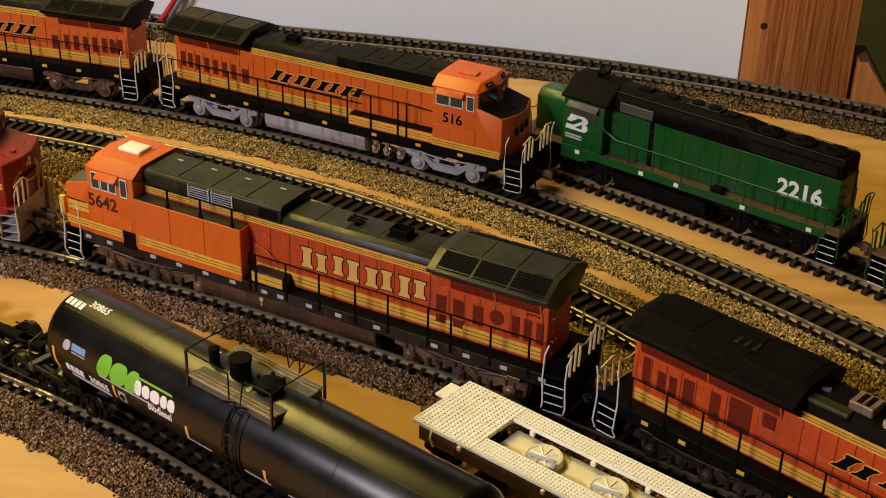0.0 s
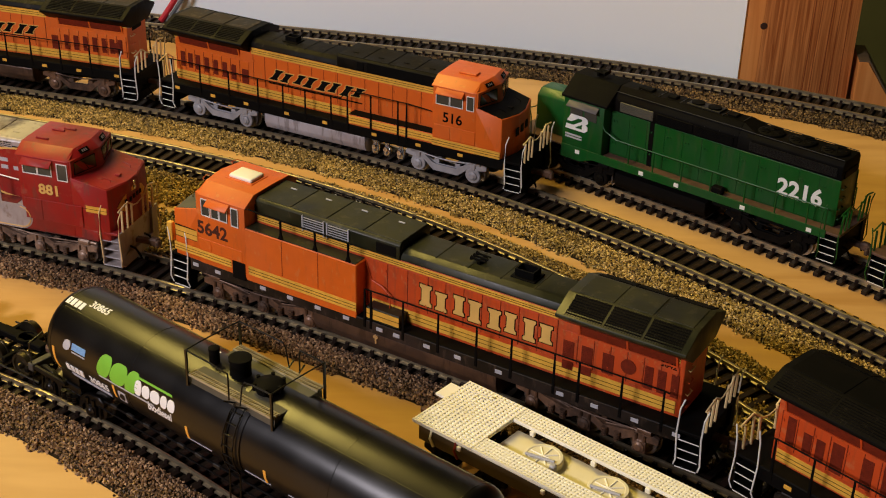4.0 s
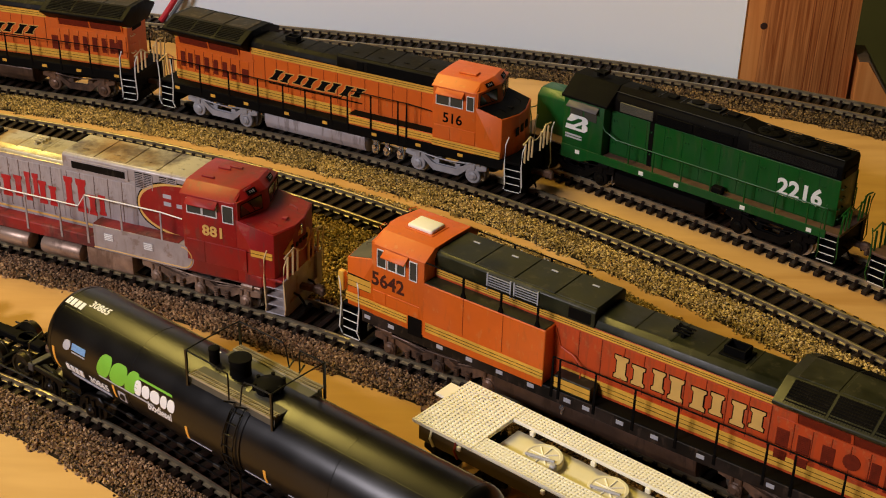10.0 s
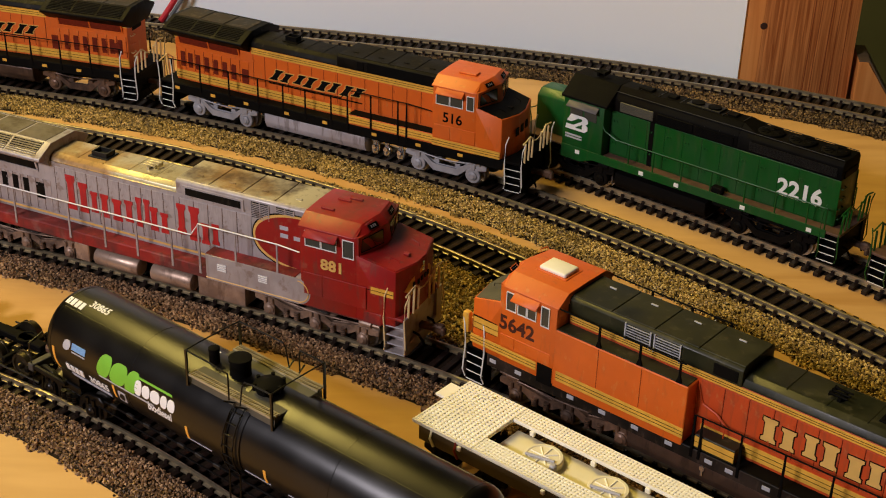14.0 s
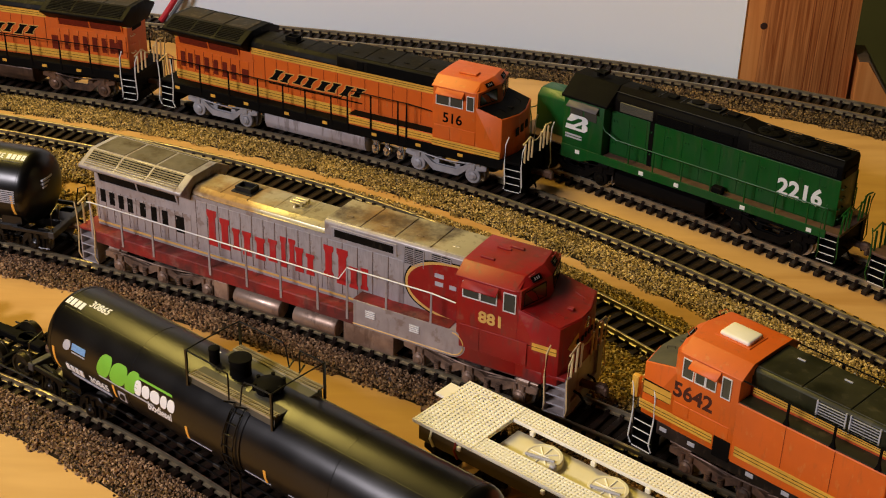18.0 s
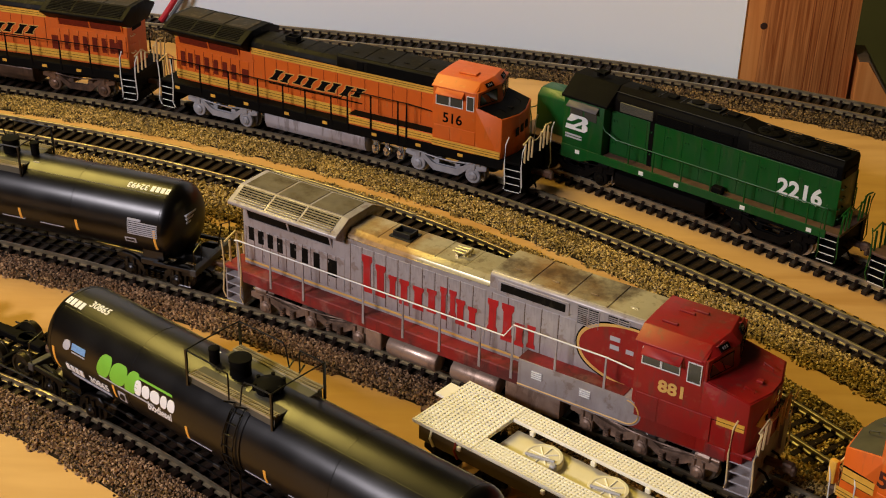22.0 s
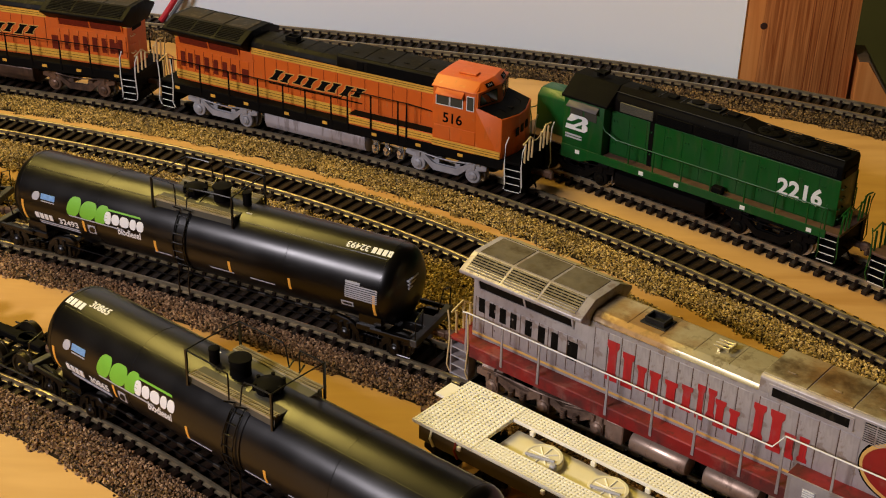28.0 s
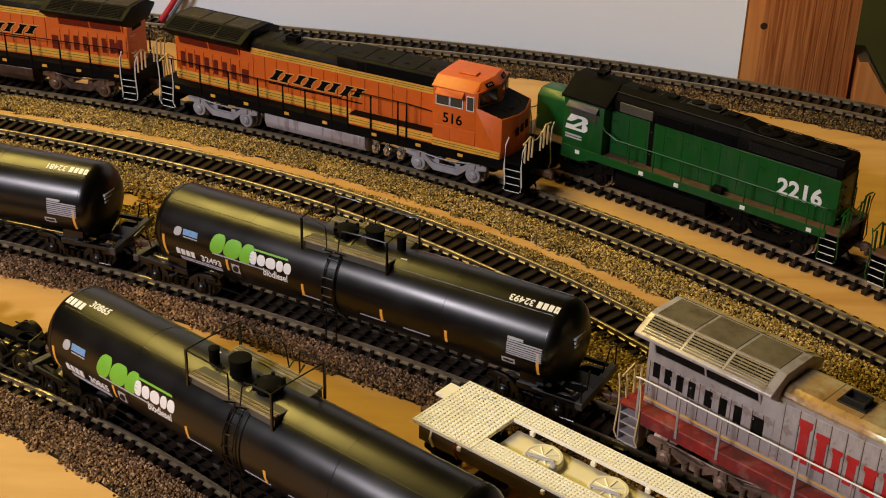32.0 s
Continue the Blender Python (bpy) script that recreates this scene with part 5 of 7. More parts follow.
SILV = common(half=118.5, cab=(71, 96.5, 117), rad=(-112.5, -59.5), tall=7.5, split=48.2, low_top=51.0, tall_top=54.6, hood=M_SILVER, roof=M_SILVER_ROOF, tallm=M_SILVER, tall_roof=M_SILVER_ROOF, cabm=M_RED, cabroof=M_RED,
              nosetop=M_RED, radm=M_SILVER, wing=16.8, eave=50.6, ridge=55.2, fuel=(-35, 41), reservoirs=True, doors=((-57, 6, 11, 23, 46), (8.5, 44, 5, 23, 46), (-111, -60, 12, 23, 38)),
              vents=((-108, 3.0, 32, 38.0), (-103, 3.0, 31.5, 37.6), (-98, 3.0, 31, 37.4), (-93, 3.0, 30.6, 37.2), (-86, 3.2, 30.4, 37), (-80, 3.2, 30, 36.8), (-74, 3.2, 29.6, 36.6), (-66, 4.6, 28.2, 36)),
              windows=((73.8, 80.4, 43.4, 49.6), (81.2, 87.6, 43.4, 49.6), (90.8, 95.4, 42.2, 49.6)), framem=M_WHITE, shade=(74, 88.6), cab_panels=((72.5, 81, 21, 31), (81.6, 101, 21, 31)),
              posts=(-110, -93, -76, -46, -27, -10, 8, 22, 40, 60), rail_step=(22, 6.0), sill=M_RED_DECK, deckm=M_RED_DECK, pilotm=M_SILVER, stepm=M_SILVER, step_edge=M_PRINT_GREY, grabm=M_RAIL_CREAM, railm=M_PRINT_WHITE, postm=M_SILVER,
              ventm=M_ROOF_BLACK, screenm=M_ROOF_BLACK, jointm=M_BROWN_FRAME, grillem=M_GRATE, open_grille=True, platetop=weathered("grimy_brown_plate", (0.17, 0.145, 0.10), 0.5, 0.2, [((0.05, 0.035, 0.016), 60, 0.46, 0.15, 0.8, (1, 1, 1)), ((0.13, 0.10, 0.05), 200, 0.57, 0.08, 0.5, (1, 1, 1))], 0.3, 120, 0.08, 0.12), stacks=((-38, 8, 6, 2.4),), stackm=M_GRILLE_GREY, horns=(-12,), hornm=M_SILVER_ROOF, trucks=(-76, 76), axles=3, truckm=M_LIT_FRAME, tankm=M_RESERVOIR, deck=20.2, cab_foot=15.4, plates=(82,))
silver = ge_locomotive("silver", "silver and red diesel locomotive with a weathered roof", "running locomotives", SILV)
for s in (-1, 1):
    # yellow line at the hood's foot, and the low box ahead of the steps
    bm = B()
    box(bm, -112, 70, *sorted((s * 10.6, s * 10.9)), 21.6, 22.4)
    part("stripe", bm, M_CREAM_LETTER, silver, "thin yellow line along the hood")
    bm = B()
    bend = [(69.6 + 5.9 * math.sin(a), 20.9 - 5.9 * math.cos(a)) for a in np.linspace(0, math.pi, 13)]
    prism(bm, [(25, 15.0)] + bend + [(25, 26.8)], *sorted((s * 10.5, s * 17.6)), "y", 0.2, 1)
    part("walkway_box", bm, M_SILVER, silver, "low silver box along the walkway")
    bm = B()
    prism(bm, [(25, 26.4), (68, 26.4), (68, 27.1), (25, 27.1)], *sorted((s * 10.5, s * 17.3)), "y")
    part("box_top", bm, M_RED_DECK, silver)
    bm = B()
    rod(bm, [(25, s * 17.6, 16.0)] + [(69.6 + 4.9 * math.sin(a), s * 17.6, 20.9 - 4.9 * math.cos(a)) for a in np.linspace(0, math.pi, 12)], 0.3)
    part("yellow_line", bm, M_CREAM_LETTER, silver)
    for x in (33, 53):
        bm = B()
        box(bm, x - 2.5, x + 2.5, *sorted((s * 17.5, s * 17.75)), 20.2, 23.8, 0.1)
        vent = part("box_vent", bm, M_GREY_TANK, silver)
        for k in range(4):
            bm = B()
            box(bm, x - 2.1, x + 2.1, *sorted((s * 17.7, s * 18.0)), 20.6 + k * 0.85, 21.05 + k * 0.85)
            part("slat", bm, M_WHITE, vent)
    # the red sweep behind the cab with its dark and yellow edge
    sweep = [(71 - 25.0 * math.cos(a) ** 0.85, 38.6 - 11.6 * math.sin(a)) for a in np.linspace(math.pi / 2 - 0.01, -math.pi / 2 + 0.01, 25)]
    for grow, m, proud in ((1.6, M_BLACK, 0.28), (1.05, M_CREAM_LETTER, 0.36), (0, M_RED, 0.44)):
        pts = [(x - (grow if x < 70 else 0), z + grow * 0.85 * max(-1, min(1, (z - 38.6) / 6))) for x, z in sweep]
        bm = B()
        prism(bm, pts, *sorted((s * 10.4, s * (10.9 + proud))), "y")
        part("red_sweep" if grow == 0 else "sweep_edge", bm, m, silver, "rounded red panel behind the cab" if grow == 0 else "")
    for x, z, w in ((60, 44.5, 4), (60, 41, 3.6), (66, 41, 3)):
        bm = B()
        box(bm, x - w / 2, x + w / 2, *sorted((s * 11, s * 11.5)), z - 0.9, z + 0.9)
        part("notice_bar", bm, M_PRINT_GREY, silver)
    bm = B()
    box(bm, 11, 41, *sorted((s * 10.9, s * 11.35)), 47.4, 52.6, 0.15)
    fr = part("intake_frame", bm, M_SILVER, silver)
    bm = B()
    box(bm, 12.5, 39.5, *sorted((s * 11.2, s * 11.5)), 48.4, 51.6)
    part("intake_slot", bm, M_ROOF_BLACK, fr, "long dark air intake")
    for x, w, za, n in ((48.6, 8.6, 45.6, 9), (60.5, 8.5, 50.6, 3)):
        bm = B()
        box(bm, x - w / 2, x + w / 2, *sorted((s * 10.9, s * 11.06)), za, za + n * 0.8)
        lv = part("louvre_recess", bm, M_ROOF_BLACK, silver)
        bm = B()
        for k in range(n):
            box(bm, x - w / 2, x + w / 2, *sorted((s * 11.0, s * 11.3)), za + k * 0.8, za + 0.34 + k * 0.8)
        for xx in (x - w / 2, x, x + w / 2):
            box(bm, xx - 0.2, xx + 0.2, *sorted((s * 11.0, s * 11.34)), za, za + n * 0.8)
        part("louvre", bm, M_SILVER, lv)
    w8 = [(-45.6, 11.5, 27.0, 43.4), (-33.6, 9.6, 27.2, 38.2), (-21.4, 11.0, 27.2, 38.2), (-10.6, 7.4, 27.2, 41), (-2.4, 9.4, 27.2, 38.2), (12.6, 11.4, 27.4, 43.2), (23.4, 8.8, 27.2, 37.6)]
    blocks(silver, [(x if s < 0 else x, w, a, b) for x, w, a, b in (w8 if s < 0 else [(-x - 10, w, a, b) for x, w, a, b in w8])], 10.75, s, M_RED_LETTER)
    words("road_figure", "881", 6.5, M_CREAM_LETTER, silver, 85.2, 17.75, 34.4, s, "cream painted figure", width=1.1, bold=0.035)
    stripes(silver, 99.9, 112.8, 28.8, 31.8, 17.0, s, 1)
# weathering plate joints and the yellow emblem on the nose
bm = B()
hull(bm, [(117 - 3.4 * max(0, (abs(y) - 4) / 12.8) + d, y, z) for d in (-1.5, 0.28) for y, z in ((-12, 30), (12, 30), (-8, 33.8), (8, 33.8), (0, 37.0), (-8, 27), (8, 27))])
part("nose_emblem", bm, M_YELLOW, silver, "yellow winged emblem on the nose")
for k, (y, z) in enumerate(((-7.5, 30.4), (-4.6, 30.6), (-1.7, 30.8), (1.2, 30.8), (4.1, 30.6))):
    bm = B()
    xf = 117 - 3.4 * max(0, (abs(y + 1) - 4) / 12.8)
    hull(bm, [(xf + d, y + a, z + b) for d in (0.1, 0.55) for a in (0, 1.5) for b in (0, 1.9)])
    part("emblem_bar", bm, M_ROOF_BLACK, silver)
for z in (35.6, 38.0):
    bm = B()
    lathe(bm, [(116.8, 1.0), (117.5, 1.0), (117.6, 0.8)], (0, 0, z), "x", 12)
    part("headlight", bm, M_CHROME, silver, "bright round headlight")
for x, y in ((78, -7), (80, 3), (84, 6)):
    bm = B()
    box(bm, x - 3, x + 3, y - 0.6, y + 0.6, 55.4, 56.2, 0.2)
    part("roof_lug", bm, M_RED, silver)

# ---- standing engines on the back track
FOUR_AXLE = dict(platetop=M_DUSTY_ROOF, half=108.5, front=114.5, cab=(64, 88, 105.5), rad=(-101, -51), tall=4, split=46.8, hood=M_ORANGE, roof=M_ROOF_BLACK, tall_roof=M_ROOF_BLACK, cabm=M_ORANGE, cabroof=M_ORANGE, nosetop=M_BLACK, radm=M_ROOF_BLACK, low_top=51.0, tall_top=53.4,
                 rail_step=(14, 5.0), fuel=(-40, 23), doors=((-49, 3, 7, 26, 43), (4, 62, 7, 26, 43), (-100, -52, 8, 26, 38)), windows=((66.2, 73.2, 42.2, 49.0), (74.0, 80.6, 42.2, 49.0), (83.2, 86.8, 42.0, 49.0)), framem=M_WHITE, shade=(66.4, 81.6), cab_panels=((65, 74, 24, 31), (74.6, 88, 24, 31)),
                 vents=((-96, 3.2, 27.4, 36), (-91, 3.2, 27.2, 35.8), (-86, 3.2, 27, 35.6), (-80, 3.2, 26.8, 35.4), (-74, 3.2, 26.6, 35.2), (-68, 3.2, 26.4, 35), (-62, 3.2, 26.2, 34.8), (-54.5, 4.4, 25.4, 33.6)),
                 posts=(-99, -80, -61, -42, -26, -12, 4, 14, 28, 44, 49), plates=(-96, -72, -50, -24, 0, 30, 56, 80), platem=M_YELLOW, stacks=((-30, 7, 5, 3.0),), trucks=(-69, 70), axles=2, compressors=(29, 36, 44))
rear_orange = ge_locomotive("rear", "orange and black diesel locomotive with grey side frames and yellow stripes", "standing locomotives", common(**FOUR_AXLE, truckm=M_GREY_FRAME, tankm=M_GREY_TANK))
far_orange = ge_locomotive("far", "orange and black diesel locomotive with dusty brown side frames", "standing locomotives", common(**FOUR_AXLE, truckm=M_BROWN_FRAME, tankm=M_BROWN_TANK))
for loco in (rear_orange, far_orange):
    for s in (-1, 1):
        stripes(loco, -50, 63, 43.4, 46.8, 10.6, s, 2)
        stripes(loco, -101, 12, 20.4, 25.0, 10.6, s, 2)
        stripes(loco, -101, -96, 43.4, 46.2, 10.6, s, 2)
        bm = B()
        box(bm, 14, 64, *sorted((s * 10.4, s * 16.9)), 19.2, 24.6, 0.25)
        part("walkway_box", bm, M_ORANGE, loco)
        bm = B()
        box(bm, 14.2, 63.8, *sorted((s * 10.4, s * 16.6)), 24.6, 25.0, 0.1)
        part("box_top", bm, M_BLACK, loco)
        stripes(loco, 14, 64, 20.2, 24.2, 16.9, s, 2)
        stripes(loco, 64, 102, 19.6, 23.4, 17.5, s, 2)
        sx = [(-33 + 14.6 * k, 11.6, 31.4, 37.4) for k in range(4)] if s < 0 else [(-10 + 14.6 * k, 11.6, 31.4, 37.4) for k in range(4)]
        blocks(loco, sx, 10.8, s, M_BLACK, 0.75, M_CREAM_LETTER)
        bm = B()
        a = sx[0][0] - 6 if s < 0 else -(sx[-1][0] + 8)
        box(bm, a, a + 58, *sorted((s * 10.5, s * 10.95)), 29.0, 29.6)
        part("emblem_rule", bm, M_BLACK, loco)
        bm = B()
        box(bm, 16, 20, *sorted((s * 11, s * 11.4)), 47.4, 52.2, 0.1)
        box(bm, 22, 62, *sorted((s * 11, s * 11.25)), 47.2, 52.6, 0.1)
        part("hood_screen", bm, M_BLACK, loco)
    for s in (-1, 1):
        for y, z, r in ((13.2, 15.6, 0.62), (14.6, 14.6, 0.5)):
            bm = B()
            rod(bm, [(-97, s * y, z + 0.6), (-60, s * y, z + 0.3), (-40, s * y, z), (21, s * y, z - 0.3)], r)
            part("frame_pipe", bm, M_PALE_PIPE if loco is rear_orange else M_BROWN_TANK, loco, "pale pipe along the frame")
        for x in (-28, -8, 12):
            bm = B()
            box(bm, x - 0.9, x + 0.9, *sorted((s * 12.4, s * 15.4)), 13.4, 16.2, 0.15)
            part("pipe_clamp", bm, M_GREY_FRAME, loco)
    bm = B()
    box(bm, 72, 82, -6, -1, 55.3, 56.4, 0.4)
    part("roof_lug", bm, M_ORANGE, loco)
    bm = B()
    lathe(bm, [(10.5, 3.0), (11.1, 3.0)], (-94, 0, 31), "y", 20)
    part("brake_wheel", bm, M_MAROON, loco, "round dark brake wheel")
    bm = B()
    for k in range(3):
        box(bm, 105.3, 105.9, -7 + 5 * k, -4 + 5 * k, 29 + k * 0.5, 33 + k * 0.5)
    part("nose_emblem", bm, M_BLACK, loco, "dark mark on the nose")
words("road_figure", "516", 7.4, M_BLACK, rear_orange, 75.2, 17.5, 33.0, -1, "black figure below the cab window")
rear_orange.matrix_world = mm(-56, 685.5, 0, -27.3)
far_orange.matrix_world = mm(-273.0, 772.7, 0, -16.8 + 180)


# ---- green hump-roofed switcher engines on the siding


def green_locomotive():
    root = thing("diesel_locomotive", "green and black diesel locomotive with white road number", "model locomotive", "green locomotives")
    half, deck, hw = 91, 18.4, 9.0
    bm = B()
    box(bm, -half, half, -15.4, 15.4, deck - 1.2, deck, 0.2)
    part("walkway", bm, mat("rusty_brown_walkway", (0.10, 0.05, 0.03), 0.6, 0, 0.3, 200, 0.1), root, "rusty brown walkway")
    for s in (-1, 1):
        bm = B()
        prism(bm, [(-62, deck - 6.5), (-50, deck - 6.5), (-43, deck - 3.6), (84, deck - 3.6), (84, deck + 0.6), (-62, deck + 0.6)], *sorted((s * 15.2, s * 15.8)), "y", 0.1, 1)
        part("side_sill", bm, M_GREEN, root)
        for x in (-52, -14, 6, 42, 76):
            bm = B()
            box(bm, x - 1.3, x + 1.3, *sorted((s * 15.6, s * 16.0)), deck - 2.8, deck - 0.8, 0.05)
            part("sill_plate", bm, M_WHITE, root, "small white plate")
    bm = B()
    box(bm, -78, 78, -8, 8, 9, deck - 1.2)
    part("underframe", bm, M_BLACK, root)
    bm = B()
    prism(bm, [(-12, 3), (12, 3), (14, 6), (14, 11.5), (-14, 11.5), (-14, 6)], -30, 22, "x", 0.5, 2)
    part("fuel_tank", bm, M_BLACK, root)
    # long hood, hump roof, cab and short nose
    bm = B()
    prism(bm, [(-hw, deck - 0.2), (hw, deck - 0.2), (hw, 41.4), (-hw, 41.4)], -38, 84.5, "x", 0.5, 2)
    part("hood", bm, M_GREEN, root)
    bm = B()
    prism(bm, [(-hw - 0.05, 41.4), (hw + 0.05, 41.4), (hw + 0.05, 48.2), (hw - 1.6, 50.4), (-hw + 1.6, 50.4), (-hw - 0.05, 48.2)], 36, 84.6, "x", 0.4, 2)
    part("radiator_hood", bm, M_BLACK, root)
    bm = B()
    prism(bm, [(-hw - 0.4, 41.4), (hw + 0.4, 41.4), (hw + 0.4, 47.8), (hw - 1.6, 50.6), (4.5, 53.4), (-4.5, 53.4), (-hw + 1.6, 50.6), (-hw - 0.4, 47.8)], -38, 32, "x", 0.6, 2)
    hull(bm, [(32, y, z) for y, z in ((-hw - 0.3, 41.6), (hw + 0.3, 41.6), (hw + 0.3, 47.8), (hw - 1.6, 50.6), (4.5, 53.3), (-4.5, 53.3), (-hw + 1.6, 50.6), (-hw - 0.3, 47.8))] + [(40, y, z) for y, z in ((-hw, 41.6), (hw, 41.6), (hw, 48.0), (hw - 2, 50.4), (-hw + 2, 50.4), (-hw, 48.0))])
    part("hump_roof", bm, M_BLACK, root, "black humped roof")
    for s in (-1, 1):
        bm = B()
        for k in range(9):
            box(bm, 38, 82, *sorted((s * hw, s * (hw + 0.35))), 42.6 + k * 0.5, 42.85 + k * 0.5)
        part("radiator_grille", bm, M_GRILLE_GREY, root)
        for x0, x1, z0, z1, m in ((-33, -14, 42.2, 47.2, M_SADDLE), (-12, 8, 42.2, 47.0, M_BLACK), (9, 30, 42.2, 46.6, M_BLACK)):
            bm = B()
            box(bm, x0, x1, *sorted((s * (hw + 0.2), s * (hw + 0.8))), z0, z1, 0.2)
            scr = part("side_screen", bm, m, root)
            bm = B()
            for k in range(6):
                box(bm, x0 + 0.6, x1 - 0.6, *sorted((s * (hw + 0.7), s * (hw + 0.95))), z0 + 0.5 + k * 0.75, z0 + 0.75 + k * 0.75)
            part("screen_slat", bm, m, scr)
        n, w = 12, 122 / 12
        for k in range(n):
            bm = B()
            box(bm, -37 + k * w + 0.12, -37 + (k + 1) * w - 0.12, *sorted((s * (hw - 0.1), s * (hw + 0.22))), deck + 1.0, 41.2, 0.1)
            d = part("hood_door", bm, M_GREEN, root)
            bm = B()
            for z in (deck + 6, 36):
                box(bm, -37 + k * w + 0.8, -37 + k * w + 1.5, *sorted((s * (hw + 0.1), s * (hw + 0.6))), z, z + 0.9)
                box(bm, -37 + k * w + 2.4, -37 + k * w + 3.1, *sorted((s * (hw + 0.1), s * (hw + 0.6))), z, z + 0.9)
            part("hinge", bm, M_GREEN, d)
        bm = B()
        box(bm, -15.2, -12.8, *sorted((s * hw, s * (hw + 0.5))), deck, 41.5)
        part("door_gap", bm, M_BLACK, root)
        bm = B()
        box(bm, 24, 30, *sorted((s * 11, s * 15)), deck, deck + 3.4, 0.6)
        part("deck_box", bm, M_BLACK, root)
        bm = B()
        px = (-36, -22, -8, 8, 24, 42, 58, 74, 83)
        rod(bm, [(-40, s * 15.3, deck + 19), (-37, s * 15.3, deck + 14), (-30, s * 15.3, deck + 11)] + [(x, s * 15.3, deck + 11) for x in px[2:]], 0.34)
        part("handrail", bm, M_GREEN, root)
        for x in px[1:]:
            bm = B()
            rod(bm, [(x, s * 15.4, deck - 2.5), (x, s * 15.3, deck + 11)], 0.38)
            part("stanchion", bm, M_GREEN, root)
        words("road_figure", "2216", 11.4, M_WHITE, root, 66, hw + 0.25, 26.2, s, "large white figure", width=1.0, bold=0.034)
        # emblem as plain shapes, and its illegible small lines as bars
        bm = B()
        prism(bm, [(-60.2, 28.0), (-48.6, 28.0), (-46.9, 29.4), (-46.9, 31.2), (-48.2, 32.2), (-46.9, 33.2), (-46.9, 35.0), (-48.6, 36.2), (-57.2, 36.2), (-58.6, 33.4), (-59.0, 33.4)], *sorted((s * 15.6, s * 15.95)), "y")
        part("emblem_block", bm, M_WHITE, root, "white rounded emblem with a dark wave", smooth=0)
        for ps in ([(-60.4, 30.6), (-55.4, 30.6), (-50.4, 33.6), (-50.4, 34.7), (-52.6, 34.7), (-56.6, 32.2), (-60.4, 32.2)], [(-54.4, 29.4), (-50.2, 29.4), (-50.2, 32.0)]):
            bm = B()
            prism(bm, ps, *sorted((s * 15.7, s * 16.02)), "y")
            part("emblem_wave", bm, M_GREEN, root, smooth=0)
        for z in (24.6, 23.2):
            bm = B()
            box(bm, -60, -50, *sorted((s * 15.6, s * 15.9)), z, z + 0.8)
            part("caption_bar", bm, M_PRINT_GREY, root)
    for x in (44, 60, 76):
        bm = B()
        lathe(bm, [(50.0, 6.4), (51.2, 6.4), (51.6, 5.8), (51.6, 1.2), (52.0, 1.0)], (x, 0, 0), "z", 22)
        fan = part("roof_fan", bm, M_BLACK, root, "round black roof fan")
        for k in range(6):
            a = math.pi * k / 6
            bm = B()
            rod(bm, [(x + 5.6 * math.cos(a), 5.6 * math.sin(a), 51.7), (x - 5.6 * math.cos(a), -5.6 * math.sin(a), 51.7)], 0.18, 5)
            part("fan_bar", bm, M_BLACK, fan)
    # roof seams, side rails of the roof and small fittings
    for x in (-26, -15, -3, 9, 20, 31):
        bm = B()
        box(bm, x - 0.2, x + 0.2, -4.4, 4.4, 53.3, 53.65)
        part("roof_seam", bm, M_GRILLE_GREY, root)
    for s in (-1, 1):
        bm = B()
        rod(bm, [(-37, s * 7.6, 51.2), (31, s * 7.6, 51.2), (40, s * 7.4, 50.8), (84, s * 7.4, 50.7)], 0.22, 5)
        part("gutter", bm, M_GRILLE_GREY, root)
        for k in range(9):
            bm = B()
            lathe(bm, [(47.4, 0.35), (47.9, 0.35)], (-34 + k * 8, s * (hw + 0.1), 0), "z", 6)
            part("lift_eye", bm, M_GRILLE_GREY, root)
    bm = B()
    box(bm, 0, 18, -3.4, 3.4, 53.2, 54.2, 0.2)
    part("dynamic_brake_hatch", bm, M_GRILLE_GREY, root)
    for x in (4.5, 13.5):
        bm = B()
        lathe(bm, [(54.0, 3.3), (54.8, 3.3), (54.9, 2.6)], (x, 0, 0), "z", 18)
        part("brake_fan", bm, M_BLACK, root)
    for x, w in ((24, 5), (-9, 5), (-24, 8)):
        bm = B()
        box(bm, x - w / 2, x + w / 2, -2.2, 2.2, 53.2, 54.5, 0.4)
        part("roof_hatch", bm, M_BLACK, root)
    bm = B()
    prism(bm, [(-15.6, deck - 1.0), (15.6, deck - 1.0), (15.6, 44.6), (-15.6, 44.6)], -62, -38, "x", 0.4, 2)
    part("cab", bm, M_GREEN, root)
    bm = B()
    prism(bm, [(-16.2, 44.0), (-16.2, 45.2), (-8.3, 50.9), (-5.0, 53.6), (5.0, 53.6), (8.3, 50.9), (16.2, 45.2), (16.2, 44.0)], -63.5, -36.5, "x", 0.35, 2)
    part("cab_roof", bm, M_BLACK, root)
    bm = B()
    for y in (-2, 0, 2):
        lathe(bm, [(-54, 0.4), (-49, 0.6), (-47.5, 1.1)], (0, y, 55.8), "x", 8)
    box(bm, -52, -51, -3, 3, 54.0, 55.6)
    part("horn", bm, M_BLACK, root)
    for s in (-1, 1):
        for x0, x1 in ((-58, -50.5), (-49.5, -42)):
            bm = B()
            box(bm, x0, x1, *sorted((s * 15.5, s * 15.9)), 35, 41.5, 0.1)
            part("side_window", bm, M_GLASS, root, "dark cab window")
        bm = B()
        prism(bm, [(s * 15.6, 43.4), (s * 18.4, 41.0), (s * 18.4, 40.5), (s * 15.6, 42.6)], -59, -41, "x", 0.1, 1)
        part("sun_shade", bm, M_SHADE_GREY, root, "lilac-grey sun shade")
    bm = B()
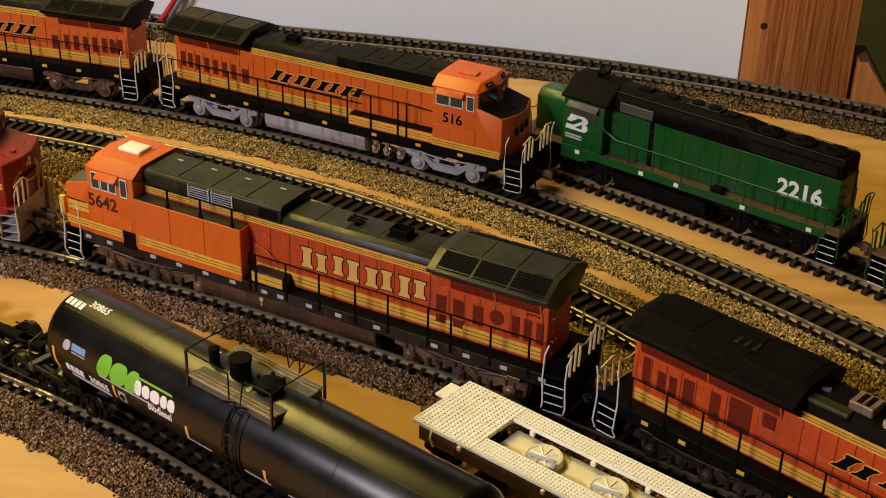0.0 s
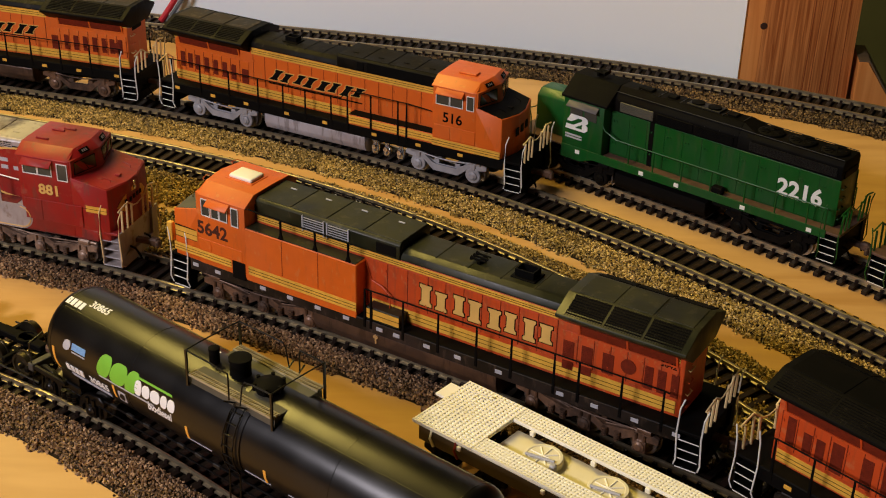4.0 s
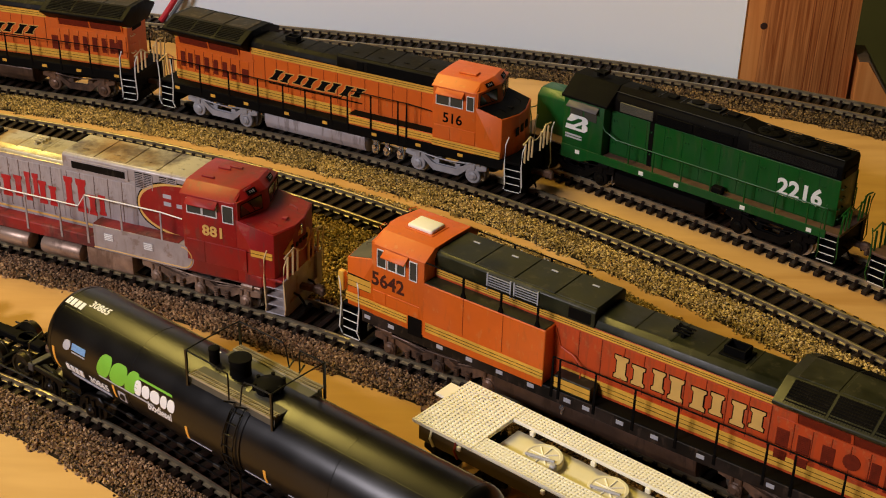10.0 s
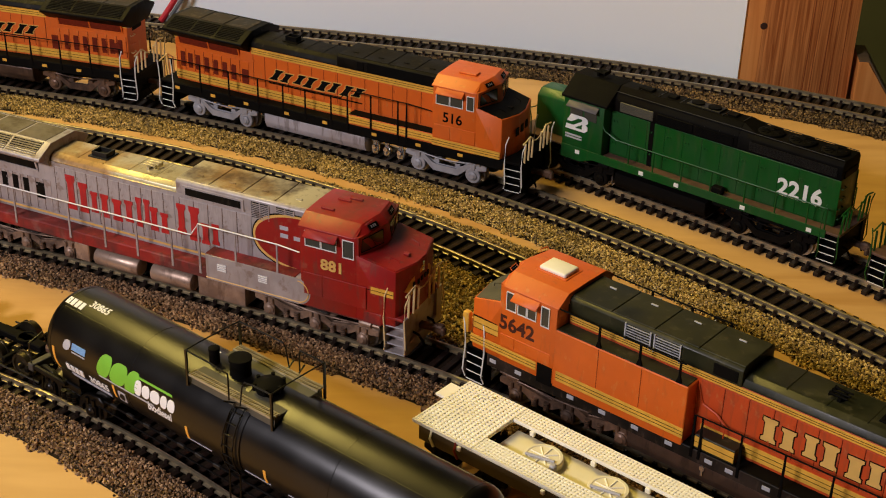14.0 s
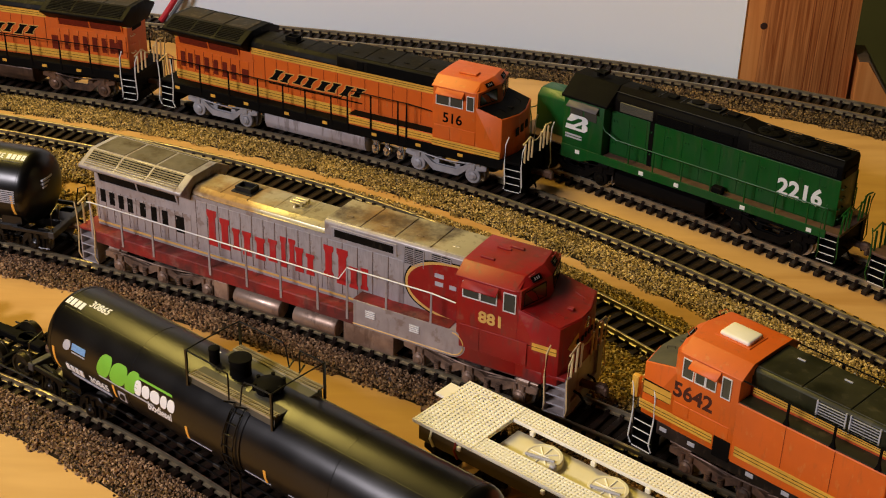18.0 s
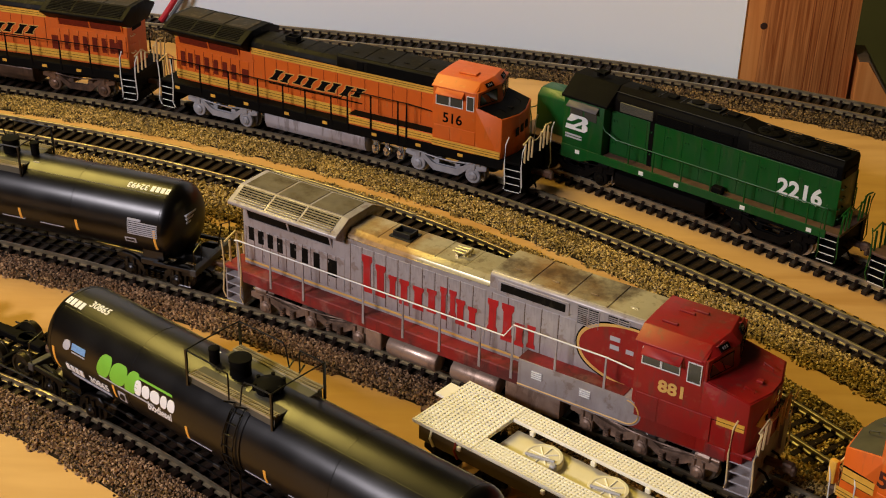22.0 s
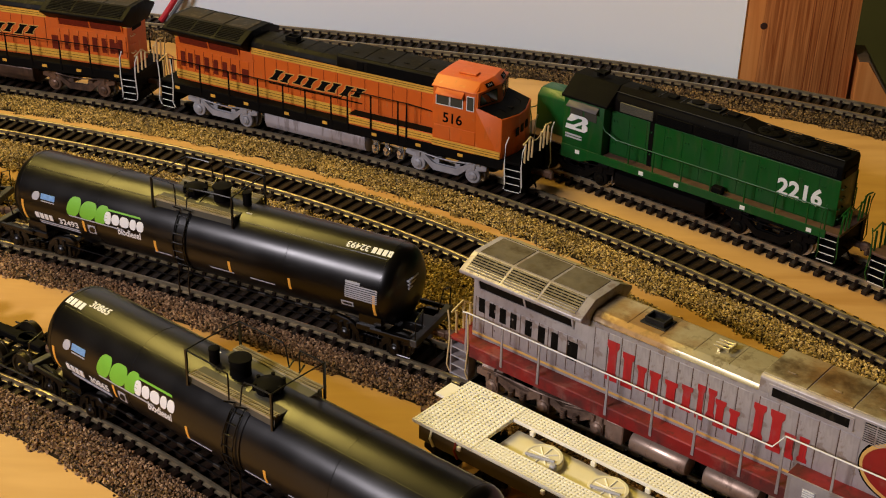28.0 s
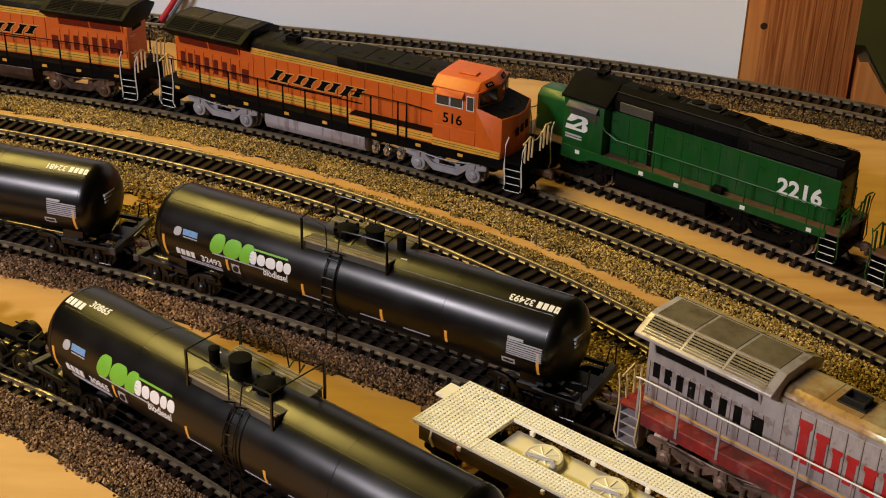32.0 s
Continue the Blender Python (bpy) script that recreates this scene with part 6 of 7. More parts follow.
    hull(bm, [(-84, y, z) for y in (-8, 8) for z in (deck, 37)] + [(-84, y, 40.5) for y in (-4.5, 4.5)] + [(-61.5, y, z) for y in (-9, 9) for z in (deck, 38)] + [(-61.5, y, 41.5) for y in (-5, 5)])
    bmesh.ops.bevel(bm, geom=list(bm.edges), offset=0.5, segments=2, profile=0.5, affect="EDGES")
    part("nose", bm, M_GREEN, root)
    bm = B()
    box(bm, 84.4, 85.0, -6.5, 6.5, 41.5, 45.2, 0.2)
    nb = part("rear_number_box", bm, M_BLACK, root)
    for k in range(4):
        bm = B()
        z = deck + 4 + k * 5
        rod(bm, [(84.4, -4, z), (85.6, -4, z - 0.4), (85.6, -8, z - 0.4), (84.4, -8, z)], 0.3)
        part("rung", bm, M_GREEN, root)
    words("small_figure", "2216", 2.6, M_PRINT_GREY, root, 74, hw + 0.1, 43.4, 1, "small pale figure")
    for d in (-1, 1):
        bm = B()
        box(bm, *sorted((d * (half - 3.5), d * (half - 1.5))), -12, 12, 3.6, deck - 1, 0.3)
        part("pilot", bm, M_BLACK, root)
        coupler(root, d * (half - 2), d)
        for s in (-1, 1):
            corner_steps(root, d * half, s * 0.9, d, deck, M_BLACK, M_WHITE, M_GREEN)
        end_rails(root, d * (half - 0.5), d, deck, M_GREEN)
    for x in (-54, 56):
        truck(root, x, 2, M_BLACK)
    return root


green = green_locomotive()
green.matrix_world = mm(117, 622, 0, -38.8)
green2 = copy_thing(green, mm(262, 484, 0, -46.5))

# ---------------------------------------------------------------- tank cars and the flat car


def tank_car(key, label, number, crown=-1):
    """A black tank car, its length along x."""
    root = thing("tank_car", label, "tank car", "black tank cars")
    R, ZC, H = 17.0, 27.3, 99.5
    bm = B()
    prof = [(-H, 0.6)] + [(-H + 9 * (1 - math.cos(a)), R * math.sin(a)) for a in np.linspace(0.18, math.pi / 2, 9)]
    prof += [(-p[0], p[1]) for p in prof[::-1]]
    lathe(bm, prof, (0, 0, ZC), "x", 64)
    part("tank", bm, M_CAR_BLACK, root, "satin black tank barrel", smooth=60)
    for x in (-90.4, -48, 47, 90.4):
        bm = B()
        lathe(bm, [(x - 0.14, R + 0.03), (x - 0.1, R + 0.10), (x + 0.1, R + 0.10), (x + 0.14, R + 0.03)], (0, 0, ZC), "x", 64)
        part("weld_seam", bm, M_CAR_BLACK, root, smooth=60)
    for s in (-1, 1):
        bm = B()
        a = math.radians(59)
        y, z = s * (R + 0.05) * math.cos(a), ZC + (R + 0.05) * math.sin(a)
        rod(bm, [(-90, y, z), (90, y, z)], 0.09, 5)
        part("long_seam", bm, M_CAR_BLACK, root)
    # ladder side bands
    for x in (-8.0, -2.0):
        bm = B()
        lathe(bm, [(x - 0.9, R + 0.02), (x - 0.9, R + 0.4), (x + 0.9, R + 0.4), (x + 0.9, R + 0.02)], (0, 0, ZC), "x", 64)
        part("barrel_band", bm, M_CAR_BLACK, root, smooth=60)
    # platform with grates, posts and rails
    PX, PY = 20.0, 12.2
    bm = B()
    prism(bm, [(-PY + 0.9, 39.4), (-PY + 1.2, 42.6), (-PY + 1.2, 43.6), (PY - 1.2, 43.6), (PY - 1.2, 42.6), (PY - 0.9, 39.4)], -PX, PX, "x", 0.2, 1)
    part("saddle", bm, M_SADDLE, root, "dusty grey-green saddle plate")
    for s in (-1, 1):
        bm = B()
        for k in range(40):
            x = -PX + 2 * PX * (k + 0.5) / 40
            box(bm, x - 0.2, x + 0.2, *sorted((s * (PY - 3.4), s * PY)), 43.5, 44.3)
        for y in (PY - 3.4, PY - 1.8, PY - 0.2):
            box(bm, -PX, PX, *sorted((s * (y - 0.18), s * (y + 0.18))), 43.4, 44.2)
        part("walkway_grate", bm, M_GRATE, root, "tan open grating walkway")
        bm = B()
        rod(bm, [(-PX, s * PY, 53.4), (-PX + 8, s * (PY + 0.2), 53.4), (-8.4, s * (PY + 0.5), 53.0), (-7.6, s * (PY + 1), 51), (-7, s * (PY + 1.6), 44)], 0.3)
        rod(bm, [(PX, s * PY, 53.4), (8, s * (PY + 0.2), 53.4), (-0.5, s * (PY + 0.5), 53.0), (-1.2, s * (PY + 1), 51), (-1.8, s * (PY + 1.6), 44)], 0.3)
        part("platform_rail", bm, M_CAR_BLACK, root)
        for x in (-PX, PX):
            bm = B()
            box(bm, x - 0.42, x + 0.42, *sorted((s * (PY - 0.3), s * (PY + 0.4))), 39.5, 53.6)
            part("rail_post", bm, M_CAR_BLACK, root)
    for x in (-PX, PX):
        bm = B()
        rod(bm, [(x, -PY, 53.5), (x, -6, 53.7), (x, 6, 53.7), (x, PY, 53.5)], 0.28)
        part("cross_rail", bm, M_CAR_BLACK, root)
    bm = B()
    lathe(bm, [(43.2, 4.4), (45.6, 4.4), (45.6, 5.2), (46.6, 5.2), (47.2, 4.4), (47.7, 2.0), (47.9, 0.8)], (-7.5, 1.0, 0), "z", 22)
    cover = part("manway", bm, M_BLACK, root, "bolted manway cover")
    for k in range(6):
        a = k * math.pi / 3
        bm = B()
        lathe(bm, [(45.0, 0.7), (47.6, 0.7)], (-7.5 + 5.0 * math.cos(a), 1.0 + 5.0 * math.sin(a), 0), "z", 7)
        part("bolt", bm, M_BLACK, cover)
    bm = B()
    lathe(bm, [(43.2, 5.6), (43.8, 5.6), (43.9, 4.6)], (-7.5, 1.0, 0), "z", 22)
    part("manway_flange", bm, M_SADDLE, cover)
    for x, y, r, h in ((6.5, 0.5, 4.0, 50.6), (18.2, 1.5, 2.0, 50.0)):
        bm = B()
        lathe(bm, [(42.6, r * 0.9), (44, r * 0.92), (h - 1.2, r * 0.92), (h - 1.1, r), (h, r), (h + 0.1, r * 0.9), (h + 0.15, r * 0.2)], (x, y, 0), "z", 20)
        part("valve_housing", bm, M_BLACK, root)
    bm = B()
    hull(bm, [(21.5 + a, -4.6 + b, 43.4 + c - 0.12 * b) for a in (0, 2.8) for b in (0, 2.2) for c in (0, 0.5)])
    part("notice_plate", bm, M_PRINT_WHITE, root, "small pale plate")
    # ladders
    for s in (-1, 1):
        for x in (-6.8, -1.8):
            bm = B()
            rod(bm, [(x, s * 16.4, 45)] + [(x, s * (R + 1.2) * math.cos(a), ZC + (R + 1.2) * math.sin(a)) for a in np.linspace(0.9, -0.6, 8)] + [(x, s * 15.5, 8), (x, s * 15.5, 3.5)], 0.36)
            part("ladder_rail", bm, M_CAR_BLACK, root)
        for a in np.linspace(0.75, -0.55, 7):
            bm = B()
            rod(bm, [(-6.8, s * (R + 1.2) * math.cos(a), ZC + (R + 1.2) * math.sin(a)), (-1.8, s * (R + 1.2) * math.cos(a), ZC + (R + 1.2) * math.sin(a))], 0.24)
            part("rung", bm, M_CAR_BLACK, root)
    # sills, stubs, bolsters, brake gear
    for d in (-1, 1):
        bm = B()
        box(bm, *sorted((d * 62, d * 107)), -4.5, 4.5, 9.5, 13.5, 0.3)
        part("stub_sill", bm, M_CAR_BLACK, root)
        bm = B()
        box(bm, *sorted((d * 79, d * 88)), -14.5, 14.5, 10, 13.0, 0.4)
        box(bm, *sorted((d * 81, d * 86)), -13, 13, 12.5, 16.0, 0.4)
        part("bolster", bm, M_CAR_BLACK, root)
        bm = B()
        box(bm, *sorted((d * 104.5, d * 107.5)), -16.5, 16.5, 10.2, 13.4, 0.25)
        part("end_sill", bm, mat("dusty_end_sill", (0.045, 0.042, 0.038), 0.5, 0, 0.2, 200, 0.05), root, "dusty end beam")
        for s in (-1, 1):
            bm = B()
            box(bm, *sorted((d * 86, d * 106)), *sorted((s * 14.6, s * 16.0)), 11.2, 13.0, 0.2)
            part("side_stringer", bm, M_CAR_BLACK, root)
            bm = B()
            rod(bm, [(d * 105, s * 16.3, 11), (d * 105, s * 16.6, 5), (d * 99, s * 16.6, 5), (d * 99, s * 16.3, 11)], 0.35)
            part("stirrup", bm, M_CAR_BLACK, root)
            bm = B()
            rod(bm, [(d * 106.5, s * 15.5, 13), (d * 106.5, s * 15.5, 22), (d * 106.5, s * 9, 24), (d * 105.0, s * 7, 13)], 0.32)
            part("end_grab", bm, M_CAR_BLACK, root)
            bm = B()
            a = -0.62
            z = ZC + (R + 0.1) * math.sin(a)
            box(bm, *sorted((d * 80, d * 90)), *sorted((s * 9, s * 13.5)), 13, z + 1)
            part("cradle", bm, M_CAR_BLACK, root)
        coupler(root, d * 106, d)
        truck(root, d * 86, 2, M_CAR_BLACK, key, 4.8, 24.0, False)
    for s in (-1, 1):
        bm = B()
        rod(bm, [(-70, s * 13.5, 9.4), (70, s * 13.5, 9.0)], 0.35)
        rod(bm, [(-30, s * 13.0, 13.2), (66, s * 13.4, 12.8)], 0.5)
        part("side_pipe", bm, M_BLACK, root, "dull black pipe")
        for k in range(7):
            bm = B()
            box(bm, 5 + k * 9, 8.5 + k * 9, *sorted((s * 12.6, s * 13.8)), 12.0, 13.6, 0.2)
            part("pipe_bracket", bm, M_DARK_STEEL, root)
        # amber reflector strips and lettering wrapped on the barrel
        for x in (-88.5, -55, -17, 20.4, 49.5, 88.5):
            bm = B()
            a0, a1 = (-0.38, -0.05) if abs(x) < 86 else (-0.50, 0.10)
            for i in range(4):
                p, q = a0 + (a1 - a0) * i / 4, a0 + (a1 - a0) * (i + 1) / 4
                prism(bm, [(s * (R - 0.1) * math.cos(p), ZC + (R - 0.1) * math.sin(p)), (s * (R + 0.16) * math.cos(p), ZC + (R + 0.16) * math.sin(p)), (s * (R + 0.16) * math.cos(q), ZC + (R + 0.16) * math.sin(q)), (s * (R - 0.1) * math.cos(q), ZC + (R - 0.1) * math.sin(q))], -s * x - 0.6, -s * x + 0.6, "x")
            bmesh.ops.remove_doubles(bm, verts=bm.verts, dist=0.001)
            part("reflector_strip", bm, M_AMBER, root, "amber reflector strip")
        f = -s

        def patch(name, x0, x1, z0, z1, m, lean=0.0, label=""):
            """A flat print wrapped on the barrel; x as read from the viewer's left."""
            bm = B()
            n = 4
            for i in range(n):
                za, zb = z0 + (z1 - z0) * i / n, z0 + (z1 - z0) * (i + 1) / n
                pa, pb = math.asin((za - ZC) / R), math.asin((zb - ZC) / R)
                c = []
                for p, zz in ((pa, za), (pb, zb)):
                    for rr in (R - 0.05, R + 0.16):
                        for xx in (x0, x1):
                            c.append((f * (xx + lean * (zz - z0)), s * rr * math.cos(p), ZC + rr * math.sin(p)))
                hull(bm, c)
            bmesh.ops.remove_doubles(bm, verts=bm.verts, dist=0.001)
            part(name, bm, m, root, label, smooth=0)
        # a bright green mark and a white one, as plain rounded shapes
        def oval(name, x, z, rx, rz, m, label="", proud=0.16, lean=0.25):
            """A rounded print that follows the barrel, laid in thin rows."""
            bm = B()
            n = 9
            rows = []
            for k in range(n + 1):
                zz = z + rz * math.sin(math.pi * (k / n - 0.5))
                h = max(0.12, rx * math.cos(math.pi * (k / n - 0.5)) ** 0.6) if 0 < k < n else 0.3 * rx
                p = math.asin((zz - ZC) / R)
                rows.append([bm.verts.new((f * (x + d * h + lean * (zz - z)), s * rr * math.cos(p), ZC + rr * math.sin(p))) for rr in (R - 0.05, R + proud) for d in (-1, 1)])
            for a, b in zip(rows, rows[1:]):
                for u, v in ((2, 3), (0, 1), (0, 2), (1, 3)):
                    bm.faces.new((a[u], a[v], b[v], b[u]))
            bm.faces.new((rows[0][0], rows[0][1], rows[0][3], rows[0][2])), bm.faces.new((rows[-1][0], rows[-1][1], rows[-1][3], rows[-1][2]))
            part(name, bm, m, root, label, smooth=0)
        oval("mark_oval", -60.0, 31.8, 3.5, 4.2, M_LOGO_GREEN, "bright green rounded mark")
        oval("mark_oval", -52.2, 31.6, 4.3, 4.0, M_LOGO_GREEN)
        oval("mark_oval", -45.0, 31.4, 3.2, 4.2, M_LOGO_GREEN)
        patch("mark_sweep", -42, -24.5, 34.0, 34.7, M_LOGO_GREEN, -0.8)
        for k, w in enumerate((4.0, 4.6, 5.6, 3.8, 4.2)):
            x = -43.2 + sum((4.0, 4.6, 5.6, 3.8, 4.2)[:k]) * 0.94
            oval("mark_block", x + w * 0.42, 30.9, w * 0.44, 2.2 if k else 2.7, M_PRINT_WHITE, "white printed mark", 0.16, 0.0)
        words("caption_letter", "biodiesel", 4.4, M_PRINT_WHITE, root, f * -30.3, 0, 25.0, s, "white printed letter", bend=(R, ZC), width=0.78)
        words("car_figure", number, 4.4, M_PRINT_WHITE, root, f * -63.8, 0, 21.4, s, "white printed figure", bend=(R, ZC), width=1.0)
        for k in range(4):
            patch("owner_bar", -82.2 + k * 2.6, -80.2 + k * 2.6, 21.5, 24.4, M_PRINT_WHITE, 0, "white printed bar")
        for z in (19.6, 18.4):
            patch("notice_bar", -81, -59, z, z + 0.5, M_PRINT_GREY)
        patch("notice_bar", -62.5, -33, 27.2, 27.7, M_PRINT_GREY)
        patch("placard_frame", -52.8, -48.8, 20.9, 25.2, M_PRINT_GREY)
        oval("placard", -50.8, 23.0, 1.5, 1.6, M_CAR_BLACK, "", 0.2)
        oval("badge", -81.0, 32.2, 1.9, 1.9, M_PRINT_GREY, "pale round badge")
        patch("badge_block", -78.2, -70.6, 31.4, 33.8, M_LOGO_BLUE, 0, "light blue printed badge")
        patch("badge_rule", -78, -70.6, 30.4, 30.8, M_PRINT_GREY)
        for k in range(7):
            patch("table_line", 75.5, 90, 25.4 + k * 0.9, 25.9 + k * 0.9, M_PRINT_GREY, 0, "fine printed table")
        patch("table_head", 75.5, 82, 31.6, 32.6, M_PRINT_GREY)
        patch("placard_frame", 73.5, 79, 20.9, 23.2, M_PRINT_GREY)
        patch("placard_inset", 74.1, 78.4, 21.4, 22.7, M_CAR_BLACK)
        for x in (30, 10, -18):
            patch("notice_bar", x, x + 12, 20.6, 21.0, M_PRINT_GREY)
    # number on the crown at one end, to be read from the far side
    words("crown_figure", number, 4.2, M_PRINT_WHITE, root, 75.8, 0, ZC + R * math.sin(1.27), crown, "white figure on the crown", bend=(R, ZC), flip=crown < 0)
    for dx in range(4):
        bm = B()
        prism(bm, [(crown * (R + rr) * math.cos(1.29 + da), ZC + (R + rr) * math.sin(1.29 + da)) for rr, da in ((0, -0.19), (0.14, -0.19), (0.14, -0.01), (0, -0.01))], 82.2 + dx * 2.4, 84.0 + dx * 2.4, "x")
        part("owner_bar", bm, M_PRINT_WHITE, root)
    for k in range(3):
        bm = B()
        box(bm, 97.9, 99.1, -7, 1 - k * 2, 33 - k * 1.6, 33.8 - k * 1.6)
        part("end_print", bm, M_PRINT_GREY, root)
    return root


tank_a = tank_car("tank_a", "black tank car with green and white print behind the locomotives", "32493")
tank_b = tank_car("tank_b", "black tank car with amber strips, last in the train", "32481")
tank_c = tank_car("tank_c", "black tank car with green print standing on the front track", "30865", 1)
tank_c.matrix_world = mm(-61.2, 385.2, 0, -38.2 + 180)


def skeleton_car():
    """A bare open frame on inside-framed bogies, its wheels in full view."""
    root = thing("spine_car", "black open-framed freight car with bare bright-rimmed wheels", "freight car")
    bm = B()
    box(bm, -70, 10, -2.2, 2.2, 7.0, 10.0, 0.4)
    part("spine", bm, M_BLACK, root)
    for x in (-14, 0, 13):
        bm = B()
        box(bm, x - 1.0, x + 1.0, -12.5, 12.5, 5.0, 7.0, 0.3)
        part("cross_bearer", bm, M_BLACK, root)
    bm = B()
    lathe(bm, [(9.8, 4.0), (10.6, 4.0), (10.6, 3.2), (10.0, 3.1)], (0, 0, 0), "z", 22)
    part("pivot_ring", bm, M_BLACK, root)
    for s in (-1, 1):
        bm = B()
        prism(bm, [(-20, 4.2), (18, 4.2), (18, 6.0), (8, 6.4), (4, 5.2), (-4, 5.2), (-8, 6.4), (-20, 6.0)], *sorted((s * 5.2, s * 6.4)), "y", 0.2, 1)
        part("bogie_frame", bm, M_BLACK, root)
        bm = B()
        rod(bm, [(-22, s * 12.6, 3.2), (20, s * 12.6, 3.2)], 0.4)
        part("brake_rod", bm, M_DARK_STEEL, root)
    for x in (-7.5, 7.5, -50, -36):
        bm = B()
        for s in (-1, 1):
            lathe(bm, [(s * 7.2, 5.7), (s * 7.9, 5.7), (s * 8.0, 5.0), (s * 10.4, 4.9), (s * 10.4, 3.9), (s * 9.8, 3.7), (s * 9.8, 1.6), (s * 11.6, 1.0)], (x, 0, 5.0), "y", 24)
        rod(bm, [(x, -10, 5.0), (x, 10, 5.0)], 0.9, 8)
        part("wheelset", bm, M_WHEEL_DARK, root, "dark wheels with a bright tread")
    coupler(root, 16, 1)
    return root


spine = skeleton_car()
spine.matrix_world = mm(-163, 462, 0, -33)


def flat_car():
    """A pale unpainted flat car: grid end deck, two ribbed runways, a well floor with round stands."""
    root = thing("flat_car", "unpainted cream plastic flat car with ribbed runways and round stands", "flat car")
    Z = 17.0 - BOARD_Z
    W, L = 16.2, 190.0
    # end deck of crossing bars over a plate
    bm = B()
    box(bm, 0, 27, -W, W, Z - 1.4, Z - 0.45, 0.15)
    box(bm, -4.5, 0.2, 2.0, 11.0, Z - 1.4, Z - 0.2, 0.15)
    part("end_plate", bm, M_FLAT, root)
    for k in range(22):
        y = -W + 0.3 + (2 * W - 0.6) * k / 21
        bm = B()
        box(bm, 0.1, 26.9, y - 0.3, y + 0.3, Z - 1.0, Z)
        part("slat", bm, M_FLAT, root)
    for k in range(15):
        x = 0.6 + 25.8 * k / 14
        bm = B()
        box(bm, x - 0.3, x + 0.3, -W, W, Z - 1.0, Z + 0.06)
        part("cross_bar", bm, M_FLAT, root)
    for s in (-1, 1):
        bm = B()
        box(bm, 27, L, *sorted((s * (W - 8.6), s * W)), Z - 1.4, Z - 0.24, 0.2)
        part("runway", bm, M_FLAT, root, "cream runway under fine ribs")
        me = None
        for k in range(116):
            bm = B()
            if me is None:
                box(bm, -0.33, 0.33, *sorted((s * (W - 8.5), s * (W - 0.1))), Z - 0.6, Z + 0.1, 0.05)
                me = part("rib", bm, M_FLAT, root)
                me.matrix_basis = mm(27.8 + k * 1.4, 0, 0)
            else:
                bm.free()
                again(me, root, mm(27.8 + k * 1.4, 0, 0))
        for k in range(6):
            y = W - 8.2 + 7.8 * k / 5
            bm = B()
            box(bm, 27.2, L - 0.4, *sorted((s * (y - 0.22), s * (y + 0.22))), Z - 0.6, Z + 0.14)
            part("lengthwise_rib", bm, M_FLAT, root)
        bm = B()
        box(bm, 3, L - 2, *sorted((s * (W - 1.2), s * (W - 0.2))), Z - 7.5, Z - 1.3, 0.2)
        part("side_beam", bm, mat("olive_side_beam", (0.05, 0.034, 0.014), 0.6, 0, 0.2, 90, 0.05), root, "olive brown side beam")
        for x in (36, 62, 84, 108):
            bm = B()
            box(bm, x - 1, x + 1, *sorted((s * (W - 9.6), s * (W - 8.2))), Z - 3.0, Z - 0.9, 0.3)
            part("lug", bm, M_FLAT, root)
        for x in (22, 58, 94):
            bm = B()
            box(bm, x - 0.8, x + 0.8, *sorted((s * (W - 0.1), s * (W + 1.0))), Z - 3.2, Z - 1.4, 0.2)
            part("stake_pocket", bm, M_FLAT, root)
    bm = B()
    box(bm, 28, L - 2, -W + 6.5, W - 6.5, Z - 7.0, Z - 5.2, 0.6, 2)
    part("well_floor", bm, M_FLAT_FLOOR, root, "yellowed well floor")
    for x in (46, 73, 100, 127):
        bm = B()
        lathe(bm, [(Z - 5.2, 7.2), (Z - 2.9, 7.2), (Z - 2.5, 6.9), (Z - 2.4, 5.9), (Z - 2.65, 5.7), (Z - 2.65, 0.3)], (x, 0, 0), "z", 32)
        d = part("round_stand", bm, M_FLAT_FLOOR, root, "round ribbed stand")
        for k in range(4):
            a = k * math.pi / 4
            bm = B()
            rod(bm, [(x - 5.2 * math.cos(a), -5.2 * math.sin(a), Z - 2.5), (x + 5.2 * math.cos(a), 5.2 * math.sin(a), Z - 2.5)], 0.3, 5)
            part("rib_bar", bm, M_FLAT, d)
        bm = B()
        rod(bm, [(x - 5, -3.5, Z - 1.9), (x + 5.5, -1.0, Z - 1.9)], 0.55)
        lathe(bm, [(Z - 4.5, 1.3), (Z - 1.5, 1.3), (Z - 1.0, 0.8)], (x + 6.6, -3.4, 0), "z", 10)
        part("clamp", bm, M_PRINT_GREY, d, "grey clamp")
    bm = B()
    rod(bm, [(8, 8, Z), (8, 9.5, Z + 1.6), (14, 12, Z + 1.2), (14, 13, Z)], 0.25)
    part("grab", bm, M_FLAT, root)
    for d, x in ((-1, 9), (-1, 20)):
        bm = B()
        rod(bm, [(x, d * W * 0.98, Z - 1), (x, d * (W + 0.8), Z - 4), (x + 1.5, d * (W + 0.5), Z - 7)], 0.5)
        part("hook", bm, M_FLAT if x < 12 else M_RED, root)
    bm = B()
    box(bm, -9, 2, -1.4, 1.4, Z - 9.5, Z - 7.0, 0.4)
    part("coupler", bm, M_BROWN_FRAME, root)
    for x in (22, 165):
        t = truck(root, x, 2, M_BLACK, None, 4.8, 22.0, False)
    return root


flat = flat_car()
flat.matrix_world = mm(1.0, 417.0, BOARD_Z, -39.3)

# ---------------------------------------------------------------- sleepers, one by one


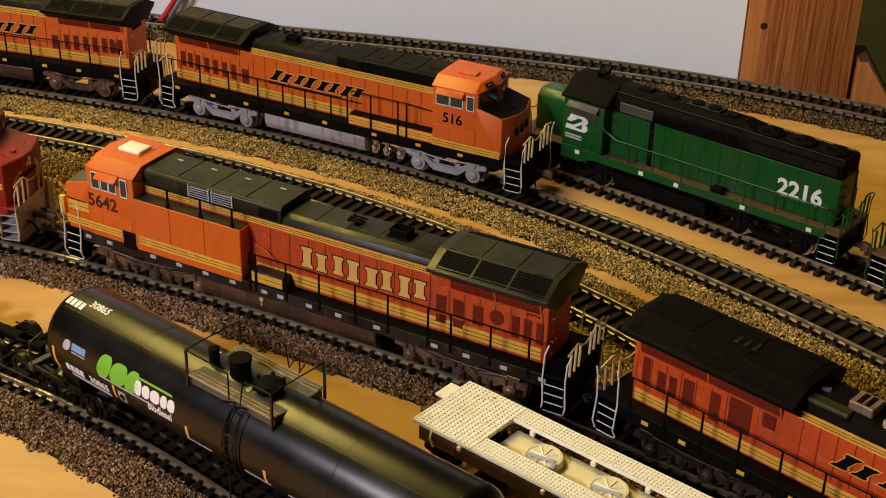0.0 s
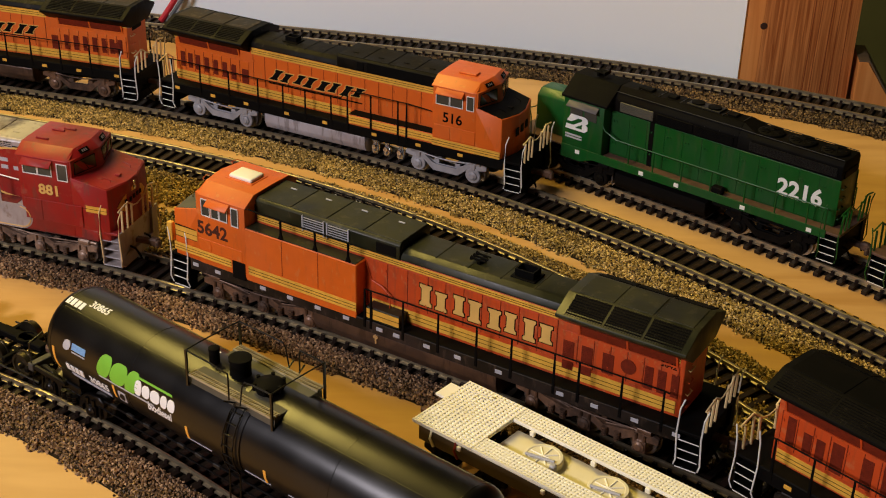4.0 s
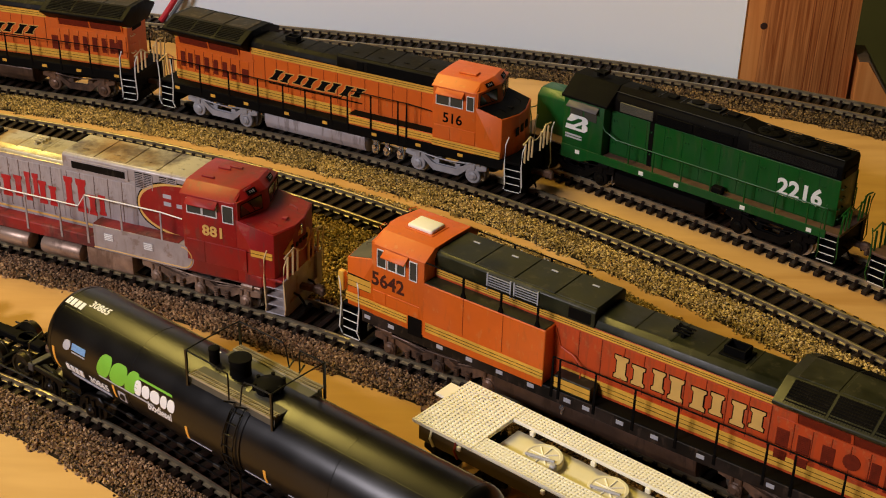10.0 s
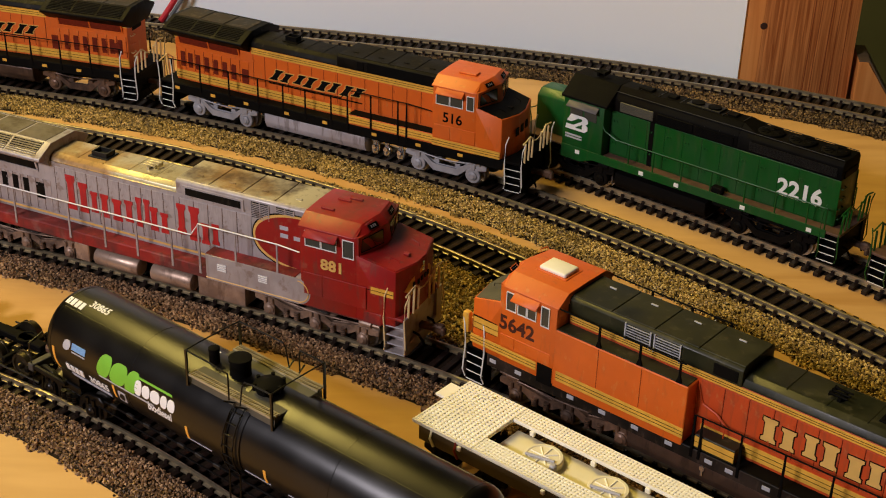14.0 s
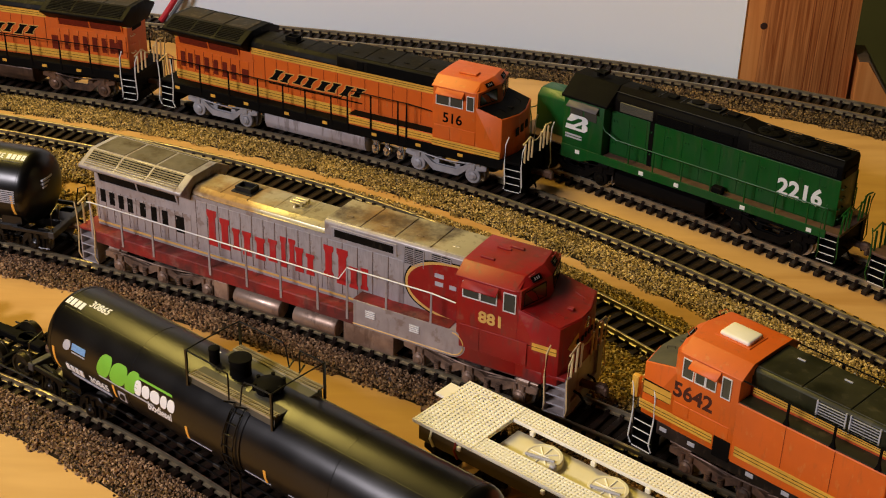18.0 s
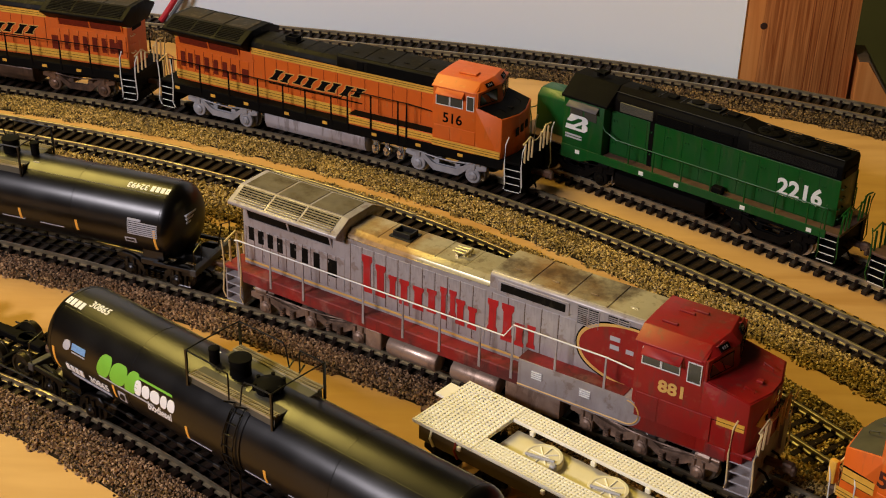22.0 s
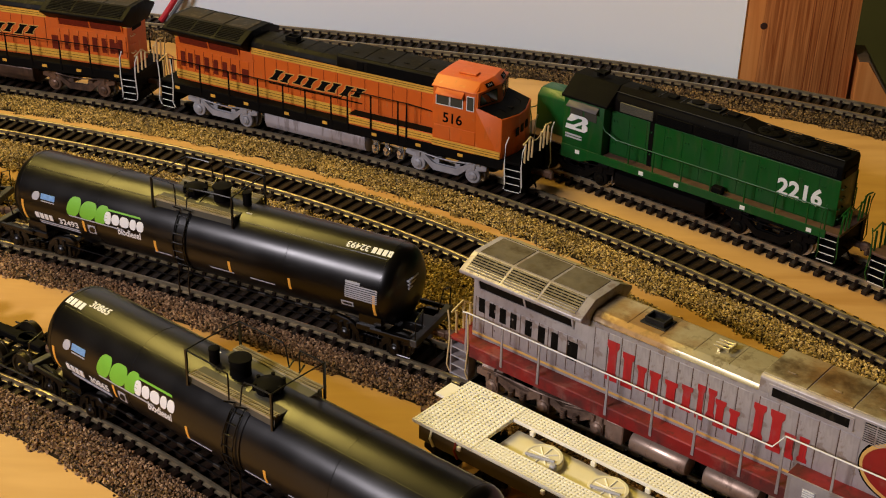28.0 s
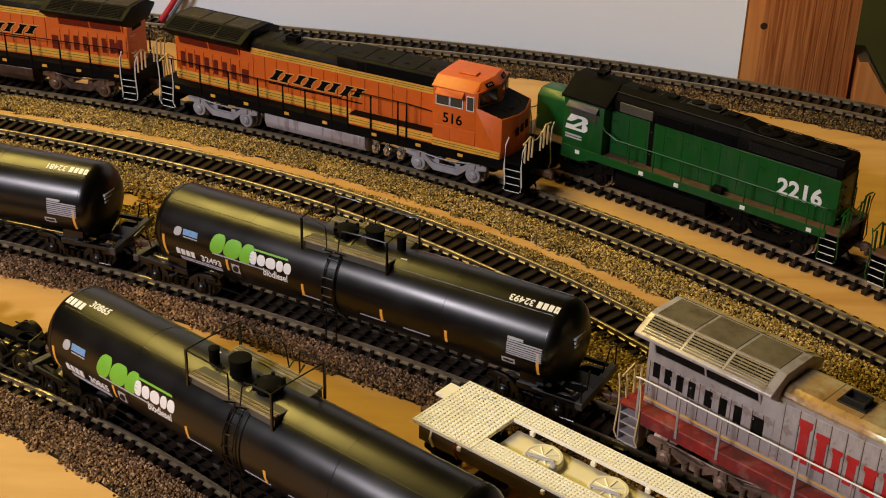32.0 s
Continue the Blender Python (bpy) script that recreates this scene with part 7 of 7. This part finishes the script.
def lay_sleepers(track, line, x_lo, x_hi):
    me = SLEEPERS
    rng = random.Random(len(line))
    pts = resample(line, 6.15)
    for p, (d, n) in zip(pts, ways(pts)):
        if x_lo < p.x < x_hi:
            o = new("sleeper", me)
            o.parent = track
            o.matrix_basis = mm(p.x, p.y, 0, math.degrees(math.atan2(d.y, d.x)) + rng.uniform(-0.8, 0.8))


SLEEPERS = sleeper_mesh()
for (track, line), (lo, hi) in zip(ALL_TRACKS, ((-260, 40), (-330, 190), (-330, 220), (-330, 220), (0, 260), (-260, 330))):
    lay_sleepers(track, line, lo, hi)

# ---------------------------------------------------------------- the train runs
# distance along the running track, second by second
RUN_AT = (-57.1, -42.6, -28.5, -14.3, -0.4, 13.6, 27.7, 42.3, 56.9, 71.2, 85.6, 100.1, 114.4, 128.7, 144.4, 161.4, 179.5, 198.4, 218.0, 237.8, 256.7, 275.6, 294.5, 312.9, 331.3, 349.6, 367.9, 386.2, 404.5, 423.0, 441.9, 460.5, 479.5)


def run_at(t):
    i = min(int(t), 31)
    f = t - i
    p = [RUN_AT[min(max(i + k, 0), 32)] for k in (-1, 0, 1, 2)]
    if i == 0:
        p[0] = 2 * p[1] - p[2]
    if i == 31:
        p[3] = 2 * p[2] - p[1]
    return p[1] + 0.5 * f * (p[2] - p[0] + f * (2 * p[0] - 5 * p[1] + 4 * p[2] - p[3] + f * (3 * (p[1] - p[2]) + p[3] - p[0])))


def ride(s, pivot):
    a, b = on_run(s - pivot), on_run(s + pivot)
    m, d = (a + b) / 2, b - a
    return m, math.degrees(math.atan2(d[1], d[0]))


def motions():
    # vehicle: its name's key, how far behind the striped engine, half its bogie spacing, turned about
    train = ((leader, "leader", 260.0, 76, False), (striped, "striped", 0.0, 76, True), (silver, "silver", -270.7, 76, False), (tank_a, "tank_a", -514.0, 86, False), (tank_b, "tank_b", -742.0, 86, False))
    for ob, key, lag, pivot, turned in train:
        rows = []
        for t in range(33):
            m, a = ride(run_at(t) + lag, pivot)
            rows.append((float(t), mm(m[0], m[1], 0, a + (180 if turned else 0))))
        walk(ob, rows)
        for tr, x in TRUCKS[key]:
            rows = []
            for t in range(0, 33, 2):
                s = run_at(t) + lag
                m, a = ride(s, pivot)
                b = ride(s + (-x if turned else x), 12)[1]
                rows.append((float(t), mm(x, 0, 0, b - a)))
            walk(tr, rows)
        for w, x, r in WHEELSETS[key]:
            rows = []
            for k in range(81):
                t = k * 0.4
                turn = math.degrees((run_at(t) - RUN_AT[0]) / r) * (-1 if turned else 1)
                rows.append((t, pose(x * MM, 0, r * MM, 0, turn, 0)))
            walk(w, rows)


motions()
